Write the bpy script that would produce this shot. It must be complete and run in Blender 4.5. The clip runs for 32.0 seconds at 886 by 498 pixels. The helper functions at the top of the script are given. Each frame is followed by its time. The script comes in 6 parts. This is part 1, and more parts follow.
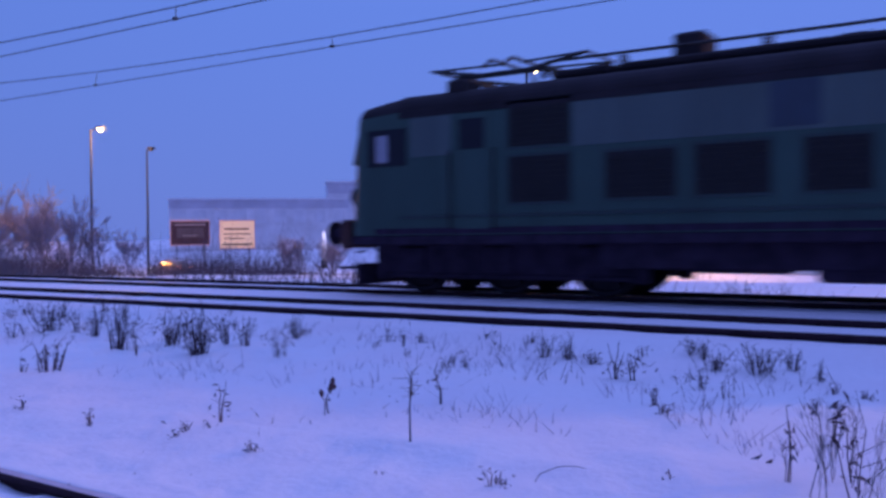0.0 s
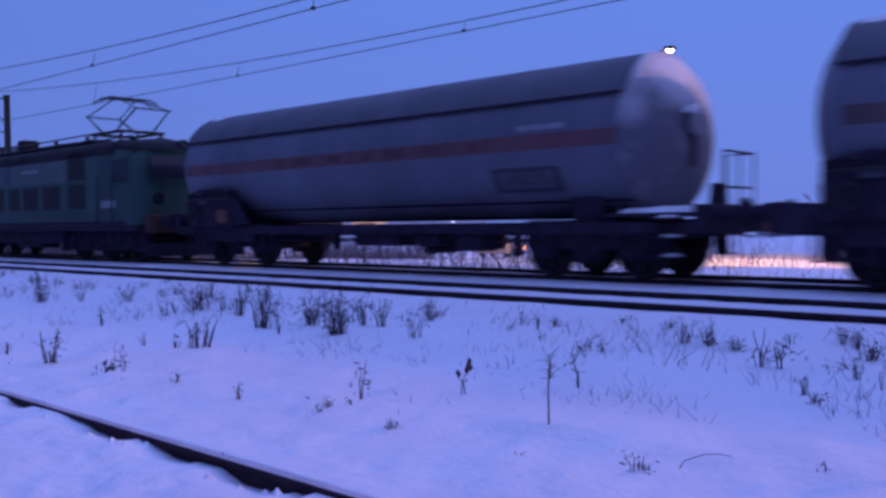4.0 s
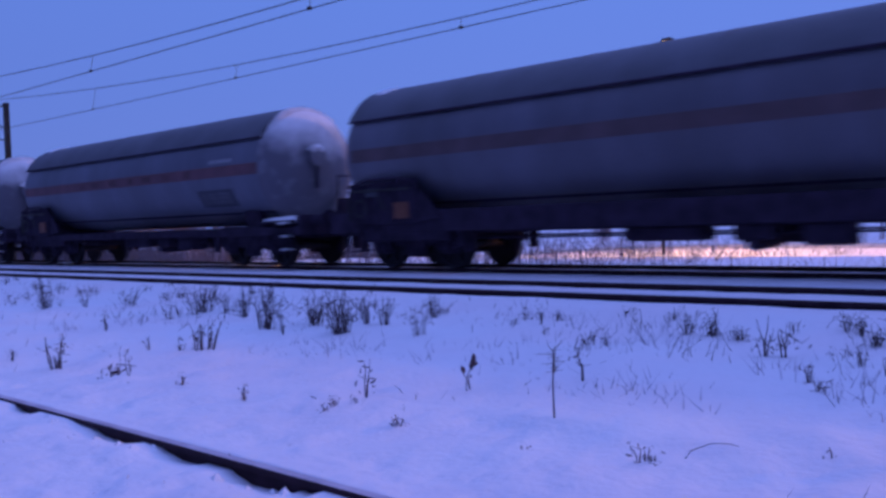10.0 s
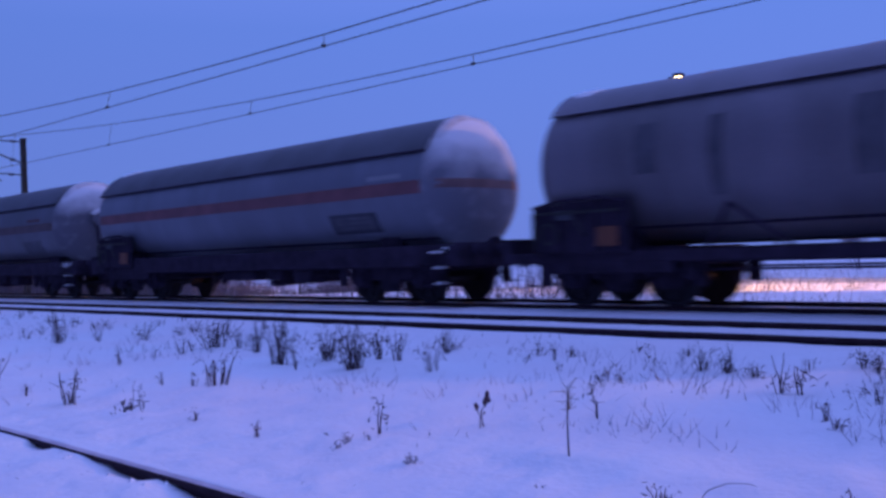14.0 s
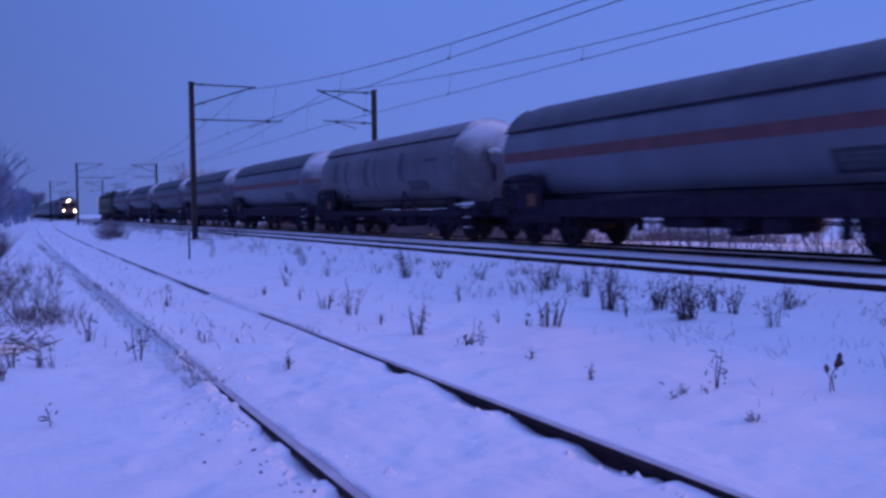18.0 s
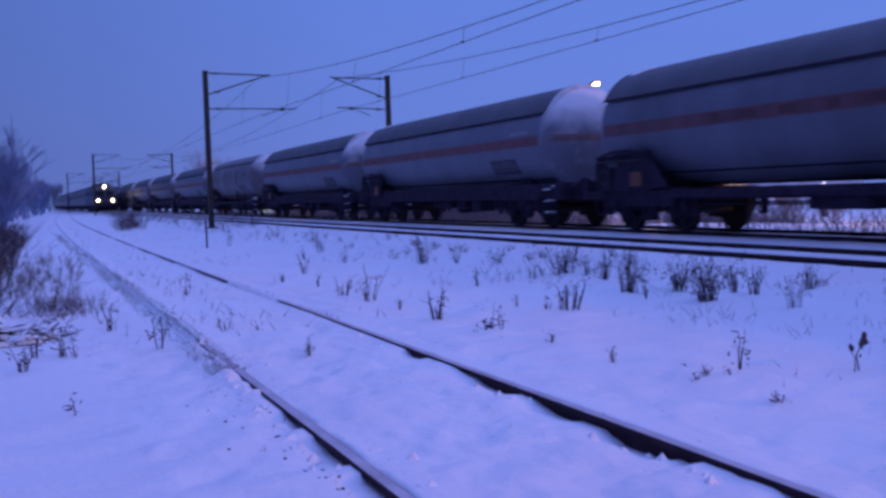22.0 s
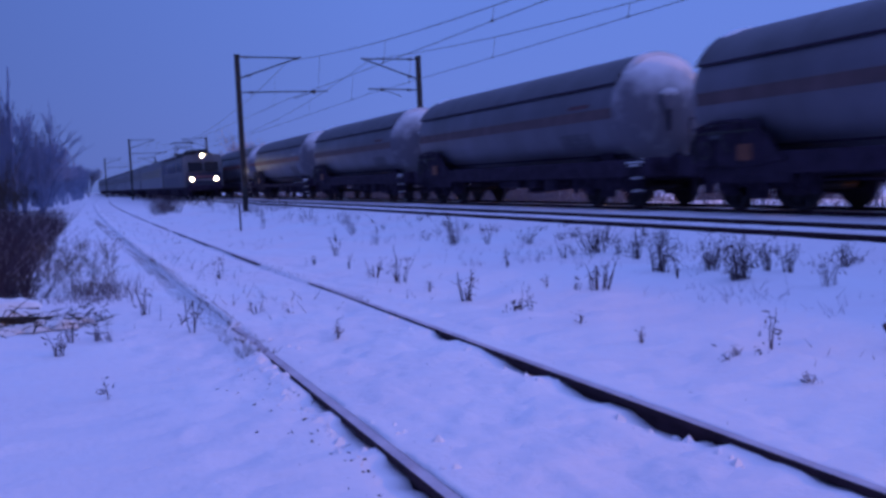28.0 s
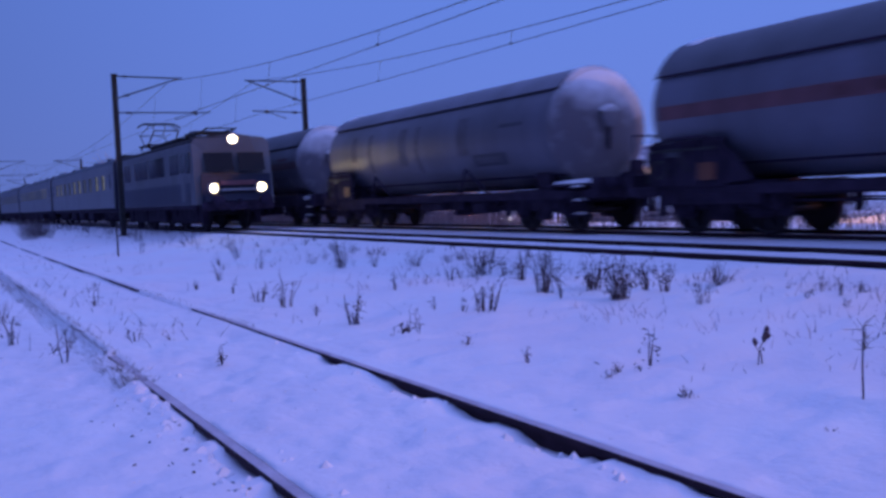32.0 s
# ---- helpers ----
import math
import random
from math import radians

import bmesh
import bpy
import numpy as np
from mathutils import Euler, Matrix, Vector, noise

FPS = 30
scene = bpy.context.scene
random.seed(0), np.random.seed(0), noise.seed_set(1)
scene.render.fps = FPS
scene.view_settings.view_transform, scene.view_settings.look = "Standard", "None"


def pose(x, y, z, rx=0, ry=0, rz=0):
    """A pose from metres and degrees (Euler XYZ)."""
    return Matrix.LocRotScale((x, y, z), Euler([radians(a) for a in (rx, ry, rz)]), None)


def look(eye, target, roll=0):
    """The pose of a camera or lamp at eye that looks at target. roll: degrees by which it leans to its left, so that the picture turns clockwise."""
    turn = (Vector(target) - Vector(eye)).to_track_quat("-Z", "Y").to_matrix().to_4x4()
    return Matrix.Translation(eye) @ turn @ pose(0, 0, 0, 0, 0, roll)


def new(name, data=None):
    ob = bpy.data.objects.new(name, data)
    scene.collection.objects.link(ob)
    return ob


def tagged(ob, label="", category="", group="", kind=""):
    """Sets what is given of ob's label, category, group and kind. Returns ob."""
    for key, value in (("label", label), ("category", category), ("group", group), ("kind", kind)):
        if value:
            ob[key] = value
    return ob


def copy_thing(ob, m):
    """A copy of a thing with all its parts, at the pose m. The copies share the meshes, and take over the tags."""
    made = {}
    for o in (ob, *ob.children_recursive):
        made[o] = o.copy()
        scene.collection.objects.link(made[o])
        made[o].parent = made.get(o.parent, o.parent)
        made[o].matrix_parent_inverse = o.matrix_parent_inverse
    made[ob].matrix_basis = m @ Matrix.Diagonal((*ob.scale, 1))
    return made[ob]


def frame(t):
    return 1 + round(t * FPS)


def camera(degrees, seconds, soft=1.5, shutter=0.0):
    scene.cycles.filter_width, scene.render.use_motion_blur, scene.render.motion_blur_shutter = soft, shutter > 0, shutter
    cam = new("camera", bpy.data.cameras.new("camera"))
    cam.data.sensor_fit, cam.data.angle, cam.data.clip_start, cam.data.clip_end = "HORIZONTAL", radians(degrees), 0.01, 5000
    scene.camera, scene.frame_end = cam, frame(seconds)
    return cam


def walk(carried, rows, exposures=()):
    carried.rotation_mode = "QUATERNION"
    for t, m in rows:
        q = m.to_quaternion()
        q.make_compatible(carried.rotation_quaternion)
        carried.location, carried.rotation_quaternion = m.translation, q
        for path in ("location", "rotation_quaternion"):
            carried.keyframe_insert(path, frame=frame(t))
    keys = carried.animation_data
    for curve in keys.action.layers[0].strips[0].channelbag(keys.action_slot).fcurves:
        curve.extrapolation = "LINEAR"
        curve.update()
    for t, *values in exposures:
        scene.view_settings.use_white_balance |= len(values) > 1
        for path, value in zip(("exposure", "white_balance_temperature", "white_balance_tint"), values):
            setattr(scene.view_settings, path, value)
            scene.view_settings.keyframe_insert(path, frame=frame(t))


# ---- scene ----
cam = camera(52.99, 32.0, soft=3.0, shutter=0.8)
PATH = [
    (0.0, 0.077, -0.110, 1.303, 89.24, 0.61, -56.05),
    (0.5, 0.070, -0.096, 1.290, 89.49, 0.39, -55.49),
    (1.0, 0.064, -0.078, 1.291, 88.89, -0.14, -54.82),
    (1.5, 0.041, -0.057, 1.280, 89.17, -0.16, -49.43),
    (2.0, 0.046, -0.042, 1.286, 88.61, 0.19, -48.28),
    (2.5, 0.045, -0.040, 1.286, 88.39, 0.16, -49.24),
    (3.0, 0.052, -0.033, 1.289, 87.94, 0.36, -48.37),
    (3.5, 0.052, -0.031, 1.283, 88.05, 0.34, -47.86),
    (4.0, 0.050, -0.043, 1.276, 88.39, 0.62, -47.82),
    (4.5, 0.049, -0.052, 1.282, 88.34, 0.95, -47.94),
    (6.5, 0.055, -0.057, 1.280, 88.48, 1.66, -44.88),
    (7.0, 0.045, -0.049, 1.276, 88.24, 1.84, -44.21),
    (7.5, 0.041, -0.048, 1.274, 87.84, 2.05, -44.42),
    (8.0, 0.054, -0.042, 1.283, 87.97, 1.27, -46.30),
    (8.5, 0.034, -0.040, 1.283, 88.50, 1.30, -46.60),
    (9.0, 0.050, -0.037, 1.281, 88.58, 1.72, -46.74),
    (9.5, 0.041, -0.042, 1.270, 88.38, 2.02, -46.89),
    (10.0, 0.049, -0.051, 1.269, 88.23, 1.98, -47.71),
    (10.5, 0.050, -0.040, 1.278, 88.66, 2.22, -44.52),
    (11.0, 0.062, -0.054, 1.276, 88.54, 2.49, -44.83),
    (11.5, 0.074, -0.049, 1.271, 87.81, 2.53, -45.04),
    (12.0, 0.063, -0.055, 1.284, 87.98, 2.10, -45.13),
    (12.5, 0.052, -0.091, 1.276, 88.52, 2.08, -46.36),
    (13.0, 0.050, -0.070, 1.297, 88.97, 1.89, -48.91),
    (13.5, 0.030, -0.052, 1.284, 90.60, 1.37, -47.37),
    (14.0, 0.029, -0.051, 1.289, 90.43, 1.94, -46.96),
    (14.5, 0.009, -0.063, 1.288, 89.93, 1.76, -47.48),
    (16.5, 0.011, -0.029, 1.288, 88.17, 1.48, -43.32),
    (17.0, -0.034, -0.014, 1.303, 88.10, 1.21, -38.19),
    (17.5, -0.062, 0.022, 1.287, 87.74, 1.13, -28.10),
    (18.0, -0.060, 0.022, 1.287, 87.47, 0.68, -26.34),
    (18.5, -0.051, 0.026, 1.282, 87.68, 1.19, -25.72),
    (19.0, -0.063, 0.037, 1.277, 87.38, 1.38, -24.07),
    (19.5, -0.056, 0.055, 1.273, 86.71, 1.52, -23.76),
    (20.0, -0.056, 0.062, 1.274, 86.16, 1.48, -25.01),
    (20.5, -0.059, 0.063, 1.274, 85.50, 1.78, -24.95),
    (21.0, -0.067, 0.065, 1.272, 85.97, 1.74, -25.21),
    (21.5, -0.063, 0.051, 1.273, 86.02, 2.84, -25.76),
    (22.0, -0.072, 0.054, 1.280, 86.54, 1.62, -25.38),
    (22.5, -0.076, 0.065, 1.272, 85.31, 0.98, -24.26),
    (23.0, -0.078, 0.085, 1.272, 85.17, 0.66, -22.67),
    (23.5, -0.081, 0.087, 1.272, 85.81, 1.19, -21.26),
    (24.0, -0.075, 0.091, 1.268, 86.40, 1.28, -21.73),
    (24.5, -0.075, 0.081, 1.268, 86.50, 1.25, -22.14),
    (25.0, -0.072, 0.077, 1.268, 86.38, 1.48, -21.88),
    (25.5, -0.064, 0.090, 1.263, 85.44, 1.61, -21.92),
    (27.5, -0.013, 0.030, 1.287, 85.37, 2.44, -22.45),
    (28.0, -0.018, 0.038, 1.293, 85.33, 2.42, -23.24),
    (28.5, -0.009, 0.037, 1.296, 86.05, 2.45, -24.15),
    (29.0, -0.001, 0.053, 1.283, 86.45, 3.30, -24.18),
    (29.5, -0.018, 0.058, 1.276, 85.89, 2.59, -25.94),
    (30.0, -0.024, 0.057, 1.282, 86.05, 2.65, -26.75),
    (30.5, -0.019, 0.059, 1.285, 86.00, 2.66, -27.81),
    (31.0, -0.018, 0.049, 1.283, 86.30, 2.36, -29.40),
    (31.5, -0.024, 0.050, 1.286, 86.57, 2.34, -29.70),
    (32.0, -0.011, 0.047, 1.286, 86.52, 2.39, -30.51),
]
walk(cam, [(t, pose(x, y, z, a, b, c)) for t, x, y, z, a, b, c in PATH], exposures=[(0, 0.0), (32, 0.0)])

# ---- light: overcast winter dusk ----
world = bpy.data.worlds.new("dusk_sky")
scene.world = world
world.use_nodes = True
wn, wl = world.node_tree.nodes, world.node_tree.links
wn.clear()
w_out, w_bg = wn.new("ShaderNodeOutputWorld"), wn.new("ShaderNodeBackground")
w_sky, w_mix = wn.new("ShaderNodeTexSky"), wn.new("ShaderNodeMix")
w_sky.sky_type, w_sky.sun_disc = "NISHITA", False
w_sky.sun_elevation, w_sky.sun_rotation, w_sky.air_density, w_sky.dust_density, w_sky.ozone_density = radians(3), radians(200), 1.0, 0.5, 4.0
w_geo, w_sep, w_ramp = wn.new("ShaderNodeTexCoord"), wn.new("ShaderNodeSeparateXYZ"), wn.new("ShaderNodeValToRGB")
wl.new(w_geo.outputs["Generated"], w_sep.inputs[0])
wl.new(w_sep.outputs[2], w_ramp.inputs[0])
ramp = w_ramp.color_ramp
ramp.elements[0].position, ramp.elements[0].color = 0.0, (1.52, 2.3, 7.4, 1)
ramp.elements[1].position, ramp.elements[1].color = 1.0, (4.0, 5.7, 18.0, 1)
mid = ramp.elements.new(0.25)
mid.color = (1.36, 2.46, 8.15, 1)
high = ramp.elements.new(0.45)
high.color = (2.2, 3.25, 10.8, 1)
w_mix.data_type = "RGBA"
w_mix.inputs[0].default_value = 0.93
wl.new(w_sky.outputs[0], w_mix.inputs[6])
wl.new(w_ramp.outputs[0], w_mix.inputs[7])
wl.new(w_mix.outputs[2], w_bg.inputs[0])
# the sky is a little lighter towards the last daylight
w_dot, w_half, w_side = wn.new("ShaderNodeVectorMath"), wn.new("ShaderNodeMath"), wn.new("ShaderNodeValToRGB")
w_dot.operation, w_half.operation = "DOT_PRODUCT", "MULTIPLY_ADD"
w_dot.inputs[1].default_value = (0.97, -0.22, 0.0)
wl.new(w_geo.outputs["Generated"], w_dot.inputs[0])
wl.new(w_dot.outputs["Value"], w_half.inputs[0])
w_half.inputs[1].default_value, w_half.inputs[2].default_value = 0.5, 0.5
wl.new(w_half.outputs[0], w_side.inputs[0])
side = w_side.color_ramp
side.elements[0].position, side.elements[0].color = 0.0, (0.03, 0.03, 0.03, 1)
side.elements[1].position, side.elements[1].color = 1.0, (0.107, 0.107, 0.107, 1)
across = side.elements.new(0.36)
across.color = (0.068, 0.068, 0.068, 1)
amid = side.elements.new(0.56)
amid.color = (0.0935, 0.0935, 0.0935, 1)
wl.new(w_side.outputs[0], w_bg.inputs[1])
wl.new(w_bg.outputs[0], w_out.inputs[0])

sun_data = bpy.data.lights.new("sun", "SUN")
sun_data.energy, sun_data.angle, sun_data.color = 0.2, radians(70), (0.95, 0.77, 0.95)
sun = new("sun", sun_data)
sun.matrix_world = look((50, -60, 38), (0, 0, 0))


def point_lamp(name, place, watts, color, radius=0.25):
    data = bpy.data.lights.new(name, "POINT")
    data.energy, data.color, data.shadow_soft_size = watts, color, radius
    ob = new(name, data)
    ob.location = place
    return ob


# ---- materials ----
def tint(c, k):
    return (c[0] * k, c[1] * k, c[2] * k, 1)


def material(name, base, rough=0.7, metal=0.0, var=0.35, scale=3.0, fine=40.0, bump=0.15, second=None, streak=False, spec=0.5):
    m = bpy.data.materials.new(name)
    m.use_nodes = True
    n, l = m.node_tree.nodes, m.node_tree.links
    p = n["Principled BSDF"]
    p.inputs["Roughness"].default_value, p.inputs["Metallic"].default_value = rough, metal
    p.inputs["Specular IOR Level"].default_value = spec
    co, mp = n.new("ShaderNodeTexCoord"), n.new("ShaderNodeMapping")
    l.new(co.outputs["Object"], mp.inputs[0])
    if streak:
        mp.inputs["Scale"].default_value = (1.0, 1.0, 0.18)
    big, small, cr, mx = n.new("ShaderNodeTexNoise"), n.new("ShaderNodeTexNoise"), n.new("ShaderNodeValToRGB"), n.new("ShaderNodeMix")
    big.inputs["Scale"].default_value, big.inputs["Detail"].default_value = scale, 6
    small.inputs["Scale"].default_value, small.inputs["Detail"].default_value = fine, 3
    l.new(mp.outputs[0], big.inputs["Vector"])
    l.new(co.outputs["Object"], small.inputs["Vector"])
    cr.color_ramp.elements[0].position, cr.color_ramp.elements[1].position = 0.32, 0.68
    dark = second if second else tuple(v * (1 - var) for v in base)
    cr.color_ramp.elements[0].color, cr.color_ramp.elements[1].color = (*dark, 1), (*base, 1)
    l.new(big.outputs["Fac"], cr.inputs[0])
    mx.data_type, mx.blend_type = "RGBA", "MULTIPLY"
    mx.inputs[0].default_value = 0.5
    l.new(cr.outputs[0], mx.inputs[6])
    l.new(small.outputs["Color"], mx.inputs[7])
    gr = n.new("ShaderNodeRGBToBW")
    l.new(small.outputs["Color"], gr.inputs[0])
    sc = n.new("ShaderNodeMapRange")
    sc.inputs[3].default_value, sc.inputs[4].default_value = 1 - var * 0.6, 1 + var * 0.3
    l.new(gr.outputs[0], sc.inputs[0])
    cb = n.new("ShaderNodeCombineColor")
    for k in range(3):
        l.new(sc.outputs[0], cb.inputs[k])
    mx.inputs[0].default_value = 1.0
    l.new(cb.outputs[0], mx.inputs[7])
    l.new(mx.outputs[2], p.inputs["Base Color"])
    if bump:
        b = n.new("ShaderNodeBump")
        b.inputs["Strength"].default_value, b.inputs["Distance"].default_value = bump, 0.02
        l.new(small.outputs["Fac"], b.inputs["Height"])
        l.new(b.outputs[0], p.inputs["Normal"])
    return m


def glow(name, color, strength):
    m = bpy.data.materials.new(name)
    m.use_nodes = True
    p = m.node_tree.nodes["Principled BSDF"]
    p.inputs["Base Color"].default_value = (*color, 1)
    p.inputs["Emission Color"].default_value = (*color, 1)
    p.inputs["Emission Strength"].default_value = strength
    return m


# pinkish second tone paints warm lamplight into patches of the snow
SNOW = material("snow", (0.76, 0.785, 0.84), 0.8, 0, 0.1, 0.5, 14, 0.6, second=(0.8, 0.745, 0.79))
SNOW_PATCH = material("clinging_snow", (0.82, 0.82, 0.85), 0.8, 0, 0.22, 2.5, 30, 0.4)
FROST_SNOW = material("grimy_frozen_snow", (0.7, 0.68, 0.71), 0.8, 0, 0.3, 2.2, 25, 0.5, second=(0.46, 0.44, 0.46))
RAIL = material("rusty_rail_steel", (0.055, 0.028, 0.042), 0.85, 0.1, 0.5, 6, 60, 0.3, spec=0.2)
RAIL_FROSTED = material("snow_dusted_rail_top", (0.6, 0.55, 0.62), 0.7, 0, 0.3, 3.0, 45, 0.3, second=(0.38, 0.33, 0.39))
RAIL_TOP = material("worn_rail_top", (0.36, 0.34, 0.34), 0.5, 0.3, 0.4, 5, 70, 0.1)
BALLAST = material("dark_ballast", (0.09, 0.08, 0.075), 0.9, 0, 0.6, 9, 35, 0.6)
CONCRETE = material("weathered_concrete", (0.16, 0.155, 0.15), 0.85, 0, 0.4, 2, 30, 0.3)
STEEL_DARK = material("dark_steel", (0.05, 0.05, 0.052), 0.6, 0.5, 0.4, 5, 50, 0.15)
WIRE = material("copper_wire", (0.045, 0.04, 0.04), 0.6, 0.4, 0.2, 3, 20, 0)
INSUL = material("brown_porcelain", (0.07, 0.035, 0.025), 0.25, 0, 0.2, 3, 20, 0)
# grimy underframe and wheels, lifted towards violet for glare over the darks
UNDER = material("grimy_lifted_underframe", (0.05, 0.035, 0.064), 0.9, 0, 0.5, 4, 40, 0.2, spec=0.15)
WHEEL = material("wheel_steel", (0.04, 0.031, 0.045), 0.6, 0.5, 0.4, 6, 40, 0.1)
TANK = material("grey_tank_paint", (0.172, 0.18, 0.235), 0.5, 0, 0.3, 1.1, 18, 0.05, streak=True, spec=0.6)
TANK_WORN = material("worn_grey_tank_paint", (0.136, 0.14, 0.188), 0.52, 0, 0.35, 1.0, 16, 0.06, streak=True, spec=0.6)
BAND_FROSTED = material("frosted_band", (0.25, 0.14, 0.14), 0.8, 0, 0.4, 2.5, 20, 0.1)
BAND_FAINT = material("grimy_orange_band", (0.13, 0.078, 0.085), 0.65, 0, 0.4, 1.6, 20, 0.05)
DARK_RED = material("dark_red_lettering", (0.12, 0.04, 0.045), 0.6, 0, 0.4, 2.5, 20, 0.05)
STAIN = material("oily_stain", (0.098, 0.094, 0.12), 0.6, 0, 0.4, 3, 20, 0.05)
BAR_DIM = material("dull_lettering", (0.06, 0.06, 0.085), 0.6, 0, 0.2, 6, 40, 0)
STRIPE_FADED = material("dull_orange_band", (0.18, 0.07, 0.08), 0.6, 0, 0.4, 1.6, 20, 0.05)
TANK_OLD = material("dirty_grey_tank_paint", (0.116, 0.112, 0.15), 0.48, 0, 0.42, 1.0, 16, 0.06, streak=True, spec=0.75)
TANK_BROWN = material("brown_grey_tank_paint", (0.165, 0.142, 0.175), 0.5, 0, 0.42, 1.0, 16, 0.06, streak=True, spec=0.75)
SHIELD = material("grey_sunshield", (0.095, 0.098, 0.122), 0.6, 0.1, 0.35, 0.9, 18, 0.1)
STRIPE = material("faded_orange_band", (0.22, 0.075, 0.085), 0.55, 0, 0.35, 1.6, 20, 0.05)
PLATE = material("dark_data_panel", (0.04, 0.04, 0.064), 0.5, 0, 0.3, 4, 30, 0.05)
BAR_GREY = material("lettering_grey", (0.28, 0.28, 0.31), 0.6, 0, 0.2, 6, 40, 0)
ORANGE = material("orange_plate_paint", (0.2, 0.06, 0.03), 0.55, 0, 0.3, 6, 40, 0.05)
GREEN = material("faded_green_paint", (0.034, 0.09, 0.07), 0.6, 0, 0.35, 1.2, 20, 0.08, streak=True)
GREEN_PALE = material("pale_grey_green_paint", (0.085, 0.134, 0.124), 0.6, 0, 0.35, 1.2, 20, 0.08, streak=True)
POST = material("painted_lamp_post", (0.014, 0.014, 0.016), 0.8, 0, 0.3, 3, 30, 0.05, spec=0.2)
PATCH_BLUE = material("bluish_touch_up_paint", (0.035, 0.06, 0.085), 0.5, 0, 0.3, 1.5, 20, 0.05)
GREEN_DARK = material("dark_green_paint", (0.024, 0.055, 0.05), 0.5, 0, 0.35, 1.2, 20, 0.08, streak=True)
ROOF_GREY = material("sooty_roof", (0.034, 0.03, 0.036), 0.85, 0, 0.4, 1.5, 25, 0.1, spec=0.2)
GRILLE = material("black_grille", (0.012, 0.013, 0.014), 0.6, 0.2, 0.4, 6, 60, 0.1)
GLASS = material("dark_cab_glass", (0.02, 0.022, 0.03), 0.12, 0, 0.2, 2, 10, 0, spec=0.35)
WINDSCREEN = material("dark_windscreen", (0.014, 0.014, 0.02), 0.3, 0, 0.2, 2, 10, 0, spec=0.15)
PALE = material("pale_grey_livery", (0.21, 0.22, 0.24), 0.45, 0, 0.25, 1.0, 18, 0.05, streak=True)
LOCO_GREY = material("dusky_grey_livery", (0.14, 0.145, 0.165), 0.55, 0, 0.3, 1.2, 18, 0.05, streak=True)
BLUE = material("navy_livery", (0.02, 0.026, 0.06), 0.45, 0, 0.3, 1.2, 18, 0.05, streak=True)
# opaque glass; the sky seen through the cab is put into its colour
CAB_PALE = material("sky_painted_cab_glass", (0.4, 0.4, 0.46), 0.1, 0, 0.2, 2, 10, 0, spec=0.8)
CREAM = material("frosted_glass_lamp", (0.6, 0.58, 0.5), 0.3, 0, 0.1, 5, 20, 0)
DRY = material("dry_weed", (0.072, 0.046, 0.066), 0.9, 0, 0.5, 12, 60, 0)
DRY_PALE = material("dry_grass", (0.16, 0.12, 0.095), 0.9, 0, 0.5, 6, 60, 0)
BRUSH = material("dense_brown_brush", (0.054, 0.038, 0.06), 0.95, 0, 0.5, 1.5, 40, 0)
LOW_BRUSH = material("brown_bush_twigs", (0.19, 0.15, 0.18), 0.95, 0, 0.5, 2.0, 40, 0)
# haze is put into these twig colours: paler and bluer with distance
DISTANT_HAZE_TWIG = material("distant_hazed_twigs", (0.29, 0.36, 0.54), 0.9, 0, 0.4, 0.6, 20, 0)
HAZE_TWIG = material("hazed_twigs", (0.165, 0.215, 0.36), 0.9, 0, 0.4, 0.6, 20, 0)
FAR_HAZE_TWIG = material("far_hazed_twigs", (0.42, 0.46, 0.56), 0.9, 0, 0.3, 0.5, 20, 0)
# frosted twigs with the street lamps' pink tint mixed into the colour
PINK_RIME = material("lamp_tinted_frosted_twigs", (0.36, 0.33, 0.4), 0.9, 0, 0.4, 0.8, 20, 0)
# far brush colour carries a violet cast for the haze over the field
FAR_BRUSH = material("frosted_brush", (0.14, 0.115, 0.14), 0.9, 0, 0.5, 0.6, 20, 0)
BARK = material("bare_twigs", (0.05, 0.04, 0.036), 0.9, 0, 0.4, 5, 40, 0.1)
FASCIA = material("grey_hall_fascia", (0.6, 0.59, 0.66), 0.8, 0, 0.25, 0.2, 2, 0.1)
PACKED = material("packed_snow_road", (0.56, 0.54, 0.53), 0.55, 0, 0.45, 0.5, 6, 0.3, second=(0.33, 0.31, 0.3))
CAR_PALE = material("silver_car_paint", (0.45, 0.45, 0.47), 0.35, 0.2, 0.15, 2, 20, 0)
CAR_DARK = material("dark_car_paint", (0.05, 0.055, 0.08), 0.35, 0, 0.15, 2, 20, 0)
TYRE = material("tyre_rubber", (0.02, 0.02, 0.02), 0.9, 0, 0.2, 8, 40, 0.1)
RUST_BEAM = material("rusty_red_beam", (0.1, 0.035, 0.03), 0.8, 0, 0.5, 5, 40, 0.1)
NOSE_RED = material("dull_red_stripe", (0.22, 0.08, 0.09), 0.5, 0, 0.3, 2, 20, 0.03)
FROSTED_STALK = material("frosted_stubble", (0.58, 0.55, 0.63), 0.9, 0, 0.4, 3, 30, 0)
# hall wall and glazing paled in colour to sink into the haze
WALL = material("haze_pale_hall_wall", (0.86, 0.85, 0.88), 0.8, 0, 0.25, 0.2, 2, 0.1)
HALL_GLASS = material("haze_pale_hall_glazing", (0.78, 0.78, 0.82), 0.7, 0, 0.2, 0.3, 3, 0)
BOARD_DARK = material("dark_poster", (0.045, 0.022, 0.045), 0.6, 0, 0.35, 2, 20, 0)
HEAD_GLOW = glow("headlight_glow", (1.0, 0.8, 0.5), 245)
WINDOW_GLOW = glow("lit_coach_window", (0.86, 0.86, 0.7), 0.11)
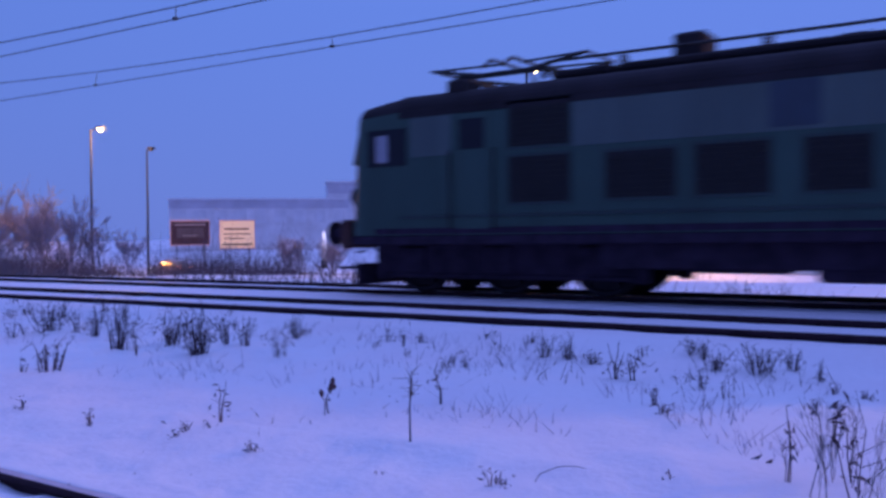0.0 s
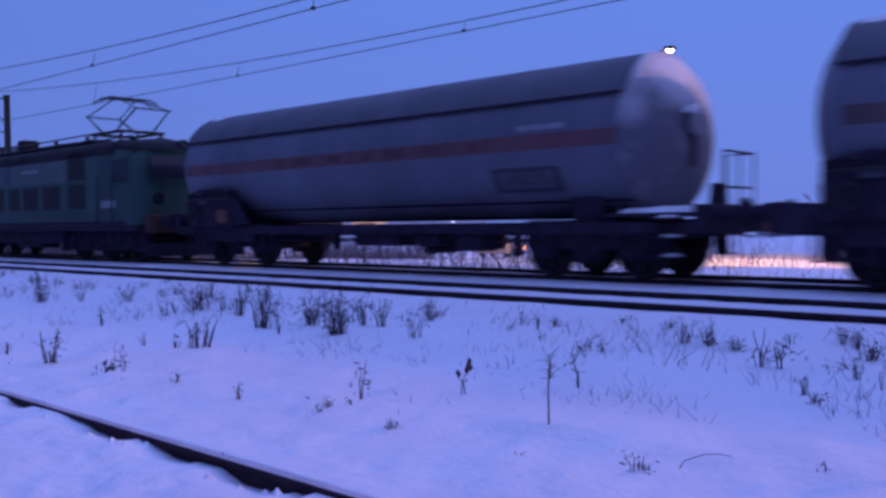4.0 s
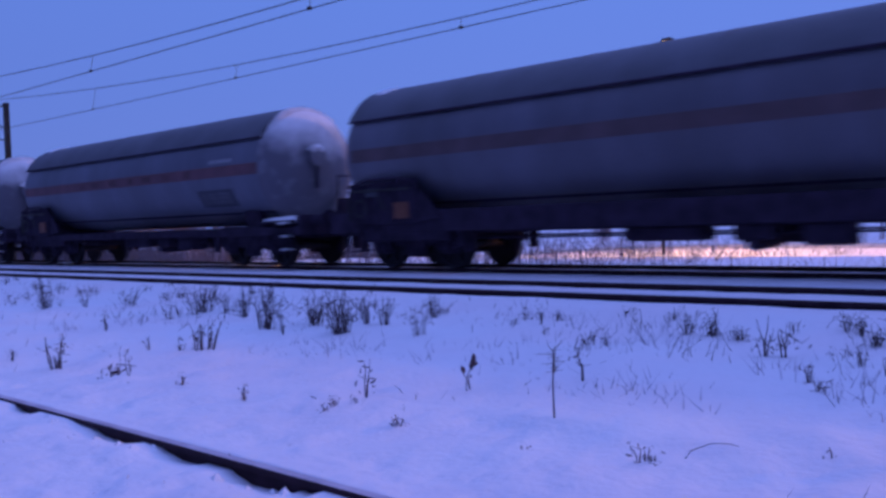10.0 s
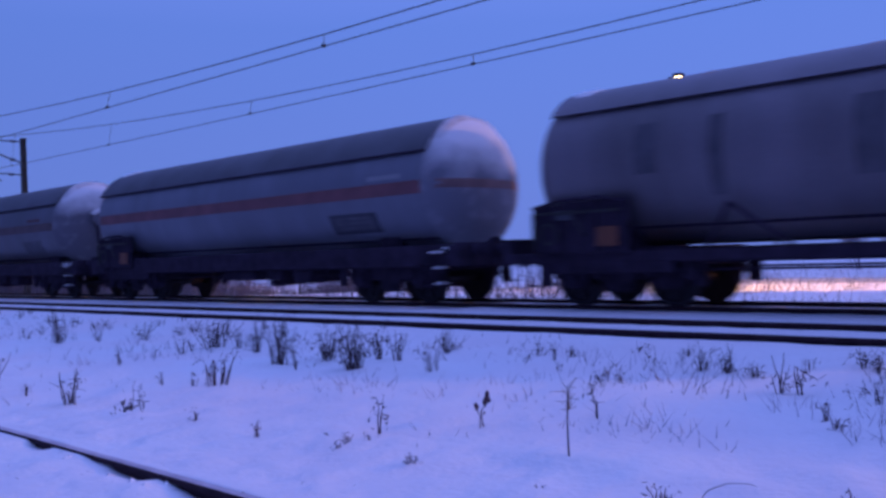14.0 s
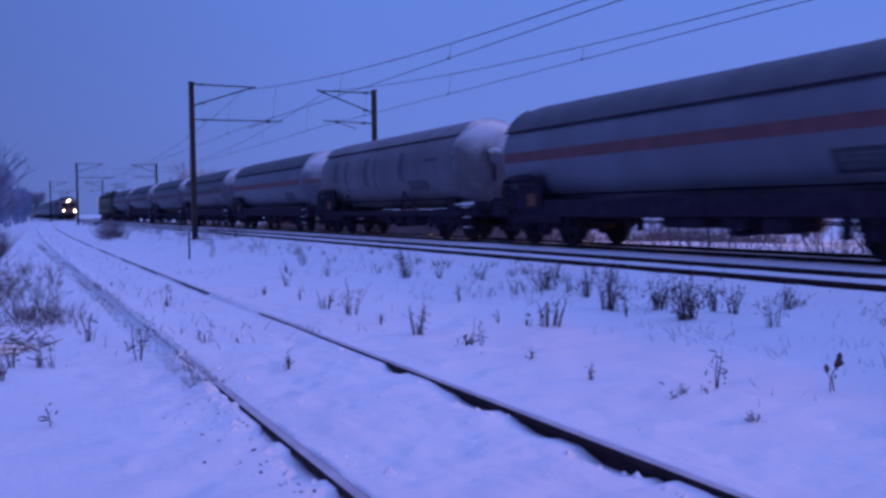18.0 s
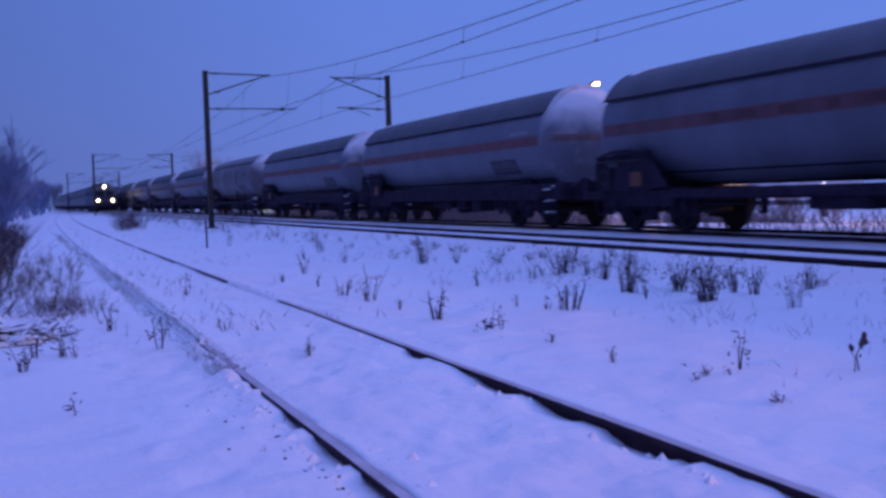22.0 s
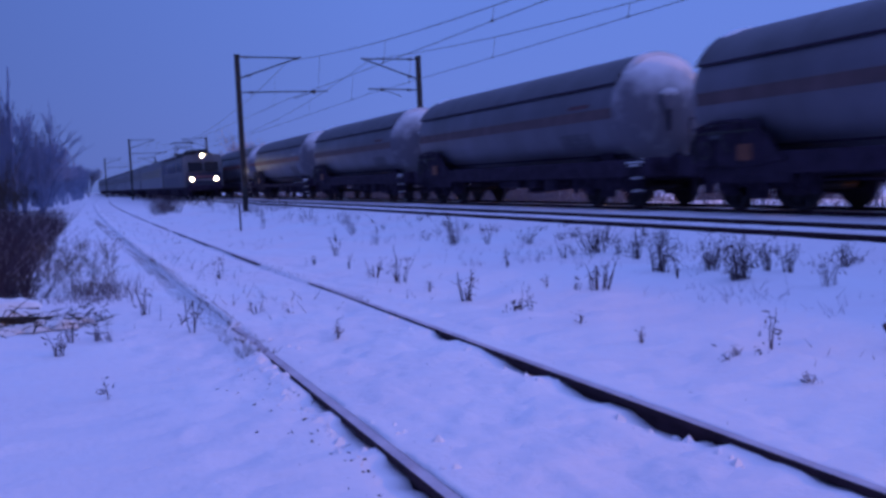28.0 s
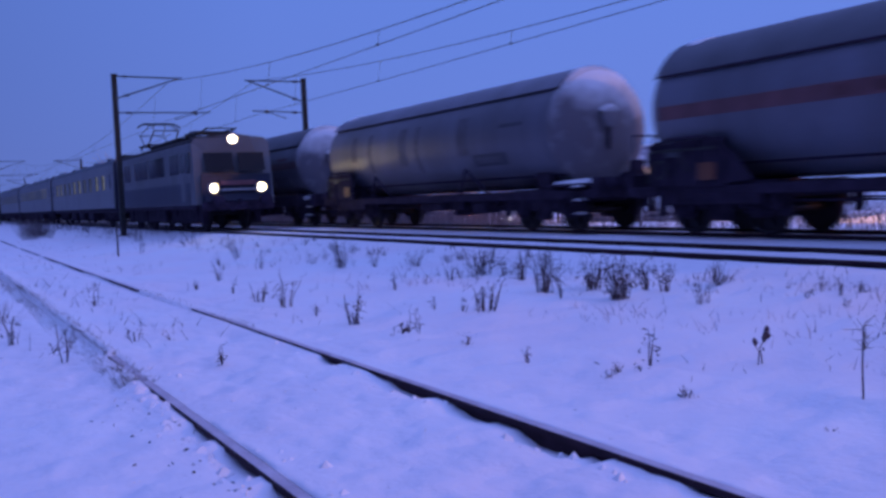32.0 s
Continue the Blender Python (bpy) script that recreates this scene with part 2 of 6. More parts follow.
WINDOW_DIM = glow("dim_coach_window", (0.8, 0.85, 0.66), 0.035)
for pane in (WINDOW_GLOW, WINDOW_DIM):
    pane.node_tree.nodes["Principled BSDF"].inputs["Base Color"].default_value = (0.04, 0.04, 0.05, 1)
TAIL_GLOW = glow("tail_light_glow", (1.0, 0.2, 0.06), 14)
BEAM_GLOW = glow("car_headlight_glow", (1.0, 0.93, 0.8), 24)
SODIUM = glow("sodium_lamp_glow", (1.0, 0.62, 0.25), 22)


def frost(name, paint):
    """Paint under a thin cover of frozen snow, whose thickness the mesh carries as the layer "cover"."""
    m = bpy.data.materials.new(name)
    m.use_nodes = True
    n, l = m.node_tree.nodes, m.node_tree.links
    q = n["Principled BSDF"]
    q.inputs["Roughness"].default_value = 0.8
    at, co = n.new("ShaderNodeAttribute"), n.new("ShaderNodeTexCoord")
    at.attribute_name = "cover"
    nz, ad, cr, mx, bp = n.new("ShaderNodeTexNoise"), n.new("ShaderNodeMath"), n.new("ShaderNodeValToRGB"), n.new("ShaderNodeMix"), n.new("ShaderNodeBump")
    nz.inputs["Scale"].default_value, nz.inputs["Detail"].default_value = 2.6, 5
    l.new(co.outputs["Object"], nz.inputs["Vector"])
    ad.operation = "MULTIPLY_ADD"
    ad.inputs[1].default_value = 0.55
    l.new(nz.outputs["Fac"], ad.inputs[0])
    l.new(at.outputs["Fac"], ad.inputs[2])
    cr.color_ramp.elements[0].position, cr.color_ramp.elements[1].position = 0.3, 1.0
    l.new(ad.outputs[0], cr.inputs[0])
    mx.data_type = "RGBA"
    l.new(cr.outputs[0], mx.inputs[0])
    mx.inputs[6].default_value, mx.inputs[7].default_value = (*paint, 1), (0.7, 0.68, 0.71, 1)
    l.new(mx.outputs[2], q.inputs["Base Color"])
    bp.inputs["Strength"].default_value, bp.inputs["Distance"].default_value = 0.4, 0.03
    l.new(nz.outputs["Fac"], bp.inputs["Height"])
    l.new(bp.outputs[0], q.inputs["Normal"])
    return m


FROST = {"clean": frost("frosted_light_paint", (0.15, 0.15, 0.19)), "banded": frost("frosted_worn_paint", (0.125, 0.118, 0.145)), "plain": frost("frosted_dirty_paint", (0.14, 0.122, 0.14))}


# ---- mesh building ----
class Shape:
    """Collects faces of one mesh."""

    def __init__(self):
        self.v, self.f, self.s = [], [], []

    def add(self, verts, faces, smooth=False):
        k = len(self.v)
        self.v += [tuple(q) for q in verts]
        self.f += [[k + i for i in q] for q in faces]
        self.s += [smooth] * len(faces)
        return self

    def box(self, x0, x1, y0, y1, z0, z1, b=0.0):
        if b <= 0:
            v = [(x, y, z) for x in (x0, x1) for y in (y0, y1) for z in (z0, z1)]
            return self.add(v, [(0, 1, 3, 2), (4, 6, 7, 5), (0, 4, 5, 1), (2, 3, 7, 6), (0, 2, 6, 4), (1, 5, 7, 3)])
        b = min(b, 0.45 * min(x1 - x0, y1 - y0, z1 - z0))
        bm = bmesh.new()
        bmesh.ops.create_cube(bm, size=1, matrix=Matrix.Translation(((x0 + x1) / 2, (y0 + y1) / 2, (z0 + z1) / 2)) @ Matrix.Diagonal((x1 - x0, y1 - y0, z1 - z0, 1)))
        bmesh.ops.bevel(bm, geom=bm.edges[:], offset=b, segments=1, affect="EDGES")
        bm.verts.index_update()
        self.add([q.co for q in bm.verts], [[q.index for q in fc.verts] for fc in bm.faces])
        bm.free()
        return self

    def tube(self, pts, r, n=6, r1=None, caps=True):
        pts = [Vector(q) for q in pts]
        v, f, m = [], [], len(pts)
        for i, q in enumerate(pts):
            d = (pts[min(i + 1, m - 1)] - pts[max(i - 1, 0)]).normalized()
            u = d.orthogonal().normalized() if i == 0 else (u - d * u.dot(d)).normalized()
            w = d.cross(u)
            rr = r if r1 is None else r + (r1 - r) * i / (m - 1)
            v += [q + (u * math.cos(2 * math.pi * k / n) + w * math.sin(2 * math.pi * k / n)) * rr for k in range(n)]
        for i in range(m - 1):
            f += [(i * n + k, i * n + (k + 1) % n, (i + 1) * n + (k + 1) % n, (i + 1) * n + k) for k in range(n)]
        self.add(v, f, True)
        if caps:
            k = len(self.v) - len(v)
            self.f += [[k + q for q in range(n)][::-1], [k + (m - 1) * n + q for q in range(n)]]
            self.s += [False, False]
        return self

    def rod(self, a, b, r, n=6, r1=None):
        return self.tube([a, b], r, n, r1)

    def lathe(self, prof, n=28, axis="y", centre=(0, 0, 0), a0=0.0, a1=360.0, caps=False):
        """prof: (along, radius); angle 0 points up, runs to +x."""
        full = abs(a1 - a0) > 359
        k = n if full else n + 1
        v, f = [], []
        for s, r in prof:
            for i in range(k):
                a = radians(a0 + (a1 - a0) * i / n)
                x, z = r * math.sin(a), r * math.cos(a)
                q = (x, s, z) if axis == "y" else ((s, x, z) if axis == "x" else (x, z, s))
                v.append((q[0] + centre[0], q[1] + centre[1], q[2] + centre[2]))
        for j in range(len(prof) - 1):
            for i in range(n):
                i2 = (i + 1) % k if full else i + 1
                f.append((j * k + i, j * k + i2, (j + 1) * k + i2, (j + 1) * k + i))
        return self.add(v, f, True)

    def prism(self, poly, y0, y1, smooth=False):
        """poly: (x, z) outline, drawn along y."""
        n = len(poly)
        v = [(x, y0, z) for x, z in poly] + [(x, y1, z) for x, z in poly]
        f = [(i, (i + 1) % n, n + (i + 1) % n, n + i) for i in range(n)]
        self.add(v, f, smooth)
        k = len(self.v) - 2 * n
        self.f += [[k + i for i in range(n)][::-1], [k + n + i for i in range(n)]]
        self.s += [False, False]
        return self

    def mesh(self, name, mats):
        me = bpy.data.meshes.new(name)
        me.from_pydata(self.v, [], self.f)
        for m in mats if isinstance(mats, (list, tuple)) else [mats]:
            me.materials.append(m)
        me.polygons.foreach_set("use_smooth", self.s)
        bm = bmesh.new()
        bm.from_mesh(me)
        bmesh.ops.recalc_face_normals(bm, faces=bm.faces[:])
        bm.to_mesh(me)
        bm.free()
        if any(self.s):
            me.set_sharp_from_angle(angle=radians(40))
        me.update()
        return me


def part(name, shape, mat, parent=None, label=""):
    ob = new(name, shape.mesh(name, mat))
    if parent:
        ob.parent = parent
    if label:
        ob["label"] = label
    return ob


def thing(name, place, label, category, group="", kind=""):
    ob = new(name)
    ob.empty_display_size = 0.2
    ob.location = place
    return tagged(ob, label, category, group, kind)


RAIL_Z = 0.34
X_FREIGHT, X_PASSENGER = 13.9, 9.95


def siding_x(y):
    return 2.85 + 0.00018 * max(y, 0) ** 2


# ---- ground ----
def lerp_table(x, table):
    for (xa, za), (xb, zb) in zip(table, table[1:]):
        if x <= xb:
            k = min(max((x - xa) / (xb - xa), 0), 1)
            k = k * k * (3 - 2 * k)
            return za + (zb - za) * k
    return table[-1][1]


PROFILE = [(-200, 0.6), (-30, 0.2), (-4, 0.02), (0.5, -0.02), (4.0, -0.03), (7.2, 0.06), (8.1, 0.14), (8.75, 0.262), (15.2, 0.262), (16.6, 0.0), (19, -0.15), (30, -0.5), (48, -1.05), (53, -1.1), (62, -1.1), (75, -1.15), (400, 1.0)]


def fbm(x, y, s, d=4):
    return noise.fractal(Vector((x * s, y * s, 3.7)), 1.0, 2.0, d)


# how deep the rail's face stands clear of the snow along the two siding rails
BARE_LEFT = [(3.7, -0.06), (3.93, -0.06), (3.97, -0.012), (4.1, -0.018), (4.26, -0.066), (4.5, -0.069), (4.69, -0.045), (4.75, 0.004), (4.85, 0.0), (5.04, -0.058), (5.27, -0.046), (5.4, -0.004), (6.0, 0.002), (6.3, -0.004), (6.45, -0.02), (6.56, 0.004), (7.2, 0.03)]
BARE_RIGHT = [(3.33, -0.126), (3.38, -0.083), (3.49, -0.069), (3.66, -0.112), (3.94, -0.116), (4.05, -0.09), (4.15, -0.061), (4.35, -0.064), (4.5, -0.091), (4.62, -0.091), (4.78, -0.067), (4.89, -0.041), (5.03, -0.033), (5.18, -0.085), (5.4, -0.086), (5.54, -0.078), (5.76, -0.044), (6.14, -0.014), (6.5, -0.02), (6.66, -0.069), (6.88, -0.065), (7.0, -0.016), (8.5, -0.012), (9.9, 0.0)]


def ground_z(x, y):
    z = lerp_table(x, PROFILE)
    near = max(0.0, 1 - abs(y - 10) / 90)
    if x > 19:
        a, b = min(max((x - 19) / 33, 0), 1), min(max((y - 26) / 44, 0), 1)
        z -= 1.25 * a * b * b * (3 - 2 * b) * max(0.0, min(1.0, (330 - x) / 200))
    if 8.75 < x < 15.2:
        z += 0.012 * fbm(x, y, 1.6) * near
    elif x > 4.6:
        z += (0.05 * fbm(x, y, 0.9) + 0.028 * max(0, fbm(x, y, 3.2)) + 0.01 * fbm(x, y, 7.0)) * near
    elif x > 1.2:
        z += (0.036 * fbm(x, y, 1.1) + 0.03 * fbm(x, y, 3.4) + 0.008 * fbm(x, y, 9.0)) * near
    else:
        z += (0.034 * fbm(x, y, 0.8) + 0.026 * fbm(x, y, 3.4) + 0.01 * fbm(x, y, 9.0)) * near
    if -15 < y < 220:
        s1 = siding_x(y)
        for k, rail in enumerate((s1 - 1.505, s1)):
            d = x - rail
            lump = 0.5 + 1.1 * fbm(y, 7.0 * k, 1.1, 4) + 0.55 * noise.noise(Vector((y * 3.3, 5.0 * k, 0.5)))
            lump = min(max(lump, 0), 1)
            # beyond this stretch the rail lies under the snow but for short bare lengths
            start, run = (6.9, 2.6) if k == 0 else (9.6, 3.2)
            far = min(max((y - start) / run, 0), 1)
            bare = 0.0 if k == 0 else far * min(max((y - 14.0) / 0.8, 0), 1) * min(max(2.4 * fbm(y, 13.0, 0.16, 2) + 1.1, 0), 1)
            rough = 0.7 * noise.noise(Vector((y * 0.8, 9.0 * k, 1.5))) + 0.3 * noise.noise(Vector((y * 2.6, 9.0 * k, 1.5)))
            table = BARE_RIGHT if k else BARE_LEFT
            deep = lerp_table(y, table) if y > table[0][0] else -0.13 + 0.1 * lump
            low = (1 - far) * deep + far * (-0.03 - 0.02 * bare + 0.026 * rough)
            if -0.5 < d <= -0.045:
                w = max(0, 1 + (d + 0.045) / 0.36) ** (1.2 + 1.2 * (1 - lump))
                z = z * (1 - w) + min(low, 0.03 if k == 0 else 0.004) * w
            elif -0.045 < d < 0.04:
                z = min(low, -0.02) if far < 0.5 else 0.014 + 0.014 * rough - 0.034 * bare + (0.03 if k == 0 else 0.0)
            elif 0.04 <= d < 0.3:
                w = max(0, 1 - (d - 0.04) / 0.26)
                z = z * (1 - w) + (-0.012 + 0.008 * rough + (0.045 * far if k == 0 else 0.0)) * w
    return z


def spaced(stops):
    """stops: (from, to, step) runs joined."""
    out = []
    for a, b, s in stops:
        n = max(1, round((b - a) / s))
        out += [a + (b - a) * i / n for i in range(n)]
    return out + [stops[-1][1]]


def build_ground():
    xs = spaced([(-2500, -300, 400), (-300, -40, 40), (-40, -6, 4), (-6, 0.4, 0.22), (0.4, 3.4, 0.035), (3.4, 9.0, 0.11), (9.0, 15.5, 0.25), (15.5, 22, 0.4), (22, 70, 3), (70, 300, 30), (300, 2500, 300)])
    ys = spaced([(-2500, -300, 400), (-300, -30, 40), (-30, -10, 2), (-10, -1.5, 0.18), (-1.5, 2.4, 0.07), (2.4, 9.0, 0.04), (9.0, 16, 0.07), (16, 40, 0.3), (40, 100, 1.5), (100, 300, 12), (300, 2500, 300)])
    nx = len(xs)
    v = [(x, y, ground_z(x, y)) for y in ys for x in xs]
    f = [(j * nx + i, j * nx + i + 1, (j + 1) * nx + i + 1, (j + 1) * nx + i) for j in range(len(ys) - 1) for i in range(nx - 1)]
    me = bpy.data.meshes.new("ground")
    me.from_pydata(v, [], f)
    me.polygons.foreach_set("use_smooth", [True] * len(f))
    me.materials.append(SNOW)
    return tagged(new("ground", me), "snow-covered ground with soft drifts beside the tracks", "ground", kind="structure")


build_ground()

RAIL_POLY = [(-0.075, -0.16), (0.075, -0.16), (0.075, -0.148), (0.012, -0.125), (0.012, -0.045), (0.036, -0.035), (0.036, -0.004), (0.028, 0.0), (-0.028, 0.0), (-0.036, -0.004), (-0.036, -0.035), (-0.012, -0.045), (-0.012, -0.125), (-0.075, -0.148)]


def rail_line(name, xf, y_stops, z, label, top):
    sh = Shape()
    n = len(RAIL_POLY)
    v = [(xf(y) + a, y, z + b) for y in y_stops for a, b in RAIL_POLY]
    f = [(j * n + i, j * n + (i + 1) % n, (j + 1) * n + (i + 1) % n, (j + 1) * n + i) for j in range(len(y_stops) - 1) for i in range(n)]
    sh.add(v, f)
    ob = part(name, sh, [RAIL, top])
    for k, poly in enumerate(ob.data.polygons):
        if abs(poly.normal.z) > 0.8 and poly.center.z > z - 0.002:
            poly.material_index = 1
    return tagged(ob, label, "rail", "rails", "structure")


far_stops = spaced([(-15, 30, 3), (30, 120, 5), (120, 215, 10)])
rail_line("rail", lambda y: siding_x(y) - 1.505, far_stops, 0.0, "old siding rail half buried in snow", RAIL_FROSTED)
rail_line("rail", siding_x, far_stops, 0.0, "old siding rail half buried in snow", RAIL_FROSTED)
for xc, what in ((X_PASSENGER, "rusty main line rail clear of snow"), (X_FREIGHT, "main line rail under the freight train")):
    for side in (-0.7525, 0.7525):
        rail_line("rail", lambda y, q=xc + side: q, [-400, 0, 60, 700], RAIL_Z, what, RAIL_TOP)


# ---- catenary ----
def mast(x, y, side, group="catenary masts"):
    """side: +1 reaches to +x, -1 to -x."""
    z0 = ground_z(x, y)
    ob = thing("catenary_mast", (x, y, z0), "dark steel overhead line mast with bracket arm standing in snow", "mast", group)
    h = 7.05 - z0
    sh = Shape()
    for a in (-0.085, 0.085):
        sh.add([(a - 0.03, -0.11, 0), (a + 0.03, -0.11, 0), (a + 0.03, 0.11, 0), (a - 0.03, 0.11, 0), (a * 0.85 - 0.03, -0.085, h), (a * 0.85 + 0.03, -0.085, h), (a * 0.85 + 0.03, 0.085, h), (a * 0.85 - 0.03, 0.085, h)],
               [(0, 1, 2, 3), (4, 5, 6, 7), (0, 1, 5, 4), (1, 2, 6, 5), (2, 3, 7, 6), (3, 0, 4, 7)])
    sh.box(-0.06, 0.06, -0.03, 0.03, 0, h)
    k = 0.4
    while k < h:
        sh.box(-0.105, 0.105, -0.1, -0.092, k, k + 0.12)
        sh.box(-0.105, 0.105, 0.092, 0.1, k, k + 0.12)
        k += 0.6
    sh.box(-0.12, 0.12, -0.12, 0.12, h, h + 0.03)
    part("column", sh, STEEL_DARK, ob)
    part("foundation", Shape().box(-0.28, 0.28, -0.28, 0.28, -0.5, 0.03, 0.03), CONCRETE, ob, "concrete footing with snow round it")
    near = side > 0
    top, tie, low = h - 0.06, h - 1.0, (5.42 if near else 5.52) - z0
    end = 4.1 if near else 2.6
    part("top_arm", Shape().rod((side * 0.1, 0, top), (side * 2.75, 0, top - 0.02), 0.032), STEEL_DARK, ob)
    part("brace", Shape().rod((side * 0.1, 0, tie), (side * 2.9, 0, top + 0.02), 0.032), STEEL_DARK, ob)
    part("registration_arm", Shape().rod((side * 0.1, 0, low), (side * end, 0, low + 0.05), 0.028), STEEL_DARK, ob)
    sx = 3.45 if near else 1.9
    part("steady_arm", Shape().rod((side * sx, 0, low + 0.03), (side * (sx - 0.95), 0, low - 0.3), 0.018), STEEL_DARK, ob)
    part("arm_clamp", Shape().box(side * sx - 0.07, side * sx + 0.07, -0.05, 0.05, low - 0.06, low + 0.1, 0.015), STEEL_DARK, ob)
    for q in ((side * 0.35, top - 0.01), (side * 0.45, low), (side * 0.38, tie + 0.11)):
        ins = Shape()
        for i in range(4):
            ins.lathe([(-0.02, 0.03), (0, 0.07), (0.02, 0.03)], 10, "x", (q[0] + side * i * 0.06, 0, q[1]))
        part("insulator", ins, INSUL, ob)
    return ob


MAST_Y = (-22.0, 40.5, 109.0, 172.0)
for my in MAST_Y:
    mast(7.6, my, 1)
    mast(16.3, my, -1)


def overhead(xc, z_mast, z_mid, z_messenger, label):
    ob = thing("overhead_line", (xc, 0, 0), label, "overhead wire", "overhead wires")
    contact, messenger, hangers = [], [], []
    flip = 1
    for a, b in zip(MAST_Y, MAST_Y[1:]):
        for i in range(24):
            k = i / 24
            y = a + (b - a) * k
            bow = 4 * k * (1 - k)
            contact.append((0.15 * math.cos(k * math.pi) * flip, y, z_mast - (z_mast - z_mid) * bow))
            messenger.append((0, y, z_messenger - (z_messenger - z_mid - 0.2) * bow))
            if i % 3 == 1:
                hangers.append((contact[-1], messenger[-1]))
        flip = -flip
    part("contact_wire", Shape().tube(contact, 0.0105, 5), WIRE, ob)
    part("messenger_wire", Shape().tube(messenger, 0.0115, 5), WIRE, ob)
    for p, q in hangers:
        part("hanger", Shape().rod(p, q, 0.006, 4), WIRE, ob)
        part("clamp", Shape().box(p[0] - 0.025, p[0] + 0.025, p[1] - 0.04, p[1] + 0.04, p[2] - 0.015, p[2] + 0.035), WIRE, ob)


overhead(X_PASSENGER, 5.1, 4.98, 6.85, "pair of overhead contact and carrier wires above the near track")
overhead(X_FREIGHT, 5.35, 5.2, 6.97, "pair of overhead contact and carrier wires above the freight train")

# ---- running gear shared by the vehicles ----
WHEELS = {"wagon": [], "loco": [], "near": [], "car": []}


def wheelset_mesh(r):
    sh = Shape()
    for s in (-1, 1):
        prof = [(0.69 * s, 0.08), (0.69 * s, r - 0.06), (0.682 * s, r + 0.028), (0.715 * s, r + 0.028), (0.725 * s, r), (0.82 * s, r - 0.006), (0.82 * s, r - 0.07), (0.76 * s, r - 0.10), (0.75 * s, 0.14), (0.84 * s, 0.13), (0.84 * s, 0.0)]
        sh.lathe(prof, 24, "x")
        for k in range(6):
            a = k * math.pi / 3
            sh.rod((0.79 * s, 0.2 * math.cos(a), 0.2 * math.sin(a)), (0.79 * s, (r - 0.1) * math.cos(a), (r - 0.1) * math.sin(a)), 0.025, 5)
    sh.rod((-0.72, 0, 0), (0.72, 0, 0), 0.085, 10)
    sh.rod((-1.0, 0, 0), (1.0, 0, 0), 0.06, 8)
    return sh


WHEELSET = {}


def wheelset(parent, y, r, kind):
    key = round(r, 3)
    if key not in WHEELSET:
        WHEELSET[key] = wheelset_mesh(r).mesh("wheelset", WHEEL)
    ob = new("wheelset", WHEELSET[key])
    ob.parent = parent
    ob.location = (0, y, r)
    WHEELS[kind].append((ob, y, r))
    return ob


BOGIE = {}


def bogie(parent, y, axles, r, kind, name="bogie"):
    key = (tuple(axles), r)
    if key not in BOGIE:
        sh = Shape()
        a0, a1 = min(axles), max(axles)
        for s in (-1, 1):
            x = 0.98 * s
            sh.prism([(x - 0.05, r + 0.22), (x + 0.05, r + 0.22), (x + 0.05, r + 0.42), (x - 0.05, r + 0.42)], a0 - 0.35, a1 + 0.35)
            sh.box(x - 0.07, x + 0.07, (a0 + a1) / 2 - 0.3, (a0 + a1) / 2 + 0.3, r - 0.22, r + 0.3, 0.06)
            for a in axles:
                sh.box(x - 0.08, x + 0.1, a - 0.17, a + 0.17, r - 0.16, r + 0.17, 0.04)
                for d in (-0.24, 0.24):
                    sh.lathe([(r - 0.08 + i * 0.05, 0.085 if i % 2 else 0.062) for i in range(7)], 10, "z", (x, a + d, 0))
                sh.rod((x + 0.08 * s, a, r), (x + 0.13 * s, a, r), 0.1, 10)
            for a in (a0 - 0.36, a1 + 0.36):
                sh.box(x - 0.28 * s - 0.05, x - 0.28 * s + 0.05, a - 0.06, a + 0.06, r - 0.2, r + 0.25, 0.02)
            if len(axles) == 2 and r < 0.5:
                sh.box(x - 0.04, x + 0.06, a0 - 0.42, a1 + 0.42, 0.46, 0.98, 0.04)
                for a in axles:
                    sh.box(x - 0.02, x + 0.1, a - 0.26, a + 0.26, 0.3, 0.9, 0.1)
                sh.box(x + 0.05 * s - 0.04, x + 0.05 * s + 0.04, a0 - 0.7, a0 - 0.42, 0.34, 0.9, 0.06)
                sh.box(x + 0.05 * s - 0.04, x + 0.05 * s + 0.04, a1 + 0.42, a1 + 0.7, 0.34, 0.9, 0.06)
            if len(axles) == 3 or r > 0.5:
                sh.box(x + 0.06 * s - 0.05, x + 0.06 * s + 0.05, a0 - 0.75, a1 + 0.75, r - 0.3, r + 0.42, 0.03)
                for a in axles:
                    sh.box(x + 0.1 * s - 0.07, x + 0.1 * s + 0.07, a - 0.3, a + 0.3, r - 0.3, r + 0.2, 0.05)
                sh.rod((x + 0.1 * s, a0 - 0.6, 0.3), (x + 0.1 * s, a1 + 0.6, 0.3), 0.05, 6)
                for a in (a0 - 0.7, a1 + 0.7):
                    sh.box(x - 0.12, x + 0.12, a - 0.12, a + 0.12, 0.22, r + 0.3, 0.03)
        for a in (a0 - 0.3, a1 + 0.3, (a0 + a1) / 2):
            sh.box(-0.95, 0.95, a - 0.09, a + 0.09, r + 0.2, r + 0.38, 0.02)
        BOGIE[key] = sh.mesh("bogie", UNDER)
    ob = new(name, BOGIE[key])
    ob.parent = parent
    ob.location = (0, y, 0)
    for a in axles:
        wheelset(ob, a, r, kind)
    return ob


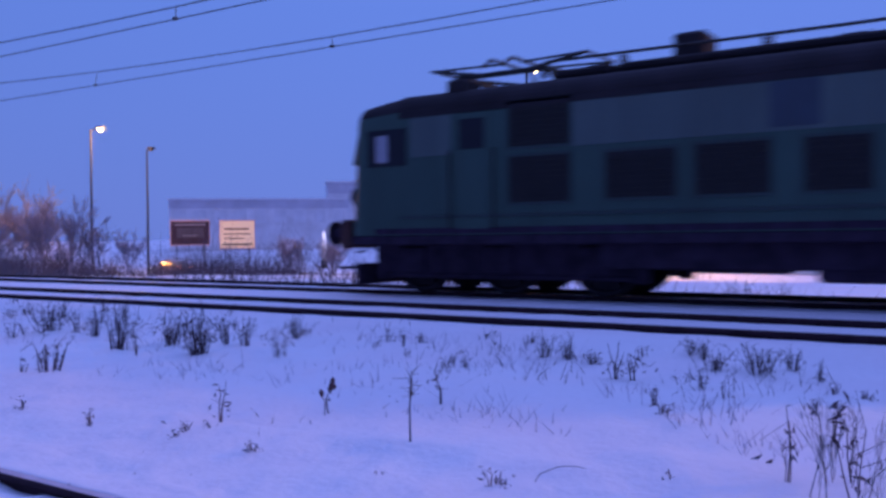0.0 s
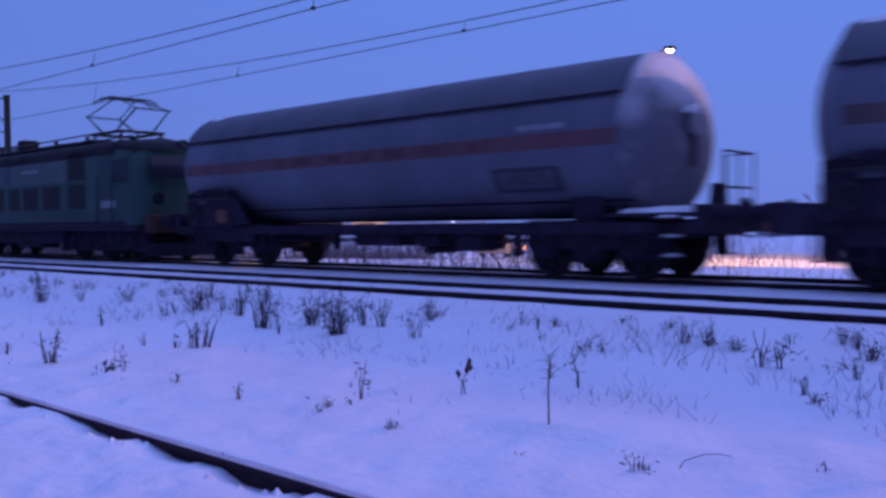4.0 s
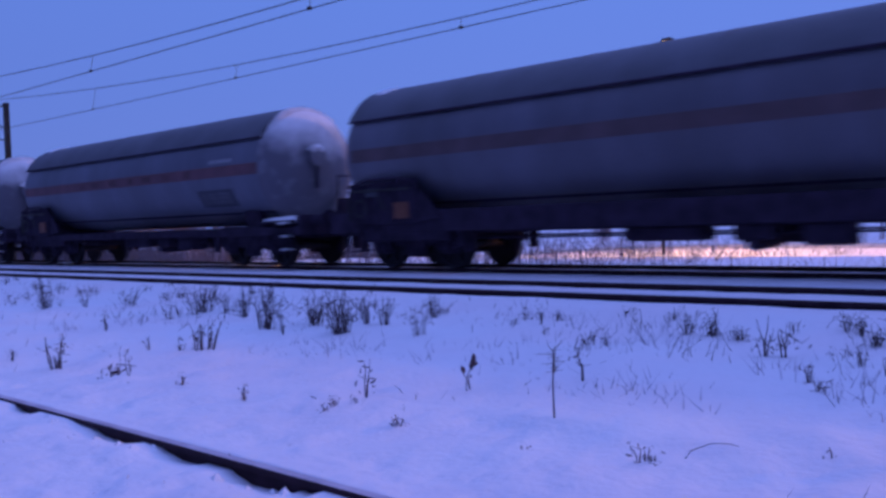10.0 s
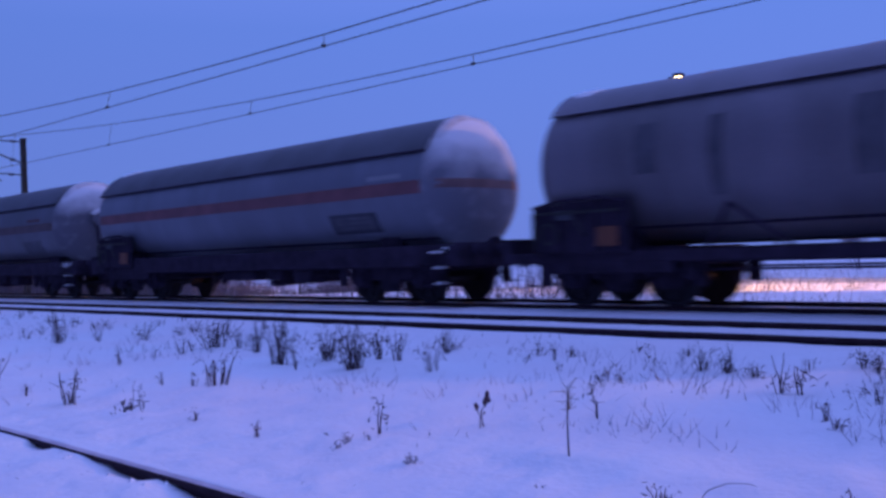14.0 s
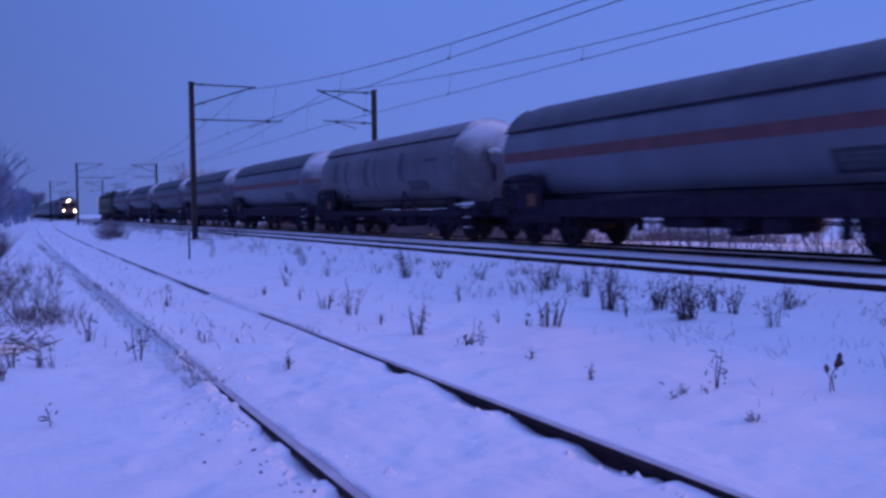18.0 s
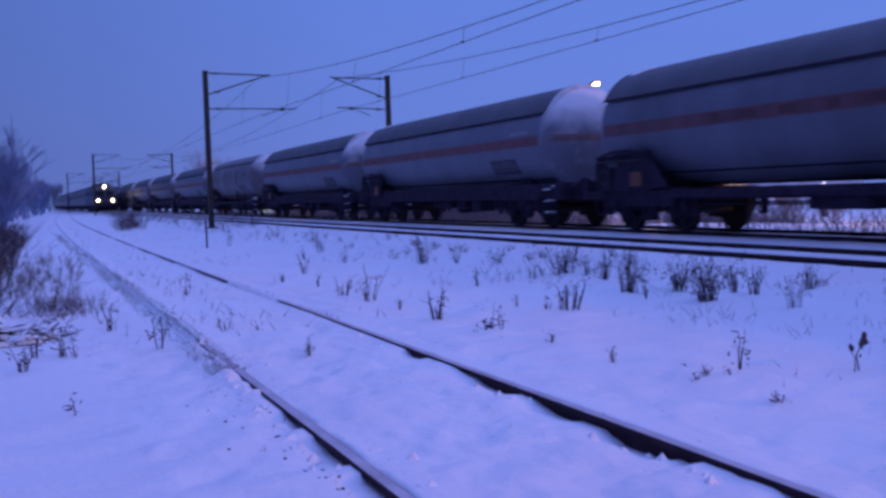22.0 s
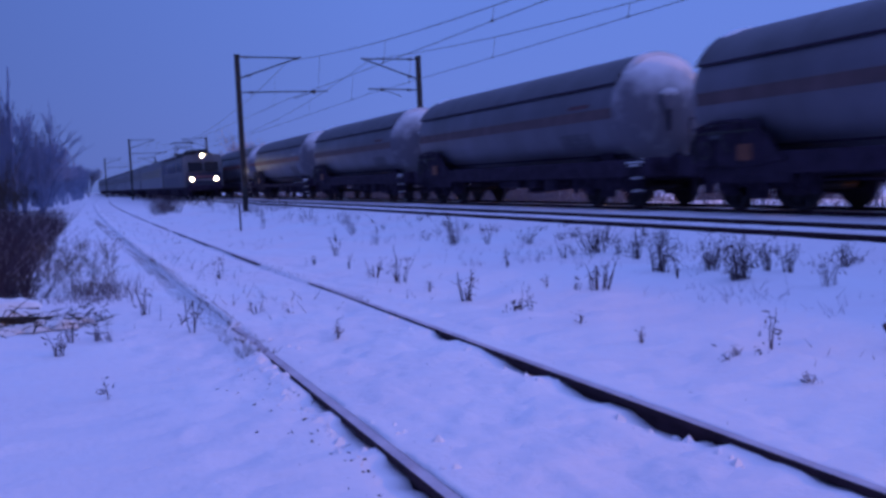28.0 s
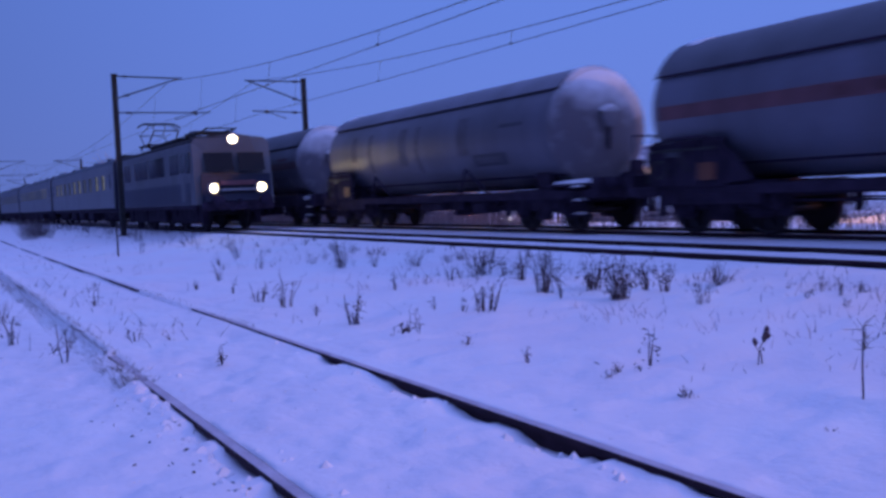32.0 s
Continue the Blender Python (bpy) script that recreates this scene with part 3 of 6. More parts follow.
def buffers(parent, y, s, z=1.06):
    for x in (-0.875, 0.875):
        sh = Shape()
        sh.lathe([(0, 0.13), (0.3 * s, 0.13), (0.3 * s, 0.1), (0.55 * s, 0.09), (0.55 * s, 0.23), (0.585 * s, 0.22), (0.6 * s, 0.0)], 14, "y", (x, y, z))
        part("buffer", sh, UNDER, parent)


def screw_coupling(parent, y, s, z=1.04):
    sh = Shape()
    sh.box(-0.05, 0.05, min(y, y + 0.25 * s), max(y, y + 0.25 * s), z - 0.07, z + 0.07, 0.02)
    sh.tube([(0, y + 0.2 * s, z), (0.03, y + 0.35 * s, z - 0.12), (0, y + 0.55 * s, z - 0.05)], 0.03, 6)
    part("coupling", sh, UNDER, parent)
    for x in (-0.35, 0.35):
        part("brake_hose", Shape().tube([(x, y, z - 0.1), (x, y + 0.2 * s, z - 0.32), (x, y + 0.4 * s, z - 0.36), (x * 0.6, y + 0.5 * s, z - 0.25)], 0.022, 6), UNDER, parent)


# ---- gas tank wagon ----
def dome(prof_y, r, depth, s, n=9):
    return [(prof_y + s * depth * math.sin(math.pi / 2 * i / n), max(r * math.cos(math.pi / 2 * i / n), 0.001)) for i in range(n + 1)]


def arc_sheet(r, t, y0, y1, a0, a1, n, cz, edge_drop=0.0):
    sh = Shape()
    v, f = [], []
    for rr in (r, r + t):
        for y in (y0, y1):
            for i in range(n + 1):
                a = radians(a0 + (a1 - a0) * i / n)
                v.append((rr * math.sin(a), y, cz + rr * math.cos(a)))
    k = n + 1
    for i in range(n):
        f += [(i, i + 1, k + i + 1, k + i), (2 * k + i, 3 * k + i, 3 * k + i + 1, 2 * k + i + 1), (i, 2 * k + i, 2 * k + i + 1, i + 1), (k + i, k + i + 1, 3 * k + i + 1, 3 * k + i)]
    f += [(0, k, 3 * k, 2 * k), (n, 2 * k + n, 3 * k + n, k + n)]
    sh.add(v, f, True)
    return sh


TANK_Z, TANK_R = 2.38, 1.385


def wrapped_snow(r, y0, y1, a0, a1, h, seed, dome_a, dome_b, depth):
    """A ragged cushion of snow that follows the tank's round back and shoulder."""
    v, f, n, m = [], [], 26, 12
    for i in range(n + 1):
        for j in range(m + 1):
            a, b = i / n, j / m
            ang = radians(a0 + (a1 - a0) * a)
            rag = 0.3 * (y1 - y0) * fbm(a * 5, seed, 1.3)
            y = y0 + (y1 - y0) * b + rag * math.sin(math.pi * (a if 0 < a < 1 else 0)) * (1 if dome_a < y0 + 0.4 and b > 0.5 or b < 0.5 and y1 > dome_b else 0.3)
            over = max(0.0, dome_a - y, y - dome_b) / depth
            rr = r - TANK_R * (1 - math.sqrt(max(0.0, 1 - min(over, 0.98) ** 2)))
            rim = math.sqrt(min(1.0, 4 * min(a, 1 - a, b, 1 - b)))
            rr += -0.02 + (h + 0.02) * rim * (0.8 + 0.4 * fbm(a * 4, y * 2 + seed, 1.5))
            v.append((rr * math.sin(ang), y, TANK_Z + rr * math.cos(ang)))
    k = m + 1
    for i in range(n):
        for j in range(m):
            f.append((i * k + j, (i + 1) * k + j, (i + 1) * k + j + 1, i * k + j + 1))
    return Shape().add(v, f, True)


def tank_wagon(length, kind, label, lead=0.0):
    """kind: clean, with a bright band; banded, faded; plain, without a band."""
    faint, stained = kind == "faint", kind == "stained"
    deep = kind in ("clean", "faint", "skirted")
    skirted = kind == "skirted"
    kind = "banded" if faint or skirted else "plain" if stained else kind
    ob = thing("tank_wagon", (X_FREIGHT, 0, RAIL_Z), label, "tank wagon", "freight train wagons")
    body = length - 1.2
    yf, yr = body / 2, -body / 2
    ya, yb = yr + {"clean": 0.1, "banded": 0.62, "plain": 0.7}[kind], yf - (0.08 if faint else {"clean": 0.08, "banded": 0.3, "plain": 0.16 if stained else 0.42}[kind]) + lead
    paint = {"clean": TANK, "banded": TANK_WORN, "plain": TANK_BROWN}[kind]
    band_paint = BAND_FAINT if faint or skirted else STRIPE if kind == "clean" else STRIPE_FADED
    if faint or stained:
        paint = TANK_OLD
    d = 0.68
    part("tank", Shape().lathe(dome(ya + d, TANK_R, d, -1)[::-1] + dome(yb - d, TANK_R, d, 1), 44, "y", (0, 0, TANK_Z)), paint, ob)
    edge = 62 if kind != "plain" else 50
    back = ya + d + (0.01 if kind != "plain" else -0.06)
    cover_paint = SHIELD if kind != "plain" else paint
    part("sunshield", arc_sheet(TANK_R + 0.05, 0.012, back, yb - d + 0.15, -edge, edge, 24, TANK_Z), cover_paint, ob, "grey sunshield over the tank's back")
    for k in range(6):
        y = ya + d + (yb - ya - 2 * d) * k / 5
        part("shield_rib", arc_sheet(TANK_R + 0.062, 0.008, y - 0.025, y + 0.025, -edge, edge, 16, TANK_Z), cover_paint, ob)
    ex, ez = (TANK_R + 0.05) * math.sin(radians(edge)), TANK_Z + (TANK_R + 0.05) * math.cos(radians(edge))
    for s in (-1, 1):
        part("shield_edge", Shape().rod((s * ex, back, ez), (s * ex, yb - d + 0.15, ez), 0.026 if kind != "plain" else 0.012, 6), UNDER, ob)
        # thin dark line along each flank of the belly
        part("belly_seam", arc_sheet(TANK_R, 0.01, ya + d, yb - d, s * 141 - 1.2, s * 141 + 1.2, 2, TANK_Z), UNDER, ob)
    if kind != "plain":
        for s in (-1, 1):
            a0, a1 = sorted((s * 86.5, s * 97.5))
            part("hazard_band", arc_sheet(TANK_R, 0.006, ya + d, yb - d, a0, a1, 4, TANK_Z), band_paint, ob, "orange warning band along the tank")
        if kind == "clean":
            v, f, m = [], [], 32
            for z in (-0.1, -0.04, 0.02, 0.08):
                for i in range(m + 1):
                    x = TANK_R * 0.995 * math.sin(math.pi * (i / m - 0.5))
                    x *= math.sqrt(max(0, 1 - (z / TANK_R) ** 2))
                    v.append((x, ya + d - d * math.sqrt(max(0, 1 - (x * x + z * z) / TANK_R ** 2)) - 0.022, TANK_Z + z))
            for k in range(3):
                for i in range(m):
                    f.append((k * (m + 1) + i, k * (m + 1) + i + 1, (k + 1) * (m + 1) + i + 1, (k + 1) * (m + 1) + i))
            part("end_band", Shape().add(v, f, True), BAND_FROSTED, ob, "orange band round the tank's end")
    else:
        for y, w, a1 in ((1.2, 0.22, -112), (0.3, 0.1, -124), (-2.2, 0.26, -108), (3.4, 0.12, -118), (4.6, 0.2, -100)):
            part("spill_stain", arc_sheet(TANK_R, 0.004, y - w, y + w, -66, a1, 6, TANK_Z), STAIN, ob, "dark run-down stain on the tank side")
    # snow frozen onto the trailing dome, thinning out downwards
    n, m = 14, 36
    heavy = {"clean": 0.5, "banded": 0.33, "plain": 0.26}[kind]
    v, f, cover = [], [], []
    for i in range(n + 1):
        for j in range(m):
            a = 2 * math.pi * j / m
            k = i / n
            th = math.pi / 2 * min(-0.06 + k * 1.05, 0.985)
            rr = TANK_R * math.cos(max(th, 0)) + 0.012
            yy = ya + d - d * math.sin(th) - 0.012
            height = rr * math.cos(a) / TANK_R
            c = 0.5 * heavy - 0.3 + 1.15 * height + 0.3 * fbm(rr * math.sin(a) * 1.1 + length, rr * math.cos(a) * 1.1, 1.2)
            v.append((rr * math.sin(a), yy, TANK_Z + rr * math.cos(a)))
            cover.append(max(0.0, min(1.0, c)))
    for i in range(n):
        for j in range(m):
            f.append((i * m + j, i * m + (j + 1) % m, (i + 1) * m + (j + 1) % m, (i + 1) * m + j))
    fs = part("frozen_snow", Shape().add(v, f, True), FROST[kind], ob, "snow and frost frozen onto the tank's trailing end")
    layer = fs.data.attributes.new("cover", "FLOAT", "POINT")
    layer.data.foreach_set("value", cover)
    # ragged snow lying on both shoulders
    for y0, y1, a0, a1, r0, seed in ((yb - d - 0.45, yb - d + 0.2, -30, 26, TANK_R + 0.055, 1.0), (ya + d - 0.22, ya + d + 0.08, -50, 46, TANK_R + 0.03, 2.0)):
        part("shoulder_snow", wrapped_snow(r0, y0, y1, a0, a1, 0.05, seed + length, ya + d, yb - d, d), SNOW_PATCH if seed < 2 else FROST_SNOW, ob, "ragged snow frozen onto the tank's shoulder")
    # lettering
    pa, pb = (-130, -110)
    if kind == "plain":
        pa, pb = (-122, -108)
    py = ya + {"banded": 1.9, "clean": 2.15, "plain": 2.6}[kind]
    panel = part("data_panel", arc_sheet(TANK_R, 0.012, py, py + 1.5, pa, pb, 8, TANK_Z), STAIN if faint else PLATE, ob, "dark data panel on the tank side")
    part("panel_face", arc_sheet(TANK_R + 0.006, 0.008, py + 0.16, py + 1.36, pa + 3, pb - 3, 6, TANK_Z), STAIN, panel)
    for k in range(3):
        a = pa + 3 + k * (pb - pa - 5) / 3
        part("lettering_bar", arc_sheet(TANK_R + 0.0145, 0.003, py + 0.25, py + 1.2 + 0.12 * (k % 2), a, a + 1.4, 2, TANK_Z), BAR_DIM, panel)
    for s in (-1, 1):
        a0, a1 = sorted((s * 79.5, s * 83.5))
        part("lettering_bar", arc_sheet(TANK_R, 0.005, ya + (1.3 if kind == "clean" else 1.75), ya + (2.3 if kind == "clean" else 2.75), a0, a1, 3, TANK_Z), DARK_RED if faint or skirted else BAR_GREY if kind != "plain" else BAR_DIM, ob)
    if kind == "banded":
        for k in range(7):
            y = ya + 3.6 + k * 0.95
            part("lettering_bar", arc_sheet(TANK_R + 0.006, 0.003, y, y + 0.3 + 0.12 * (k % 3), -95.5, -88.5, 3, TANK_Z), DARK_RED if not faint else BAND_FAINT, ob)
    # end dome fittings
    if kind != "clean":
        mx, mz = -0.22, TANK_Z + 0.2
        man_ob = part("manhole", Shape().lathe([(0.1, 0.19), (-0.1, 0.19), (-0.11, 0.24), (-0.15, 0.24), (-0.17, 0.0)], 22, "y", (mx, ya + 0.05, mz)), TANK_OLD, ob)
        part("manhole_snow", Shape().lathe([(-0.16, 0.13), (-0.18, 0.2), (-0.13, 0.275), (0.08, 0.25)], 14, "y", (mx, ya + 0.05, mz + 0.01), -62, 55), FROST_SNOW, man_ob, "cap of snow on the manhole")
        part("manhole_bracket", Shape().rod((mx, ya - 0.05, mz - 0.2), (mx, ya - 0.02, mz - 0.75), 0.035, 8), UNDER, man_ob)
    # underframe
    fr = Shape()
    fr.box(-0.46, -0.36, yr, yf, 0.7, 0.95).box(0.36, 0.46, yr, yf, 0.7, 0.95).box(-0.36, 0.36, yr, yf, 0.7, 0.74)
    part("centre_sill", fr, UNDER, ob)
    for s in (-1, 1):
        part("side_sill", Shape().box(s * 1.26 - 0.05, s * 1.26 + 0.05, yr + 0.05, yf - 0.05, 0.74, 1.17 if deep else 0.93, 0.02), UNDER, ob)
    for y in (yr, yf):
        part("headstock", Shape().box(-1.3, 1.3, y - 0.08, y + 0.08, 0.74, 1.2, 0.02), UNDER, ob)
    for k in range(6):
        y = yr + 1.2 + (body - 2.4) * k / 5
        part("cross_member", Shape().box(-1.22, 1.22, y - 0.05, y + 0.05, 0.72, 0.9), UNDER, ob)
    for y in (yr + 2.15, yf - 2.15):
        part("tank_saddle", Shape().prism([(-0.95, 0.85), (0.95, 0.85), (1.0, 1.36), (0.6, 1.1), (0, 0.98), (-0.6, 1.1), (-1.0, 1.36)], y - 0.3, y + 0.3), UNDER, ob)
    if kind == "plain":
        for s in (-1, 1):
            for y in (yr + 4.2, yf - 5.2):
                part("stay", Shape().rod((s * 1.28, y, 0.95), (s * 1.36, y + 0.9, 1.6), 0.035, 6), UNDER, ob)
                part("stay", Shape().rod((s * 1.28, y + 1.3, 0.95), (s * 1.36, y + 0.9, 1.6), 0.035, 6), UNDER, ob)
    # equipment under the frame
    part("valve_box", Shape().box(-1.15, -0.6, -0.74, 0.62, 0.5, 0.74, 0.04), UNDER, ob)
    part("brake_reservoir", Shape().lathe([(-0.8, 0.0), (-0.78, 0.14), (-0.7, 0.2), (0.7, 0.2), (0.78, 0.14), (0.8, 0.0)], 14, "y", (0.5, -1.4, 0.6)), UNDER, ob)
    part("tool_box", Shape().box(-1.22, -0.8, -1.86, -1.28, 0.5, 0.74, 0.03), UNDER, ob)
    part("battery_box", Shape().box(-1.2, -0.7, -2.95, -2.3, 0.42, 0.74, 0.03), UNDER, ob)
    part("drain_pipe", Shape().tube([(-0.2, -1.6, 0.85), (-0.2, -1.6, 0.45), (-1.15, -1.6, 0.42), (-1.3, -1.6, 0.46)], 0.075, 8), UNDER, ob)
    for s in (-1, 1):
        part("brake_rod", Shape().rod((s * 0.95, yr + 3.4, 0.6), (s * 0.95, yf - 3.2, 0.6), 0.02, 6), UNDER, ob)
        for q in (yr + 0.55, yf - 0.95):
            part("grab_step", Shape().tube([(s * 1.33, q, 0.8), (s * 1.33, q, 0.36), (s * 1.33, q + 0.4, 0.36), (s * 1.33, q + 0.4, 0.8)], 0.022, 6), UNDER, ob)
    # trailing platform
    pf = part("end_platform", Shape().box(-1.28, 1.28, yr - 0.1, ya + 1.0, 1.02, 1.08), UNDER, ob)
    part("platform_snow", Shape().prism([(-1.26, 1.08), (1.26, 1.08), (1.2, 1.13), (0.5, 1.16), (-0.3, 1.14), (-0.9, 1.17), (-1.2, 1.13)], yr - 0.05, ya + 0.75), SNOW_PATCH, pf, "snow lying on the platform")
    part("drifted_snow", Shape().prism([(-1.34, 1.08), (-0.35, 1.08), (-0.5, 1.13), (-0.8, 1.19), (-1.1, 1.17), (-1.3, 1.12)], yr + 0.2, ya + 0.25), SNOW_PATCH, pf, "snow drifted up on the platform edge")
    if kind != "clean":
        part("side_handrail", Shape().tube([(1.28, yr + 0.22, 2.1), (1.28, ya + 0.1, 2.1), (1.28, ya + 0.1, 1.08)], 0.02, 6), UNDER, ob)
        for zz in (1.5, 2.1):
            part("handrail", Shape().rod((0.1, yr + 0.22, zz), (1.28, yr + 0.22, zz), 0.02, 6), UNDER, ob)
        for x in (0.1, 0.7, 1.28):
            part("rail_post", Shape().rod((x, yr + 0.22, 1.05), (x, yr + 0.22, 2.1), 0.018, 6), UNDER, ob)
        part("brake_stand", Shape().prism([(0.3, 1.08), (0.75, 1.08), (0.66, 1.58), (0.4, 1.58)], ya - 0.2, ya - 0.02), UNDER, ob)
    for zz, w in ((1.0, 0.5), (0.7, 0.42), (0.4, 0.4)):
        st = part("end_step", Shape().box(-1.46, -1.18, yr + 0.25, yr + 0.25 + w, zz - 0.03, zz, 0.008), UNDER, ob)
        part("step_snow", Shape().prism([(-1.45, zz), (-1.19, zz), (-1.22, zz + 0.03), (-1.3, zz + 0.045), (-1.41, zz + 0.03)], yr + 0.3, yr + 0.1 + w), FROST_SNOW, st, "snow on the step")
    # leading end: control panel with orange plate
    yp = yf - 0.8
    pan = part("control_panel", Shape().box(-1.4, -1.30, yp - 1.2, yp - 0.5, 0.9, 1.78, 0.03), UNDER, ob, "dark control panel at the leading end")
    part("side_plate", Shape().box(-1.42, -1.31, yp - 0.48, yp + 0.1, 0.92, 1.74, 0.03), UNDER, pan)
    part("side_plate", Shape().box(-1.41, -1.32, yp - 1.8, yp - 1.23, 0.9, 1.8, 0.03), UNDER, pan)
    part("conduit", Shape().tube([(-1.44, yp + 0.08, 1.7), (-1.45, yp - 0.5, 1.82), (-1.45, yp - 1.3, 1.83), (-1.44, yp - 1.8, 1.72)], 0.03, 6), UNDER, pan)
    ys = ((yp - 1.78, 1.62), (yp - 1.95, 1.5), (yp - 2.4, 1.0), (yp - 1.78, 0.95))
    if kind == "banded":
        part("brace_plate", Shape().add([(x, y, z) for x in (-1.36, -1.31) for y, z in ys], [(0, 1, 2, 3), (4, 5, 6, 7), (0, 1, 5, 4), (1, 2, 6, 5), (2, 3, 7, 6), (3, 0, 4, 7)]), UNDER, pan)
    part("warning_plate", Shape().box(-1.445, -1.422, yp - 1.62, yp - 1.22, 1.02, 1.34, 0.006), ORANGE, pan, "faded orange hazard plate")
    part("notice", Shape().box(-1.445, -1.422, yp - 0.75, yp - 0.4, 1.48, 1.64, 0.006), BAR_DIM, pan, "small grey notice plate")
    part("panel_step", Shape().tube([(-1.4, yp - 0.2, 0.95), (-1.42, yp - 0.2, 0.4), (-1.42, yp - 0.62, 0.4), (-1.4, yp - 0.62, 0.95)], 0.024, 6), UNDER, pan)
    part("hand_wheel", Shape().tube([(-1.5, yp - 0.3 + 0.17 * math.cos(q * math.pi / 6), 1.25 + 0.17 * math.sin(q * math.pi / 6)) for q in range(13)], 0.018, 5), STEEL_DARK, pan)
    part("valve_lever", Shape().tube([(-1.44, yp - 1.0, 1.2), (-1.52, yp - 1.0, 1.25), (-1.52, yp - 0.85, 1.5)], 0.018, 5), STEEL_DARK, pan)
    for k in range(7):
        y = yf - 1.6 - 0.33 * k
        part("hanger_bracket", Shape().box(-1.24, -1.1, y - 0.05, y + 0.05, 0.45 + 0.06 * (k % 3), 0.78), UNDER, ob)
    part("skirt", Shape().box(-1.3, -1.22, yf - 3.3, yf - 0.9, 0.56, 0.8, 0.03), UNDER, ob)
    part("panel_pipe", Shape().tube([(-1.46, yp + 0.05, 1.0), (-1.47, yp + 0.05, 1.6), (-1.47, yp - 0.3, 1.6), (-1.47, yp - 1.7, 1.6)], 0.025, 6), STEEL_DARK, pan)
    for y, s in ((yr - 0.08, -1), (yf + 0.08, 1)):
        buffers(ob, y, s * 0.86)
        screw_coupling(ob, y, s)
    for y in (yr + 2.15, yf - 2.15):
        bogie(ob, y, (-0.9, 0.9), 0.46, "wagon")
    return ob


# ---- freight locomotive ----
def rounded(hw, z0, z1, shoulder, crown):
    pts = [(-hw, z0), (-hw, z1 - shoulder)]
    for i in range(1, 6):
        a = math.pi / 2 * i / 6
        pts.append((-hw + shoulder * 0.9 * (1 - math.cos(a)), z1 - shoulder + shoulder * 0.72 * math.sin(a)))
    pts.append((-hw * 0.45, z1 - crown * 0.35))
    pts.append((0, z1))
    return pts + [(-x, z) for x, z in pts[-2::-1]]


def sloped_pane(x, half, z0, z1, y, e, z_break, slope, hw, bulge):
    """A pane lying 2 cm proud of the sloping front."""
    v = []
    for out in (-0.03, 0.03):
        for xx, z in ((x - half, z0), (x + half, z0), (x + half, z1), (x - half, z1)):
            v.append((xx, y - e * (max(0, z - z_break) * slope) - e * bulge * (abs(xx) / hw) ** 3 + e * out, z))
    return Shape().add(v, [(0, 1, 2, 3), (4, 5, 6, 7), (0, 1, 5, 4), (1, 2, 6, 5), (2, 3, 7, 6), (3, 0, 4, 7)])


def pantograph(parent, y, raised, z0, reach, fold=0.42):
    pn = part("pantograph", Shape().box(-0.75, 0.75, y - 0.9, y - 0.8, z0 + 0.1, z0 + 0.18).box(-0.75, 0.75, y + 0.8, y + 0.9, z0 + 0.1, z0 + 0.18).box(-0.7, -0.62, y - 0.85, y + 0.85, z0 + 0.1, z0 + 0.18).box(0.62, 0.7, y - 0.85, y + 0.85, z0 + 0.1, z0 + 0.18), STEEL_DARK, parent, "raised pantograph" if raised else "folded pantograph")
    h = reach - z0 if raised else fold
    knee = 1.5
    zk = z0 + 0.14 + h * 0.5
    for s in (-1, 1):
        for x in (-0.6, 0.6):
            part("lower_arm", Shape().rod((x, y + s * 0.35, z0 + 0.15), (x * 0.9, y + s * knee, zk), 0.03, 6), STEEL_DARK, pn)
            part("upper_arm", Shape().rod((x * 0.9, y + s * knee, zk), (x * 0.6, y + s * 0.2, z0 + h - 0.06), 0.02, 6), STEEL_DARK, pn)
        part("knee_bar", Shape().rod((-0.6, y + s * knee, zk), (0.6, y + s * knee, zk), 0.025, 6), STEEL_DARK, pn)
        part("collector_bow", Shape().tube([(-0.95, y + s * 0.2, z0 + h - 0.2), (-0.7, y + s * 0.2, z0 + h - 0.03), (0.7, y + s * 0.2, z0 + h - 0.03), (0.95, y + s * 0.2, z0 + h - 0.2)], 0.03, 6), STEEL_DARK, pn)
    for x in (-0.65, 0.65):
        for yy in (y - 0.8, y + 0.8):
            ins = Shape()
            for i in range(3):
                ins.lathe([(i * 0.05, 0.04), (i * 0.05 + 0.02, 0.08), (i * 0.05 + 0.04, 0.04)], 8, "z", (x, yy, z0 - 0.03))
            part("insulator", ins, INSUL, pn)
    return pn


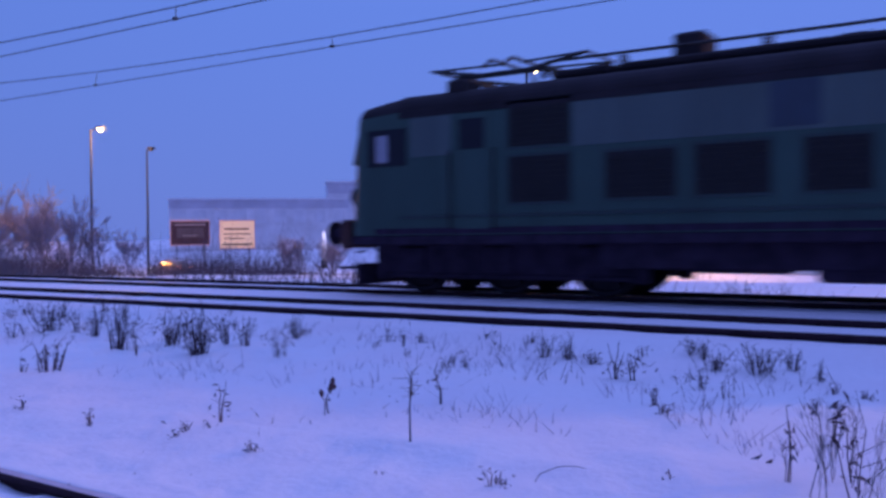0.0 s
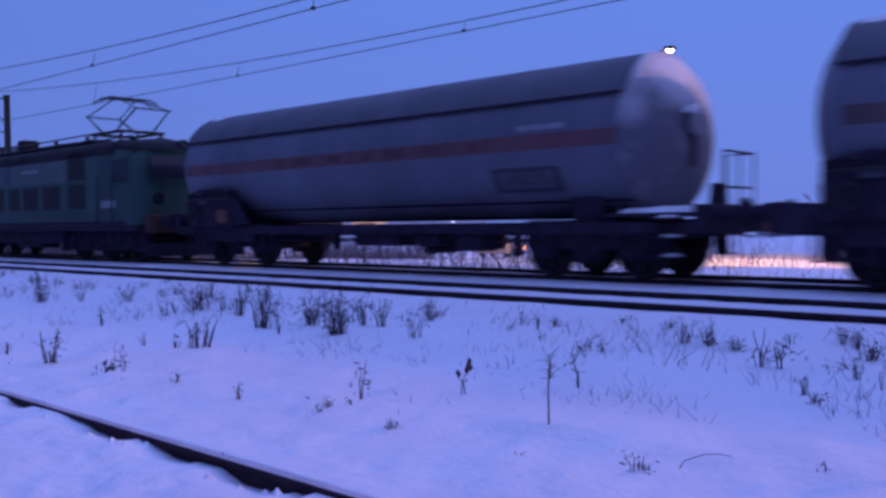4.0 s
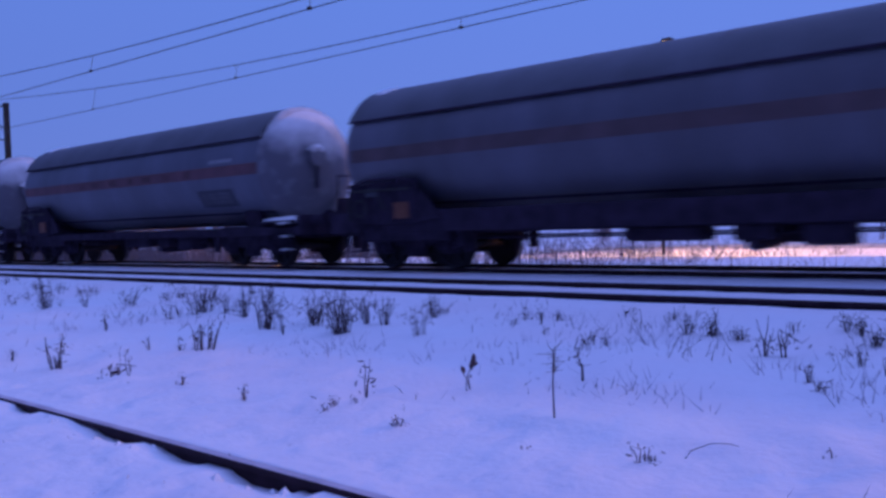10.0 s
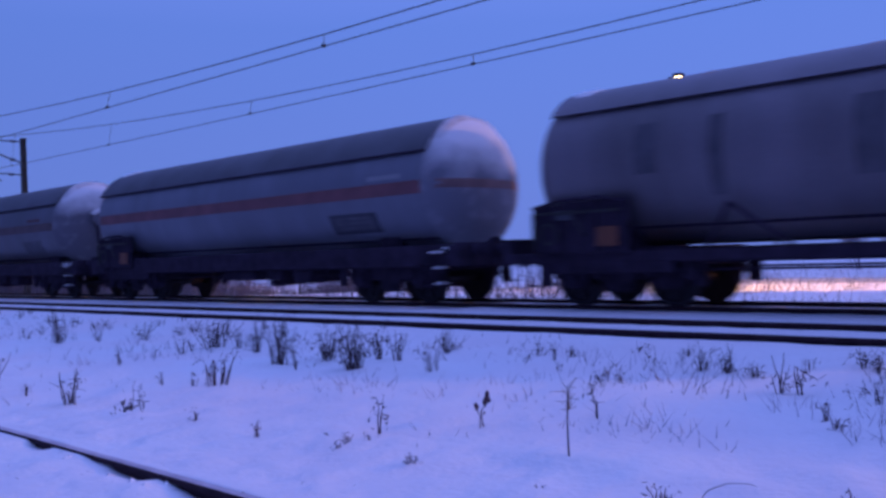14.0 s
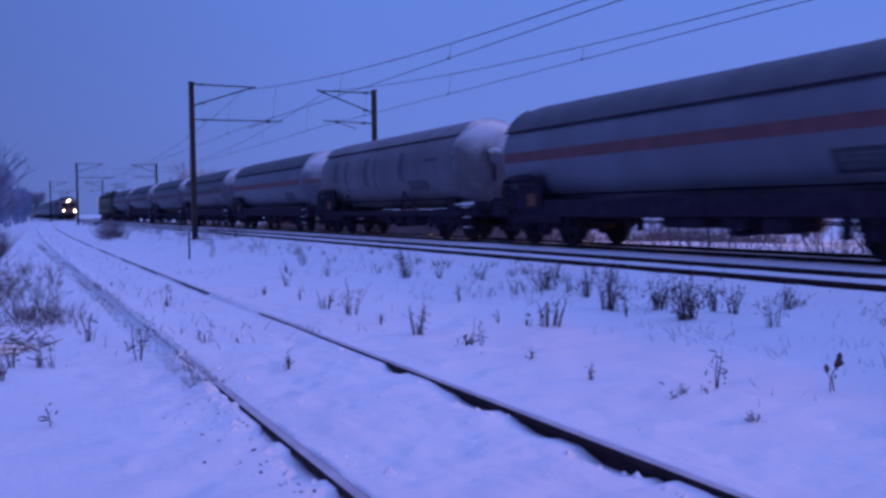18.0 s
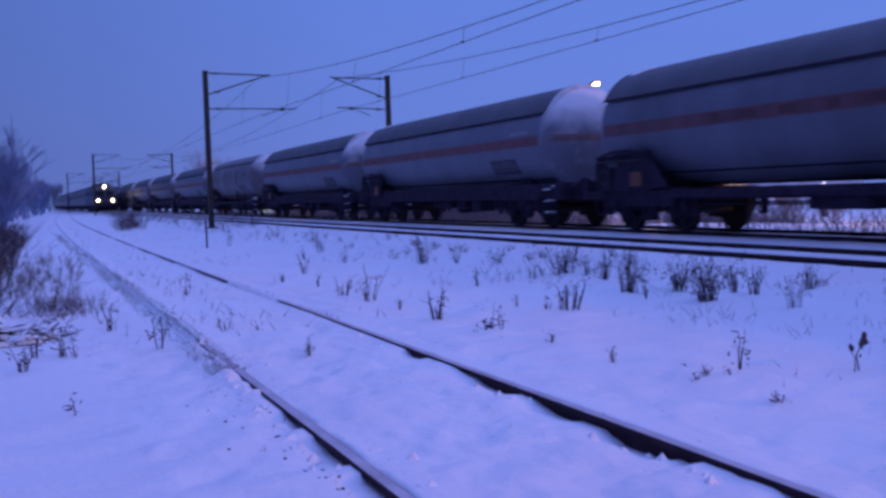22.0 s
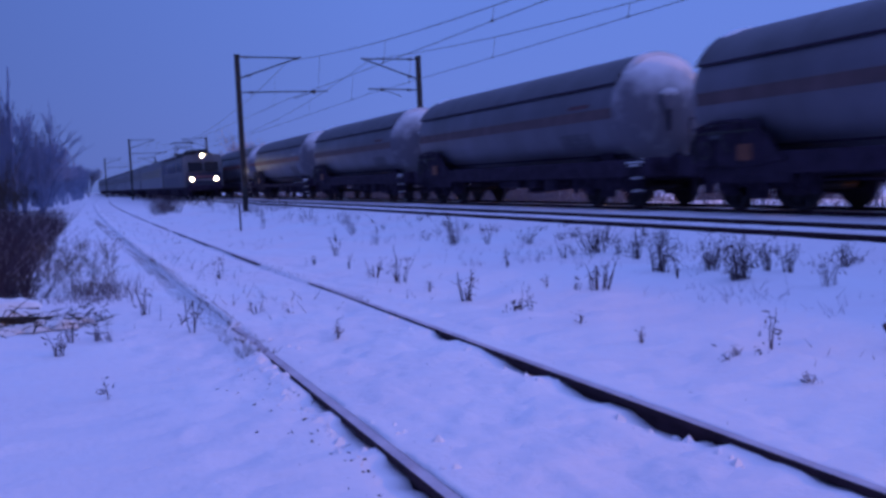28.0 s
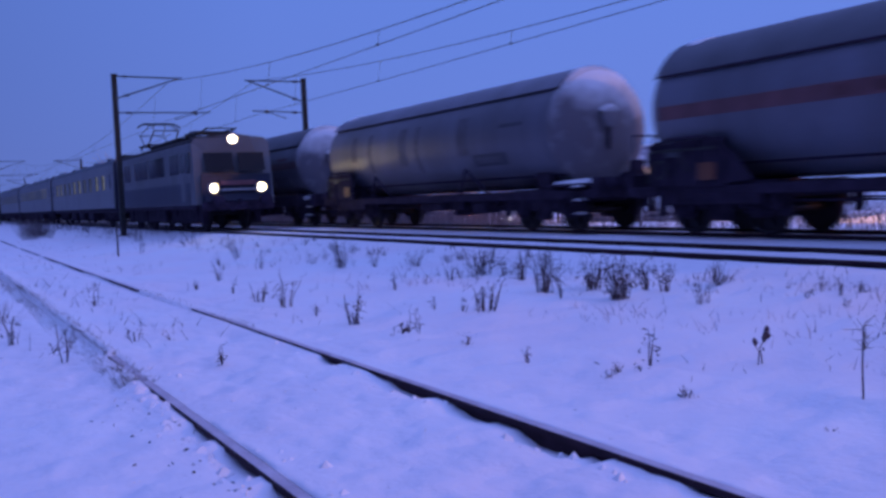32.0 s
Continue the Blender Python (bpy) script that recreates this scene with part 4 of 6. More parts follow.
def freight_loco():
    ob = thing("electric_locomotive", (X_FREIGHT, 0, RAIL_Z), "faded green six-axle electric locomotive with one raised pantograph", "locomotive")
    hl, hw = 8.42, 1.5
    prof = rounded(hw, 1.0, 3.53, 0.42, 0.25)
    # body with sloped noses
    sh = Shape()
    n = len(prof)
    # rounded ends: how far the roof drops and the sides draw in, by the distance from the face
    ends = [(0.0, 0.42, 0.93), (0.1, 0.33, 0.965), (0.3, 0.24, 0.99), (0.65, 0.14, 1.0), (1.1, 0.05, 1.0), (1.5, 0.0, 1.0)]
    stations = [(1, q) for q in ends] + [(-1, q) for q in ends[::-1]]
    ring = []
    for e, (back, drop, thin) in stations:
        fade = max(0.0, 1 - back / 0.65)
        for x, z in prof:
            inset = (max(0, z - 2.1) * 0.24 + max(0, 1.9 - z) * 0.09 + 0.3 * (abs(x) / hw) ** 3) * fade
            ring.append((x * thin, e * (hl - back - inset), z - drop * max(0, z - 2.85) / 0.68))
    f = [(j * n + i, j * n + (i + 1) % n, (j + 1) * n + (i + 1) % n, (j + 1) * n + i) for j in range(len(stations) - 1) for i in range(n)]
    f += [list(range(n))[::-1], [(len(stations) - 1) * n + i for i in range(n)]]
    sh.add(ring, f, True)
    body = part("body", sh, [GREEN, ROOF_GREY], ob)
    for poly in body.data.polygons:
        if poly.center.z > 3.05 - (0.22 if abs(poly.center.y) > hl - 0.6 else 0.0):
            poly.material_index = 1
    # lower dark green stripe and sole bar
    for s in (-1, 1):
        part("lower_band", Shape().box(s * (hw + 0.004) - 0.006, s * (hw + 0.004) + 0.006, -hl + 0.95, hl - 0.95, 1.02, 1.12), UNDER, ob, "grimy black band along the bottom")
        part("sole_bar", Shape().box(s * 1.44 - 0.06, s * 1.44 + 0.06, -hl + 0.4, hl - 0.4, 0.84, 1.0, 0.02), UNDER, ob)
        # side cab area in darker paint at the trailing cab
        x0, x1 = (-hw - 0.014, -hw - 0.002) if s < 0 else (hw + 0.002, hw + 0.014)
        for y0, y1, z0, z1, nm in ((3.7, 4.75, 1.5, 2.22, "grille"), (3.7, 4.75, 2.38, 3.06, "grille"), (-5.1, -4.05, 1.5, 2.22, "grille"), (-5.1, -4.05, 2.36, 3.06, "grille"),
                                   (2.05, 3.1, 1.52, 2.2, "side_window"), (0.75, 1.75, 1.52, 2.22, "side_window"), (-0.5, 0.3, 1.52, 2.22, "side_window"), (-1.9, -0.85, 1.5, 2.22, "side_window"), (-3.45, -2.3, 1.5, 2.22, "side_window")):
            fr = Shape()
            t = 0.045
            fr.box(x0, x1, y0 - t, y0, z0 - t, z1 + t).box(x0, x1, y1, y1 + t, z0 - t, z1 + t).box(x0, x1, y0, y1, z0 - t, z0).box(x0, x1, y0, y1, z1, z1 + t)
            g = part(nm, Shape().box(x0 + 0.003, x1 - 0.003, y0, y1, z0, z1), GRILLE, ob)
            part("frame", fr, GREEN_DARK, g)
            k = z0 + 0.05
            while k < z1 - 0.04:
                xx = x0 if s < 0 else x1
                part("slat", Shape().box(xx - 0.012, xx + 0.012, y0, y1, k, k + 0.025), GRILLE, g)
                k += 0.085
        # cab doors and windows
        for e in (-1, 1):
            yc = 5.45 if e > 0 else -6.35
            door = part("cab_door", Shape().box(x0, x1, yc - 0.33, yc + 0.33, 1.1, 2.99, 0.004), GREEN if e > 0 else GREEN_DARK, ob)
            if e > 0:
                part("door_window", Shape().box(x0 - 0.003, x1 + 0.003, yc - 0.25, yc + 0.25, 2.4, 2.9, 0.004), GLASS, door)
                part("upper_panel", Shape().box(x0 + 0.006, x1 - 0.002, 5.85, 6.7, 2.33, 2.998) if s < 0 else Shape().box(x0 + 0.002, x1 - 0.006, 5.85, 6.7, 2.33, 2.998), GREEN_PALE, ob)
                part("roof_locker", Shape().box(min(s * 1.32, s * 0.8), max(s * 1.32, s * 0.8), 5.68, 6.06, 3.1, 3.6, 0.03), ROOF_GREY, ob)
            w = part("cab_window", Shape().box(x0 - 0.004, x1 + 0.004, e * 7.2 - 0.42, e * 7.2 + 0.42, 2.2, 2.84, 0.004), GLASS, ob)
            if e > 0:
                part("cab_pane", Shape().box(x0 - 0.008, x1 + 0.008, 7.17, 7.43, 2.27, 2.74, 0.004), CAB_PALE, w, "opaque pane coloured pale for the sky behind the cab")
            for d in (-0.42, 0.42):
                part("door_handrail", Shape().rod((s * (hw + 0.05), yc + d, 1.1), (s * (hw + 0.05), yc + d, 2.4), 0.018, 6), STEEL_DARK, ob)
        part("cantrail", Shape().box(x0, x1, -hl + 1.5, hl - 1.5, 3.0, 3.12, 0.003), ROOF_GREY, ob, "sooty strip under the roof edge")
        part("upper_panel", Shape().box(x0 + 0.006, x1 - 0.002, -4.0, 3.65, 2.33, 2.998) if s < 0 else Shape().box(x0 + 0.002, x1 - 0.006, -4.0, 3.65, 2.33, 2.998), GREEN_PALE, ob, "paler grey-green upper body panel")
        part("waist_rail", Shape().box(x0 - 0.008, x1 + 0.008, -hl + 1.5, hl - 1.5, 1.28, 1.33, 0.004), GREEN_DARK, ob)
        part("number_board", Shape().box(x0 - 0.006, x1 + 0.006, -6.9, -6.1, 1.5, 1.7, 0.004), BAR_GREY, ob, "dull painted number bar")
        part("builder_plate", Shape().box(x0 - 0.006, x1 + 0.006, -2.0, -0.8, 2.7, 2.79, 0.004), BAR_GREY, ob)
        part("panel_patch", Shape().box(x0, x1, 0.1, 0.75, 2.38, 2.99, 0.003), PATCH_BLUE, ob, "bluish repainted body panel")
    # roof
    part("roof", Shape().prism([(x * 1.01, z + 0.014) for x, z in prof if z > 3.1], -hl + 1.45, hl - 1.45), ROOF_GREY, ob, "sooty dark roof")
    for y0, y1 in ((-3.2, 3.2), (-4.4, -3.4), (3.4, 4.3)):
        part("roof_hatch", Shape().box(-0.85, 0.85, y0, y1, 3.5, 3.64, 0.04), ROOF_GREY, ob)
    part("roof_box", Shape().box(-0.3, 0.3, 1.98, 2.5, 3.52, 4.1, 0.05), ROOF_GREY, ob)
    for x in (-0.55, 0.55):
        line = Shape().tube([(x, -4.2, 3.86), (x, 0, 3.83), (x, 4.6, 3.86)], 0.025, 6)
        part("busbar", line, STEEL_DARK, ob)
        for y in (-3.4, -1.2, 1.0, 3.2):
            ins = Shape()
            for i in range(3):
                ins.lathe([(i * 0.06, 0.04), (i * 0.06 + 0.03, 0.085), (i * 0.06 + 0.06, 0.04)], 8, "z", (x, y, 3.63))
            part("insulator", ins, INSUL, ob)
    for k in range(12):
        y = -3.3 + 0.62 * k
        if not 1.3 < y < 3.2:
            part("roof_resistor", Shape().box(-0.82, -0.4, y - 0.2, y + 0.2, 3.5, 3.62 + 0.02 * (k % 3), 0.03), ROOF_GREY, ob)
    pantograph(ob, -4.9, True, 3.66, 4.9)
    pantograph(ob, 5.35, False, 3.6, 4.9)
    # both ends
    for e in (-1, 1):
        y = e * hl
        for x in (-0.62, 0.62):
            part("windscreen", sloped_pane(x, 0.5, 2.3, 2.9, y, e, 2.1, 0.24, hw, 0.3), GLASS, ob)
        for x in (-0.95, 0.95):
            lp = part("headlight", Shape().lathe([(0, 0.17), (e * 0.09, 0.17), (e * 0.1, 0.13), (e * 0.06, 0.0)], 16, "y", (x, y - e * 0.17, 1.72)), GLASS, ob, "unlit round headlight")
        part("top_headlight", Shape().lathe([(-e * 0.2, 0.12), (e * 0.06, 0.12), (e * 0.07, 0.1), (e * 0.03, 0.0)], 16, "y", (0, y - e * 0.4, 3.3)), GLASS, ob)
        part("buffer_beam", Shape().box(-1.35, 1.35, min(y, y - e * 0.25), max(y, y - e * 0.25), 0.78, 1.3, 0.04), RUST_BEAM, ob, "rusty red buffer beam")
        part("snow_plough", Shape().prism([(-1.25, 0.12), (1.25, 0.12), (1.3, 0.5), (-1.3, 0.5)], y - e * 0.35 - 0.04, y - e * 0.35 + 0.04), UNDER, ob)
        part("front_handrail", Shape().tube([(-0.9, y - e * 0.06, 1.95), (-0.8, y + e * 0.05, 2.05), (0.8, y + e * 0.05, 2.05), (0.9, y - e * 0.06, 1.95)], 0.018, 6), STEEL_DARK, ob)
        for s in (-1, 1):
            part("front_step", Shape().box(s * 1.1 - 0.2, s * 1.1 + 0.2, y - 0.12, y + 0.12, 0.4, 0.44), UNDER, ob)
        buffers(ob, y, e * 0.9)
        screw_coupling(ob, y, e)
        bogie(ob, e * 5.2, (-1.75, 0.0, 1.75), 0.62, "loco")
    for s in (-1, 1):
        part("cable_duct", Shape().box(s * 1.22 - 0.12, s * 1.22 + 0.12, -3.3, 3.3, 0.46, 0.86, 0.03), UNDER, ob)
    part("battery_box", Shape().box(-1.3, -0.6, -1.5, 0.2, 0.3, 0.95, 0.04), UNDER, ob)
    part("battery_box", Shape().box(0.6, 1.3, -1.5, 0.2, 0.3, 0.95, 0.04), UNDER, ob)
    part("air_tank", Shape().lathe([(-0.8, 0), (-0.76, 0.2), (-0.68, 0.26), (0.68, 0.26), (0.76, 0.2), (0.8, 0)], 14, "y", (-0.9, 1.3, 0.66)), UNDER, ob)
    return ob


def passenger_loco():
    ob = thing("passenger_locomotive", (X_PASSENGER, 0, RAIL_Z), "pale grey and navy electric locomotive with three headlights on", "locomotive")
    hl, hw = 7.4, 1.5
    prof = rounded(hw, 0.95, 3.5, 0.4, 0.22)
    n = len(prof)
    ring = []
    for y, k in [(hl, 0), (hl - 0.8, 1), (-hl + 0.8, 1), (-hl, 0)]:
        for x, z in prof:
            yy = y
            if k == 0:
                s = 1 if y > 0 else -1
                yy = y - s * (max(0, z - 2.0) * 0.3) - s * 0.3 * (abs(x) / hw) ** 3
                x = x * 0.96
            ring.append((x, yy, z))
    f = [(j * n + i, j * n + (i + 1) % n, (j + 1) * n + (i + 1) % n, (j + 1) * n + i) for j in range(3) for i in range(n)]
    f += [list(range(n))[::-1], [3 * n + i for i in range(n)]]
    shell = part("body", Shape().add(ring, f), LOCO_GREY, ob)
    shell.data.materials.append(ROOF_GREY)
    for poly in shell.data.polygons:
        if poly.center.z > 3.14:
            poly.material_index = 1
    for s in (-1, 1):
        x0, x1 = (-hw - 0.012, -hw - 0.002) if s < 0 else (hw + 0.002, hw + 0.012)
        part("lower_band", Shape().box(x0, x1, -hl + 0.85, hl - 0.85, 0.98, 1.75), BLUE, ob, "navy lower band")
        part("sole_bar", Shape().box(s * 1.42 - 0.06, s * 1.42 + 0.06, -hl + 0.4, hl - 0.4, 0.8, 0.97, 0.02), UNDER, ob)
        for e in (-1, 1):
            part("cab_window", Shape().box(x0 - 0.004, x1 + 0.004, e * 6.35 - 0.3, e * 6.35 + 0.3, 2.1, 2.85, 0.003), GLASS, ob)
            part("cab_door", Shape().box(x0 - 0.002, x1 + 0.002, e * 5.62 - 0.3, e * 5.62 + 0.3, 1.1, 2.95, 0.003), LOCO_GREY, ob)
            part("door_window", Shape().box(x0 - 0.005, x1 + 0.005, e * 5.62 - 0.22, e * 5.62 + 0.22, 2.15, 2.8, 0.003), GLASS, ob)
        for y, w in ((-4.4, 0.7), (-1.5, 1.3), (1.5, 1.3), (4.4, 0.7)):
            g = part("side_grille", Shape().box(x0, x1, y - w, y + w, 2.12, 2.9, 0.003), GLASS, ob, "dark louvred grille")
            for k in range(8):
                part("slat", Shape().box((x0 if s < 0 else x1) - 0.008, (x0 if s < 0 else x1) + 0.008, y - w, y + w, 2.16 + 0.09 * k, 2.185 + 0.09 * k), UNDER, g)
    part("roof", Shape().prism([(-1.2, 3.32), (-0.7, 3.48), (0, 3.55), (0.7, 3.48), (1.2, 3.32)], -hl + 1.0, hl - 1.0), ROOF_GREY, ob)
    part("roof_hatch", Shape().box(-0.8, 0.8, -2.6, 2.6, 3.48, 3.66, 0.04), ROOF_GREY, ob)
    for x in (-0.5, 0.5):
        part("busbar", Shape().rod((x, -3.4, 3.74), (x, 3.4, 3.74), 0.022, 6), STEEL_DARK, ob)
    pantograph(ob, 4.2, True, 3.66, 4.85)
    pantograph(ob, -4.2, False, 3.5, 4.85, 0.3)
    for e in (-1, 1):
        y = e * hl
        for x in (-0.6, 0.6):
            part("windscreen", sloped_pane(x, 0.5, 2.15, 2.8, y, e, 2.0, 0.3, hw, 0.3), WINDSCREEN, ob)
        lit = e < 0
        for x in (-0.88, 0.88):
            hb = part("headlight", Shape().lathe([(-e * 0.1, 0.19), (e * 0.13, 0.19), (e * 0.13, 0.17), (e * 0.02, 0.17), (e * 0.0, 0.0)], 18, "y", (x, y - e * 0.12, 1.52)), CREAM, ob, "lit headlight" if lit else "dark tail lamp")
            if lit:
                part("headlight_lens", Shape().lathe([(e * 0.03, 0.075), (e * 0.05, 0.055), (e * 0.06, 0.0)], 18, "y", (x, y - e * 0.12, 1.52)), HEAD_GLOW, hb)
        th = part("top_headlight", Shape().lathe([(-e * 0.3, 0.19), (e * 0.13, 0.19), (e * 0.13, 0.17), (e * 0.02, 0.17), (e * 0.0, 0.0)], 18, "y", (0, y - e * 0.5, 3.3)), CREAM, ob)
        if lit:
            part("headlight_lens", Shape().lathe([(e * 0.03, 0.075), (e * 0.05, 0.055), (e * 0.06, 0.0)], 18, "y", (0, y - e * 0.5, 3.3)), HEAD_GLOW, th)
        part("front_panel", sloped_pane(0, 1.28, 1.0, 2.02, y, e, 3.0, 0.0, hw, 0.3), BLUE, ob, "dark navy lower front")
        part("nose_band", Shape().prism([(-1.2, 1.05), (1.2, 1.05), (1.2, 1.3), (-1.2, 1.3)], y - 0.03, y + 0.03), BLUE, ob)
        part("red_stripe", Shape().box(-0.66, 0.66, y - 0.05, y + 0.05, 1.62, 1.78, 0.01), NOSE_RED, ob, "dull red stripe across the nose")
        part("white_stripe", Shape().box(-0.66, 0.66, y - 0.05, y + 0.05, 1.42, 1.5, 0.01), BAR_GREY, ob, "pale stripe between the headlights")
        part("buffer_beam", Shape().box(-1.3, 1.3, min(y, y - e * 0.25), max(y, y - e * 0.25), 0.72, 1.05, 0.04), UNDER, ob)
        buffers(ob, y, e * 0.9)
        screw_coupling(ob, y, e)
        bogie(ob, e * 4.2, (-1.5, 1.5), 0.62, "near")
    part("battery_box", Shape().box(-1.25, 1.25, -1.6, 1.6, 0.3, 0.85, 0.05), UNDER, ob)
    return ob


def coach():
    ob = thing("passenger_coach", (X_PASSENGER, 0, RAIL_Z), "pale passenger coach with a row of lit windows", "railway coach", "passenger train coaches")
    hl, hw = 12.0, 1.42
    prof = rounded(hw - 0.07, 0.95, 3.66, 0.5, 0.25)
    part("body", Shape().prism(prof, -hl, hl), BLUE, ob)
    piers = [-hl] + [-9.2 + 2.045 * (k + 0.5) for k in range(-1, 10)] + [hl]
    for s in (-1, 1):
        x0, x1 = sorted((s * (hw - 0.071), s * hw))
        part("side_panel", Shape().box(x0, x1, -hl, hl, 0.98, 1.95, 0.01), PALE, ob)
        part("side_panel", Shape().box(x0, x1, -hl, hl, 2.72, 3.2, 0.02), PALE, ob)
        for k, y in enumerate(piers):
            y0, y1 = (y, -9.2 - 0.5) if k == 0 else (9.205 + 0.5, y) if k == len(piers) - 1 else (y - 0.5225, y + 0.5225)
            if k in (1, len(piers) - 2):
                continue
            part("window_pier", Shape().box(x0 + 0.001, x1 - 0.001, y0, y1, 1.951, 2.719), PALE, ob)
        for k in range(10):
            y = -9.2 + 2.045 * k
            w = part("window", Shape().box(x0 if s > 0 else x1 - 0.006, x0 + 0.006 if s > 0 else x1, y - 0.5, y + 0.5, 1.955, 2.715, 0.002), WINDOW_GLOW if k % 4 in (0, 1) else WINDOW_DIM, ob, "lit window" if k % 4 in (0, 1) else "dimly lit window")
            part("window_frame", Shape().box(x0 if s > 0 else x1 - 0.016, x0 + 0.016 if s > 0 else x1, y - 0.5, y + 0.5, 2.42, 2.46), STEEL_DARK, w)
        for y in (-11.2, 11.2):
            out = s * (hw + 0.004)
            d = part("door", Shape().box(out - 0.006, out + 0.006, y - 0.4, y + 0.4, 1.0, 3.0, 0.003), PALE, ob)
            part("door_window", Shape().box(out - 0.009, out + 0.009, y - 0.2, y + 0.2, 2.0, 2.7, 0.003), GLASS, d)
    part("roof", Shape().prism([(-1.1, 3.42), (-0.6, 3.6), (0, 3.69), (0.6, 3.6), (1.1, 3.42)], -hl + 0.05, hl - 0.05), ROOF_GREY, ob)
    for k in range(5):
        part("roof_vent", Shape().box(-0.3, 0.3, -9 + 4.5 * k - 0.25, -9 + 4.5 * k + 0.25, 3.64, 3.82, 0.04), ROOF_GREY, ob)
    part("underframe", Shape().box(-1.3, 1.3, -hl, hl, 0.75, 0.95, 0.02), UNDER, ob)
    for y in (-3.5, 0, 3.2):
        part("equipment_box", Shape().box(-1.25, 1.25, y - 0.9, y + 0.9, 0.32, 0.76, 0.04), UNDER, ob)
    for e in (-1, 1):
        part("gangway", Shape().box(-0.55, 0.55, min(e * hl, e * (hl + 0.5)), max(e * hl, e * (hl + 0.5)), 1.0, 3.1, 0.05), UNDER, ob)
        buffers(ob, e * hl, e)
        bogie(ob, e * 8.8, (-1.25, 1.25), 0.46, "near")
    return ob

# ---- freight train on the far track ----
SPEED = 7.08


def freight_way(t):
    """How far the freight train has come: a steady pace, then a slow gain of speed."""
    return SPEED * t + 0.02 * max(0.0, t - 16.0) ** 2


COUPLINGS = [-7.03, -22.79, -39.43, -55.63, -72.12, -88.41, -104.66, -121.15, -137.35, -153.3, -168.5, -184.4, -201.3, -217.2, -233.4]
KINDS = ["banded", "skirted", "banded", "faint", "clean", "plain", "clean", "clean", "banded", "faint", "faint", "faint", "stained", "banded"]
WAGON_LABEL = {"skirted": "worn grey tank wagon with faded orange band and deep sills", "stained": "dirty dark grey tank wagon with stained sides", "faint": "grimy grey gas tank wagon with barely visible orange band", "banded": "worn grey gas tank wagon with faded orange band and snow-caked end", "clean": "light grey gas tank wagon with bright orange band and snow-caked end", "plain": "dirty brownish grey tank wagon with stained sides"}
freight = [(freight_loco(), COUPLINGS[0] + 9.18)]
proto = {}
for (y0, y1), kind in zip(zip(COUPLINGS, COUPLINGS[1:]), KINDS):
    size = round((y0 - y1) * 4) / 4
    mid_y = (y0 + y1) / 2
    if (kind, size) not in proto:
        wagon = proto[kind, size] = tank_wagon(size, kind, WAGON_LABEL[kind], 0.35 if y0 == COUPLINGS[0] else 0.0)
    else:
        wagon = copy_thing(proto[kind, size], pose(X_FREIGHT, mid_y, RAIL_Z))
        WHEELS["wagon"] += [(o, o.location.y, o.location.z) for o in wagon.children_recursive if o.name.startswith("wheelset")]
    wagon.location.y = mid_y
    freight.append((wagon, mid_y))

# ---- passenger train on the near track ----
NEAR_SPEED = 9.3
nose = 30.9 + NEAR_SPEED * 32
passenger = [(passenger_loco(), nose + 7.95)]
first = coach()
passenger.append((first, nose + 15.9 + 12.55))
for k in range(1, 6):
    c = copy_thing(first, pose(X_PASSENGER, 0, RAIL_Z))
    WHEELS["near"] += [(o, o.location.y, o.location.z) for o in c.children_recursive if o.name.startswith("wheelset")]
    passenger.append((c, nose + 15.9 + 12.55 + 25.1 * k))


# ---- lamps and far side ----
def shaded_lamp(name, place, watts, color, cone):
    """A luminaire that throws its light downwards only."""
    data = bpy.data.lights.new(name, "SPOT")
    data.energy, data.color, data.shadow_soft_size, data.spot_size, data.spot_blend = watts, color, 0.2, radians(cone), 0.4
    ob = new(name, data)
    ob.location = place
    return ob


def street_lamp(x, y, top, reach, lit, watts=0.0, cone=0):
    z0 = ground_z(x, y) - 0.1
    h = top - z0
    ob = thing("street_lamp", (x, y, z0), "tall steel lamp post with a lit sodium head" if lit else "tall steel lamp post with its head dark", "street lamp", "lamp posts")
    part("post", Shape().rod((0, 0, 0), (0, 0, h), 0.11, 8, 0.06), POST, ob)
    part("arm", Shape().tube([(0, 0, h - 0.1), (reach[0] * 0.5, reach[1] * 0.5, h + 0.1), (reach[0], reach[1], h + 0.15)], 0.045, 6), STEEL_DARK, ob)
    hd = part("lamp_head", Shape().box(reach[0] - 0.28, reach[0] + 0.28, reach[1] - 0.28, reach[1] + 0.28, h + 0.08, h + 0.26, 0.06), STEEL_DARK, ob)
    part("lamp_lens", Shape().lathe([(h + 0.08, 0.2), (h - 0.03, 0.17), (h - 0.08, 0.0)], 14, "z", (reach[0], reach[1], 0)), SODIUM if lit else STEEL_DARK, hd)
    if lit:
        spot = (x + reach[0] * 2.6, y + reach[1] * 2.6, z0 + h - 0.5)
        if cone:
            shaded_lamp("lamp_light", spot, watts, (1.0, 0.46, 0.16), cone)
        else:
            point_lamp("lamp_light", spot, watts, (1.0, 0.44, 0.14), 0.2)
    return ob


street_lamp(42.5, 61.6, 9.98, (0.5, -0.5), True, 9000)
street_lamp(49.0, 63.2, 9.0, (0.3, -0.2), False)
street_lamp(44.05, 23.75, 10.6, (0.7, -0.2), True, 12500, 118)
street_lamp(66.2, 156.0, 6.7, (0.3, -0.3), True, 500)
street_lamp(73.5, 152.7, 6.4, (0.3, -0.3), True, 500)
street_lamp(44.1, 95.2, 9.4, (0.4, -0.3), True, 9000)
# unseen lamp, added for the warm light on trailing ends and snow
street_lamp(22.0, -16.0, 8.2, (-0.6, 0.2), True, 7500)


